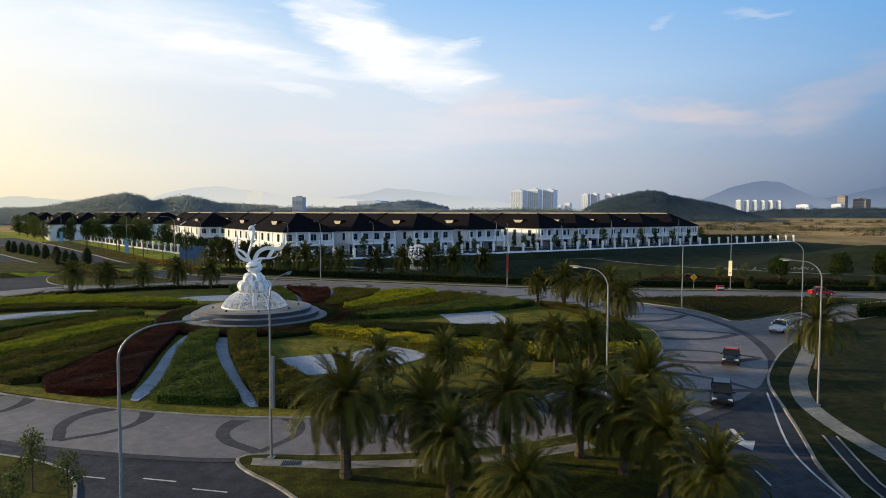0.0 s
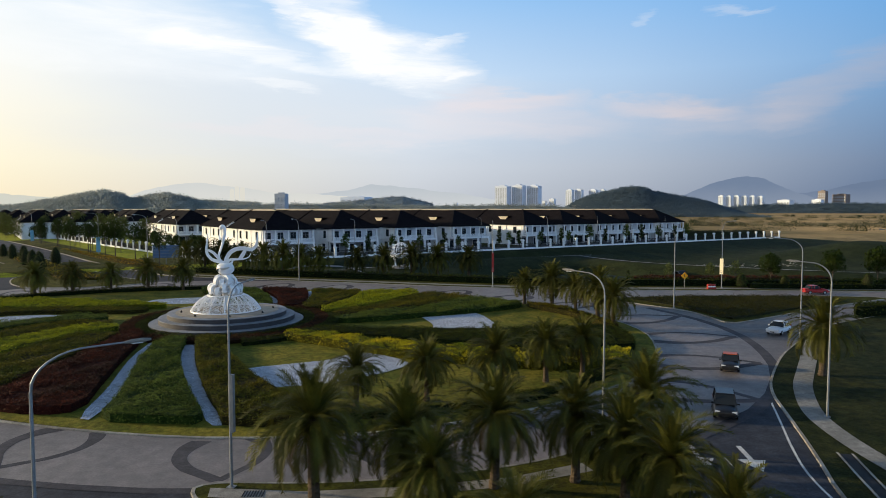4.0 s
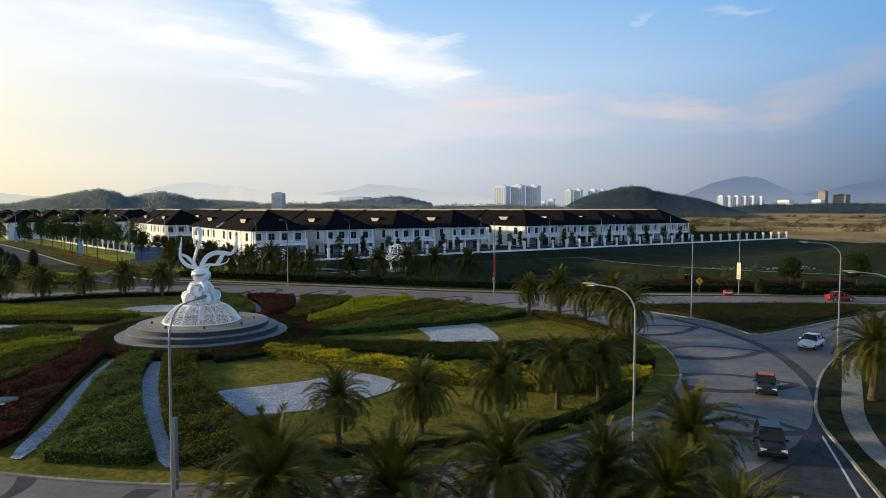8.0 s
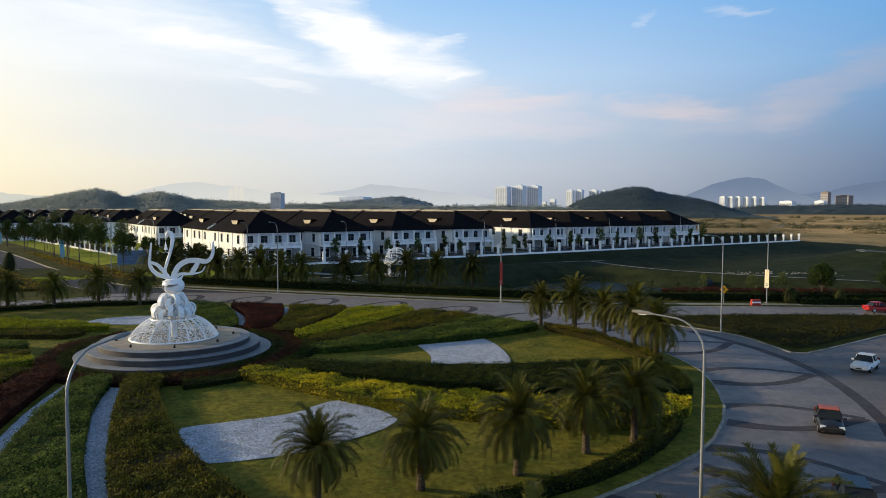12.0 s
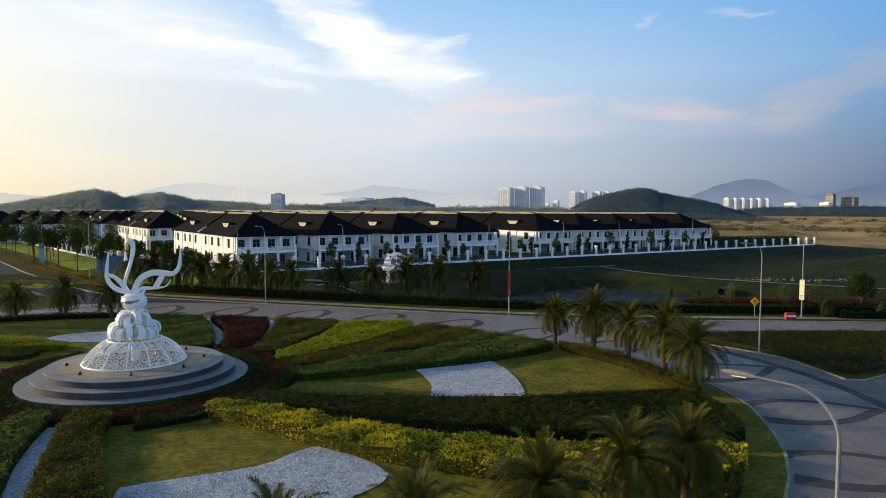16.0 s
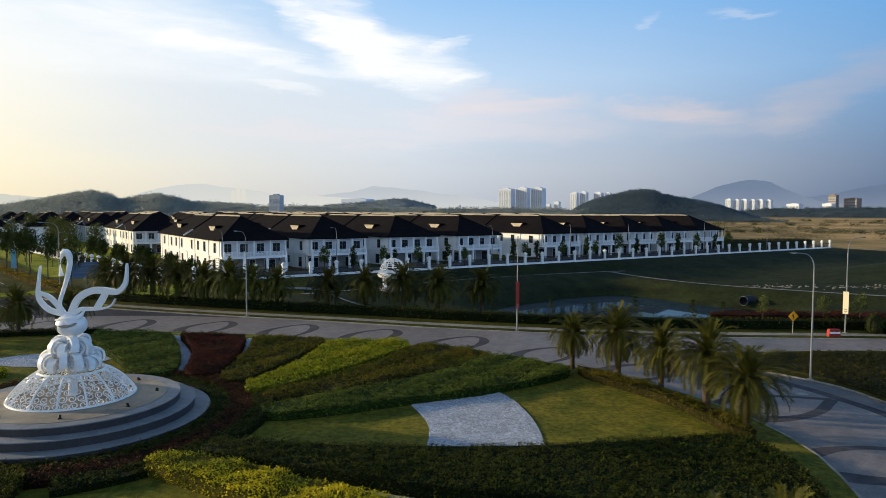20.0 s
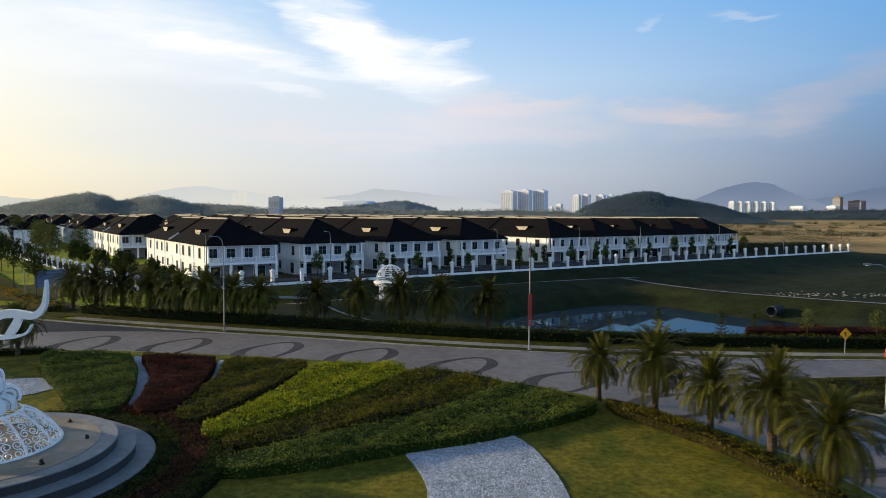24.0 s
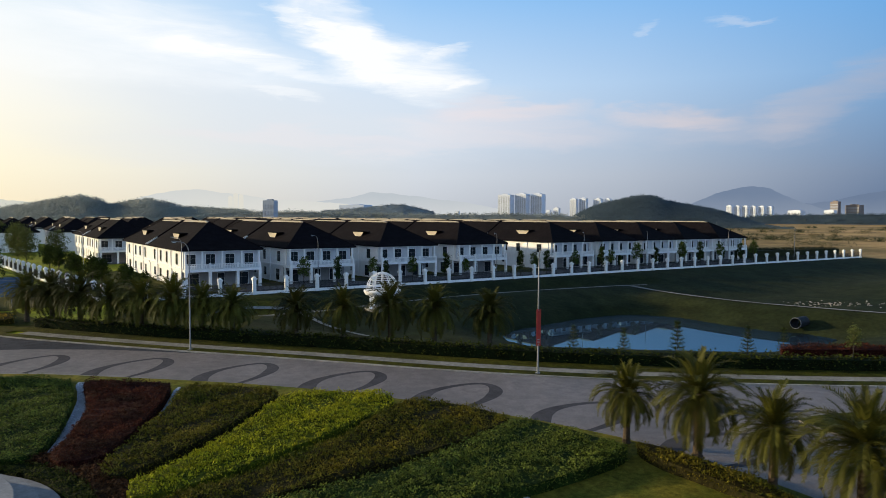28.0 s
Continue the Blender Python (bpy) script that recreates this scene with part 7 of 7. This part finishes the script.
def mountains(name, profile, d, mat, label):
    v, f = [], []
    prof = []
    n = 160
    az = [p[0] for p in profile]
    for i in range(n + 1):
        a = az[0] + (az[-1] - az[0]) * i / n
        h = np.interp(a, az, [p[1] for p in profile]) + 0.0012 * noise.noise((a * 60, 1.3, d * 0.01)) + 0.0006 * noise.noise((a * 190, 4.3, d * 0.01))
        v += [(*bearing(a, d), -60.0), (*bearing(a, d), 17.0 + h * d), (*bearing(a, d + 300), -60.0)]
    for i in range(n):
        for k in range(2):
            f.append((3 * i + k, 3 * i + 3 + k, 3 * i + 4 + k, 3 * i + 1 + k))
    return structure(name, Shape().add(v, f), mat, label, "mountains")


# the mountains' haze is painted into their emission, mostly paler at the foot
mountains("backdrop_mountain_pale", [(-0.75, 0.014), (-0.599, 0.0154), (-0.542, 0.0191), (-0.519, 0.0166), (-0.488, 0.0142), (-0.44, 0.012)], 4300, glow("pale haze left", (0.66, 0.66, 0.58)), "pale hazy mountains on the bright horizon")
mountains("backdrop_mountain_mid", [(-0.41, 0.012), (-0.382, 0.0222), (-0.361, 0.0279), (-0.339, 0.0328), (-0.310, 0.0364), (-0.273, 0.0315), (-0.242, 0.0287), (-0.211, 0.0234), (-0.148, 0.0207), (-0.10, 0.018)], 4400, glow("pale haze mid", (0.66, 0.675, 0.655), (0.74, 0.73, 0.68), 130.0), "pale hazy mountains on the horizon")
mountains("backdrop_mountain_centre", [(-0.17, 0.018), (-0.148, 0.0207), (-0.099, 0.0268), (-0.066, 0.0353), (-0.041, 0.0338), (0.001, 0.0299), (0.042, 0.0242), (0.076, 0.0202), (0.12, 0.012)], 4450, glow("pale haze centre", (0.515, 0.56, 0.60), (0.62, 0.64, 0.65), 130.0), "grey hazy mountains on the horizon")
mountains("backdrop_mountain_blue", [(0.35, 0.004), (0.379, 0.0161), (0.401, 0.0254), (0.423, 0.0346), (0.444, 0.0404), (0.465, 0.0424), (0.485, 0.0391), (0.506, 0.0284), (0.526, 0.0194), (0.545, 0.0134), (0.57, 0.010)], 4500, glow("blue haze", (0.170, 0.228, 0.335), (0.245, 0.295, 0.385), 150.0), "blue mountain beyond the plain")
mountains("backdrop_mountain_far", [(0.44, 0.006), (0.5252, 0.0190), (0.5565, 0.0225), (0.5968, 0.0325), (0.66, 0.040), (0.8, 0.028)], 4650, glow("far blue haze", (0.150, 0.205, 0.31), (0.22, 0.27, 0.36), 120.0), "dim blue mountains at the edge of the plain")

M["tower"] = material("tower render", (0.60, 0.66, 0.76), 0.8, (0.55, 0.61, 0.70), 0.02, spread=0.05)
# these towers glow only to stand in for the haze before them
M["tower_pale"] = glow("pale haze towers", (0.74, 0.72, 0.64))
M["tower_tan"] = material("tan concrete", (0.22, 0.19, 0.18), 0.85, (0.18, 0.155, 0.15), 0.02, spread=0.1)
M["tower_glass"] = material("tower window bands", (0.36, 0.41, 0.48), 0.5, (0.3, 0.34, 0.4), 0.05, spread=0.1)


def tower(a0, a1, top, d, floors, bays, label, mat="tower", name="apartment_tower", tint=True):
    """A far block of flats with its storeys and window bays."""
    a = (a0 + a1) / 2
    w, h = (a1 - a0) * d * 0.86, 17.0 + top * d - PAD
    x, y = bearing(a, d)
    ob = thing(name, label, "tower block", (x, y, PAD - 1), -a - 0.55, "far tower blocks")
    part("wall", Shape().box((0, w * 0.3, 0), (w, w * 0.6, h)), M[mat], ob)
    part("roof_house", Shape().box((0, w * 0.3, h), (w * 0.45, w * 0.3, h * 0.06)), M[mat], ob)
    part("parapet", Shape().box((0, w * 0.3, h), (w * 0.97, w * 0.57, h * 0.02)), M[mat], ob)
    s, bw = Shape(), w / bays
    for k in range(bays if mat != "tower_pale" else 0):
        for j in range(floors):
            s.box((-w / 2 + (k + 0.5) * bw, -0.2, h * (0.06 + 0.9 * j / floors)), (bw * 0.6, 0.5, h / floors * 0.55))
    if s.v:
        tagged(part("glazing", s, M["tower_glass"], ob), kind="stuff")
    return ob


for a0, a1, top in ((0.1148, 0.1385, 0.0318), (0.1395, 0.161, 0.0332), (0.1618, 0.1835, 0.0326)):
    tower(a0, a1, top, 2400, 26, 5, "tall white apartment block in haze")
for a0, a1, top in ((0.2195, 0.2315, 0.0262), (0.2325, 0.245, 0.0268), (0.252, 0.266, 0.0262), (0.268, 0.278, 0.0258)):
    tower(a0, a1, top, 2700, 20, 3, "white apartment block behind a wooded hill")
for k in range(6):
    a0 = 0.4281 + k * 0.0098
    tower(a0, a0 + 0.0088, 0.0168 - 0.0004 * (k % 2) - 0.0002 * k, 2600, 16, 3, "white apartment slab on the plain")
for a0, a1, top in ((-0.2668, -0.2610, 0.0262), (-0.2600, -0.2540, 0.0298), (-0.2530, -0.2465, 0.0284)):
    tower(a0, a1, top, 3600, 24, 2, "pale tower far off in haze", "tower_pale")
tower(-0.2116, -0.1917, 0.0218, 760, 4, 7, "dark square office block among trees", "tower_glass")
tower(0.5485, 0.5602, 0.0216, 2300, 8, 4, "half-built tan concrete tower", "tower_tan", "unfinished_tower")
tower(0.5413, 0.5560, 0.0108, 2260, 3, 5, "low pale hall on the plain", "tower", "hall")
tower(0.5640, 0.5839, 0.0172, 2320, 6, 6, "half-built tan concrete block", "tower_tan", "unfinished_tower")
for a0, a1, top, d in ((0.196, 0.206, 0.0135, 2200), (0.186, 0.193, 0.010, 2200), (-0.118, -0.07, 0.0165, 1950), (0.055, 0.062, 0.008, 2000), (0.50, 0.52, 0.0105, 2400)):
    tower(a0, a1, top, d, 3, 4, "low white building far off", "tower", "far_building")
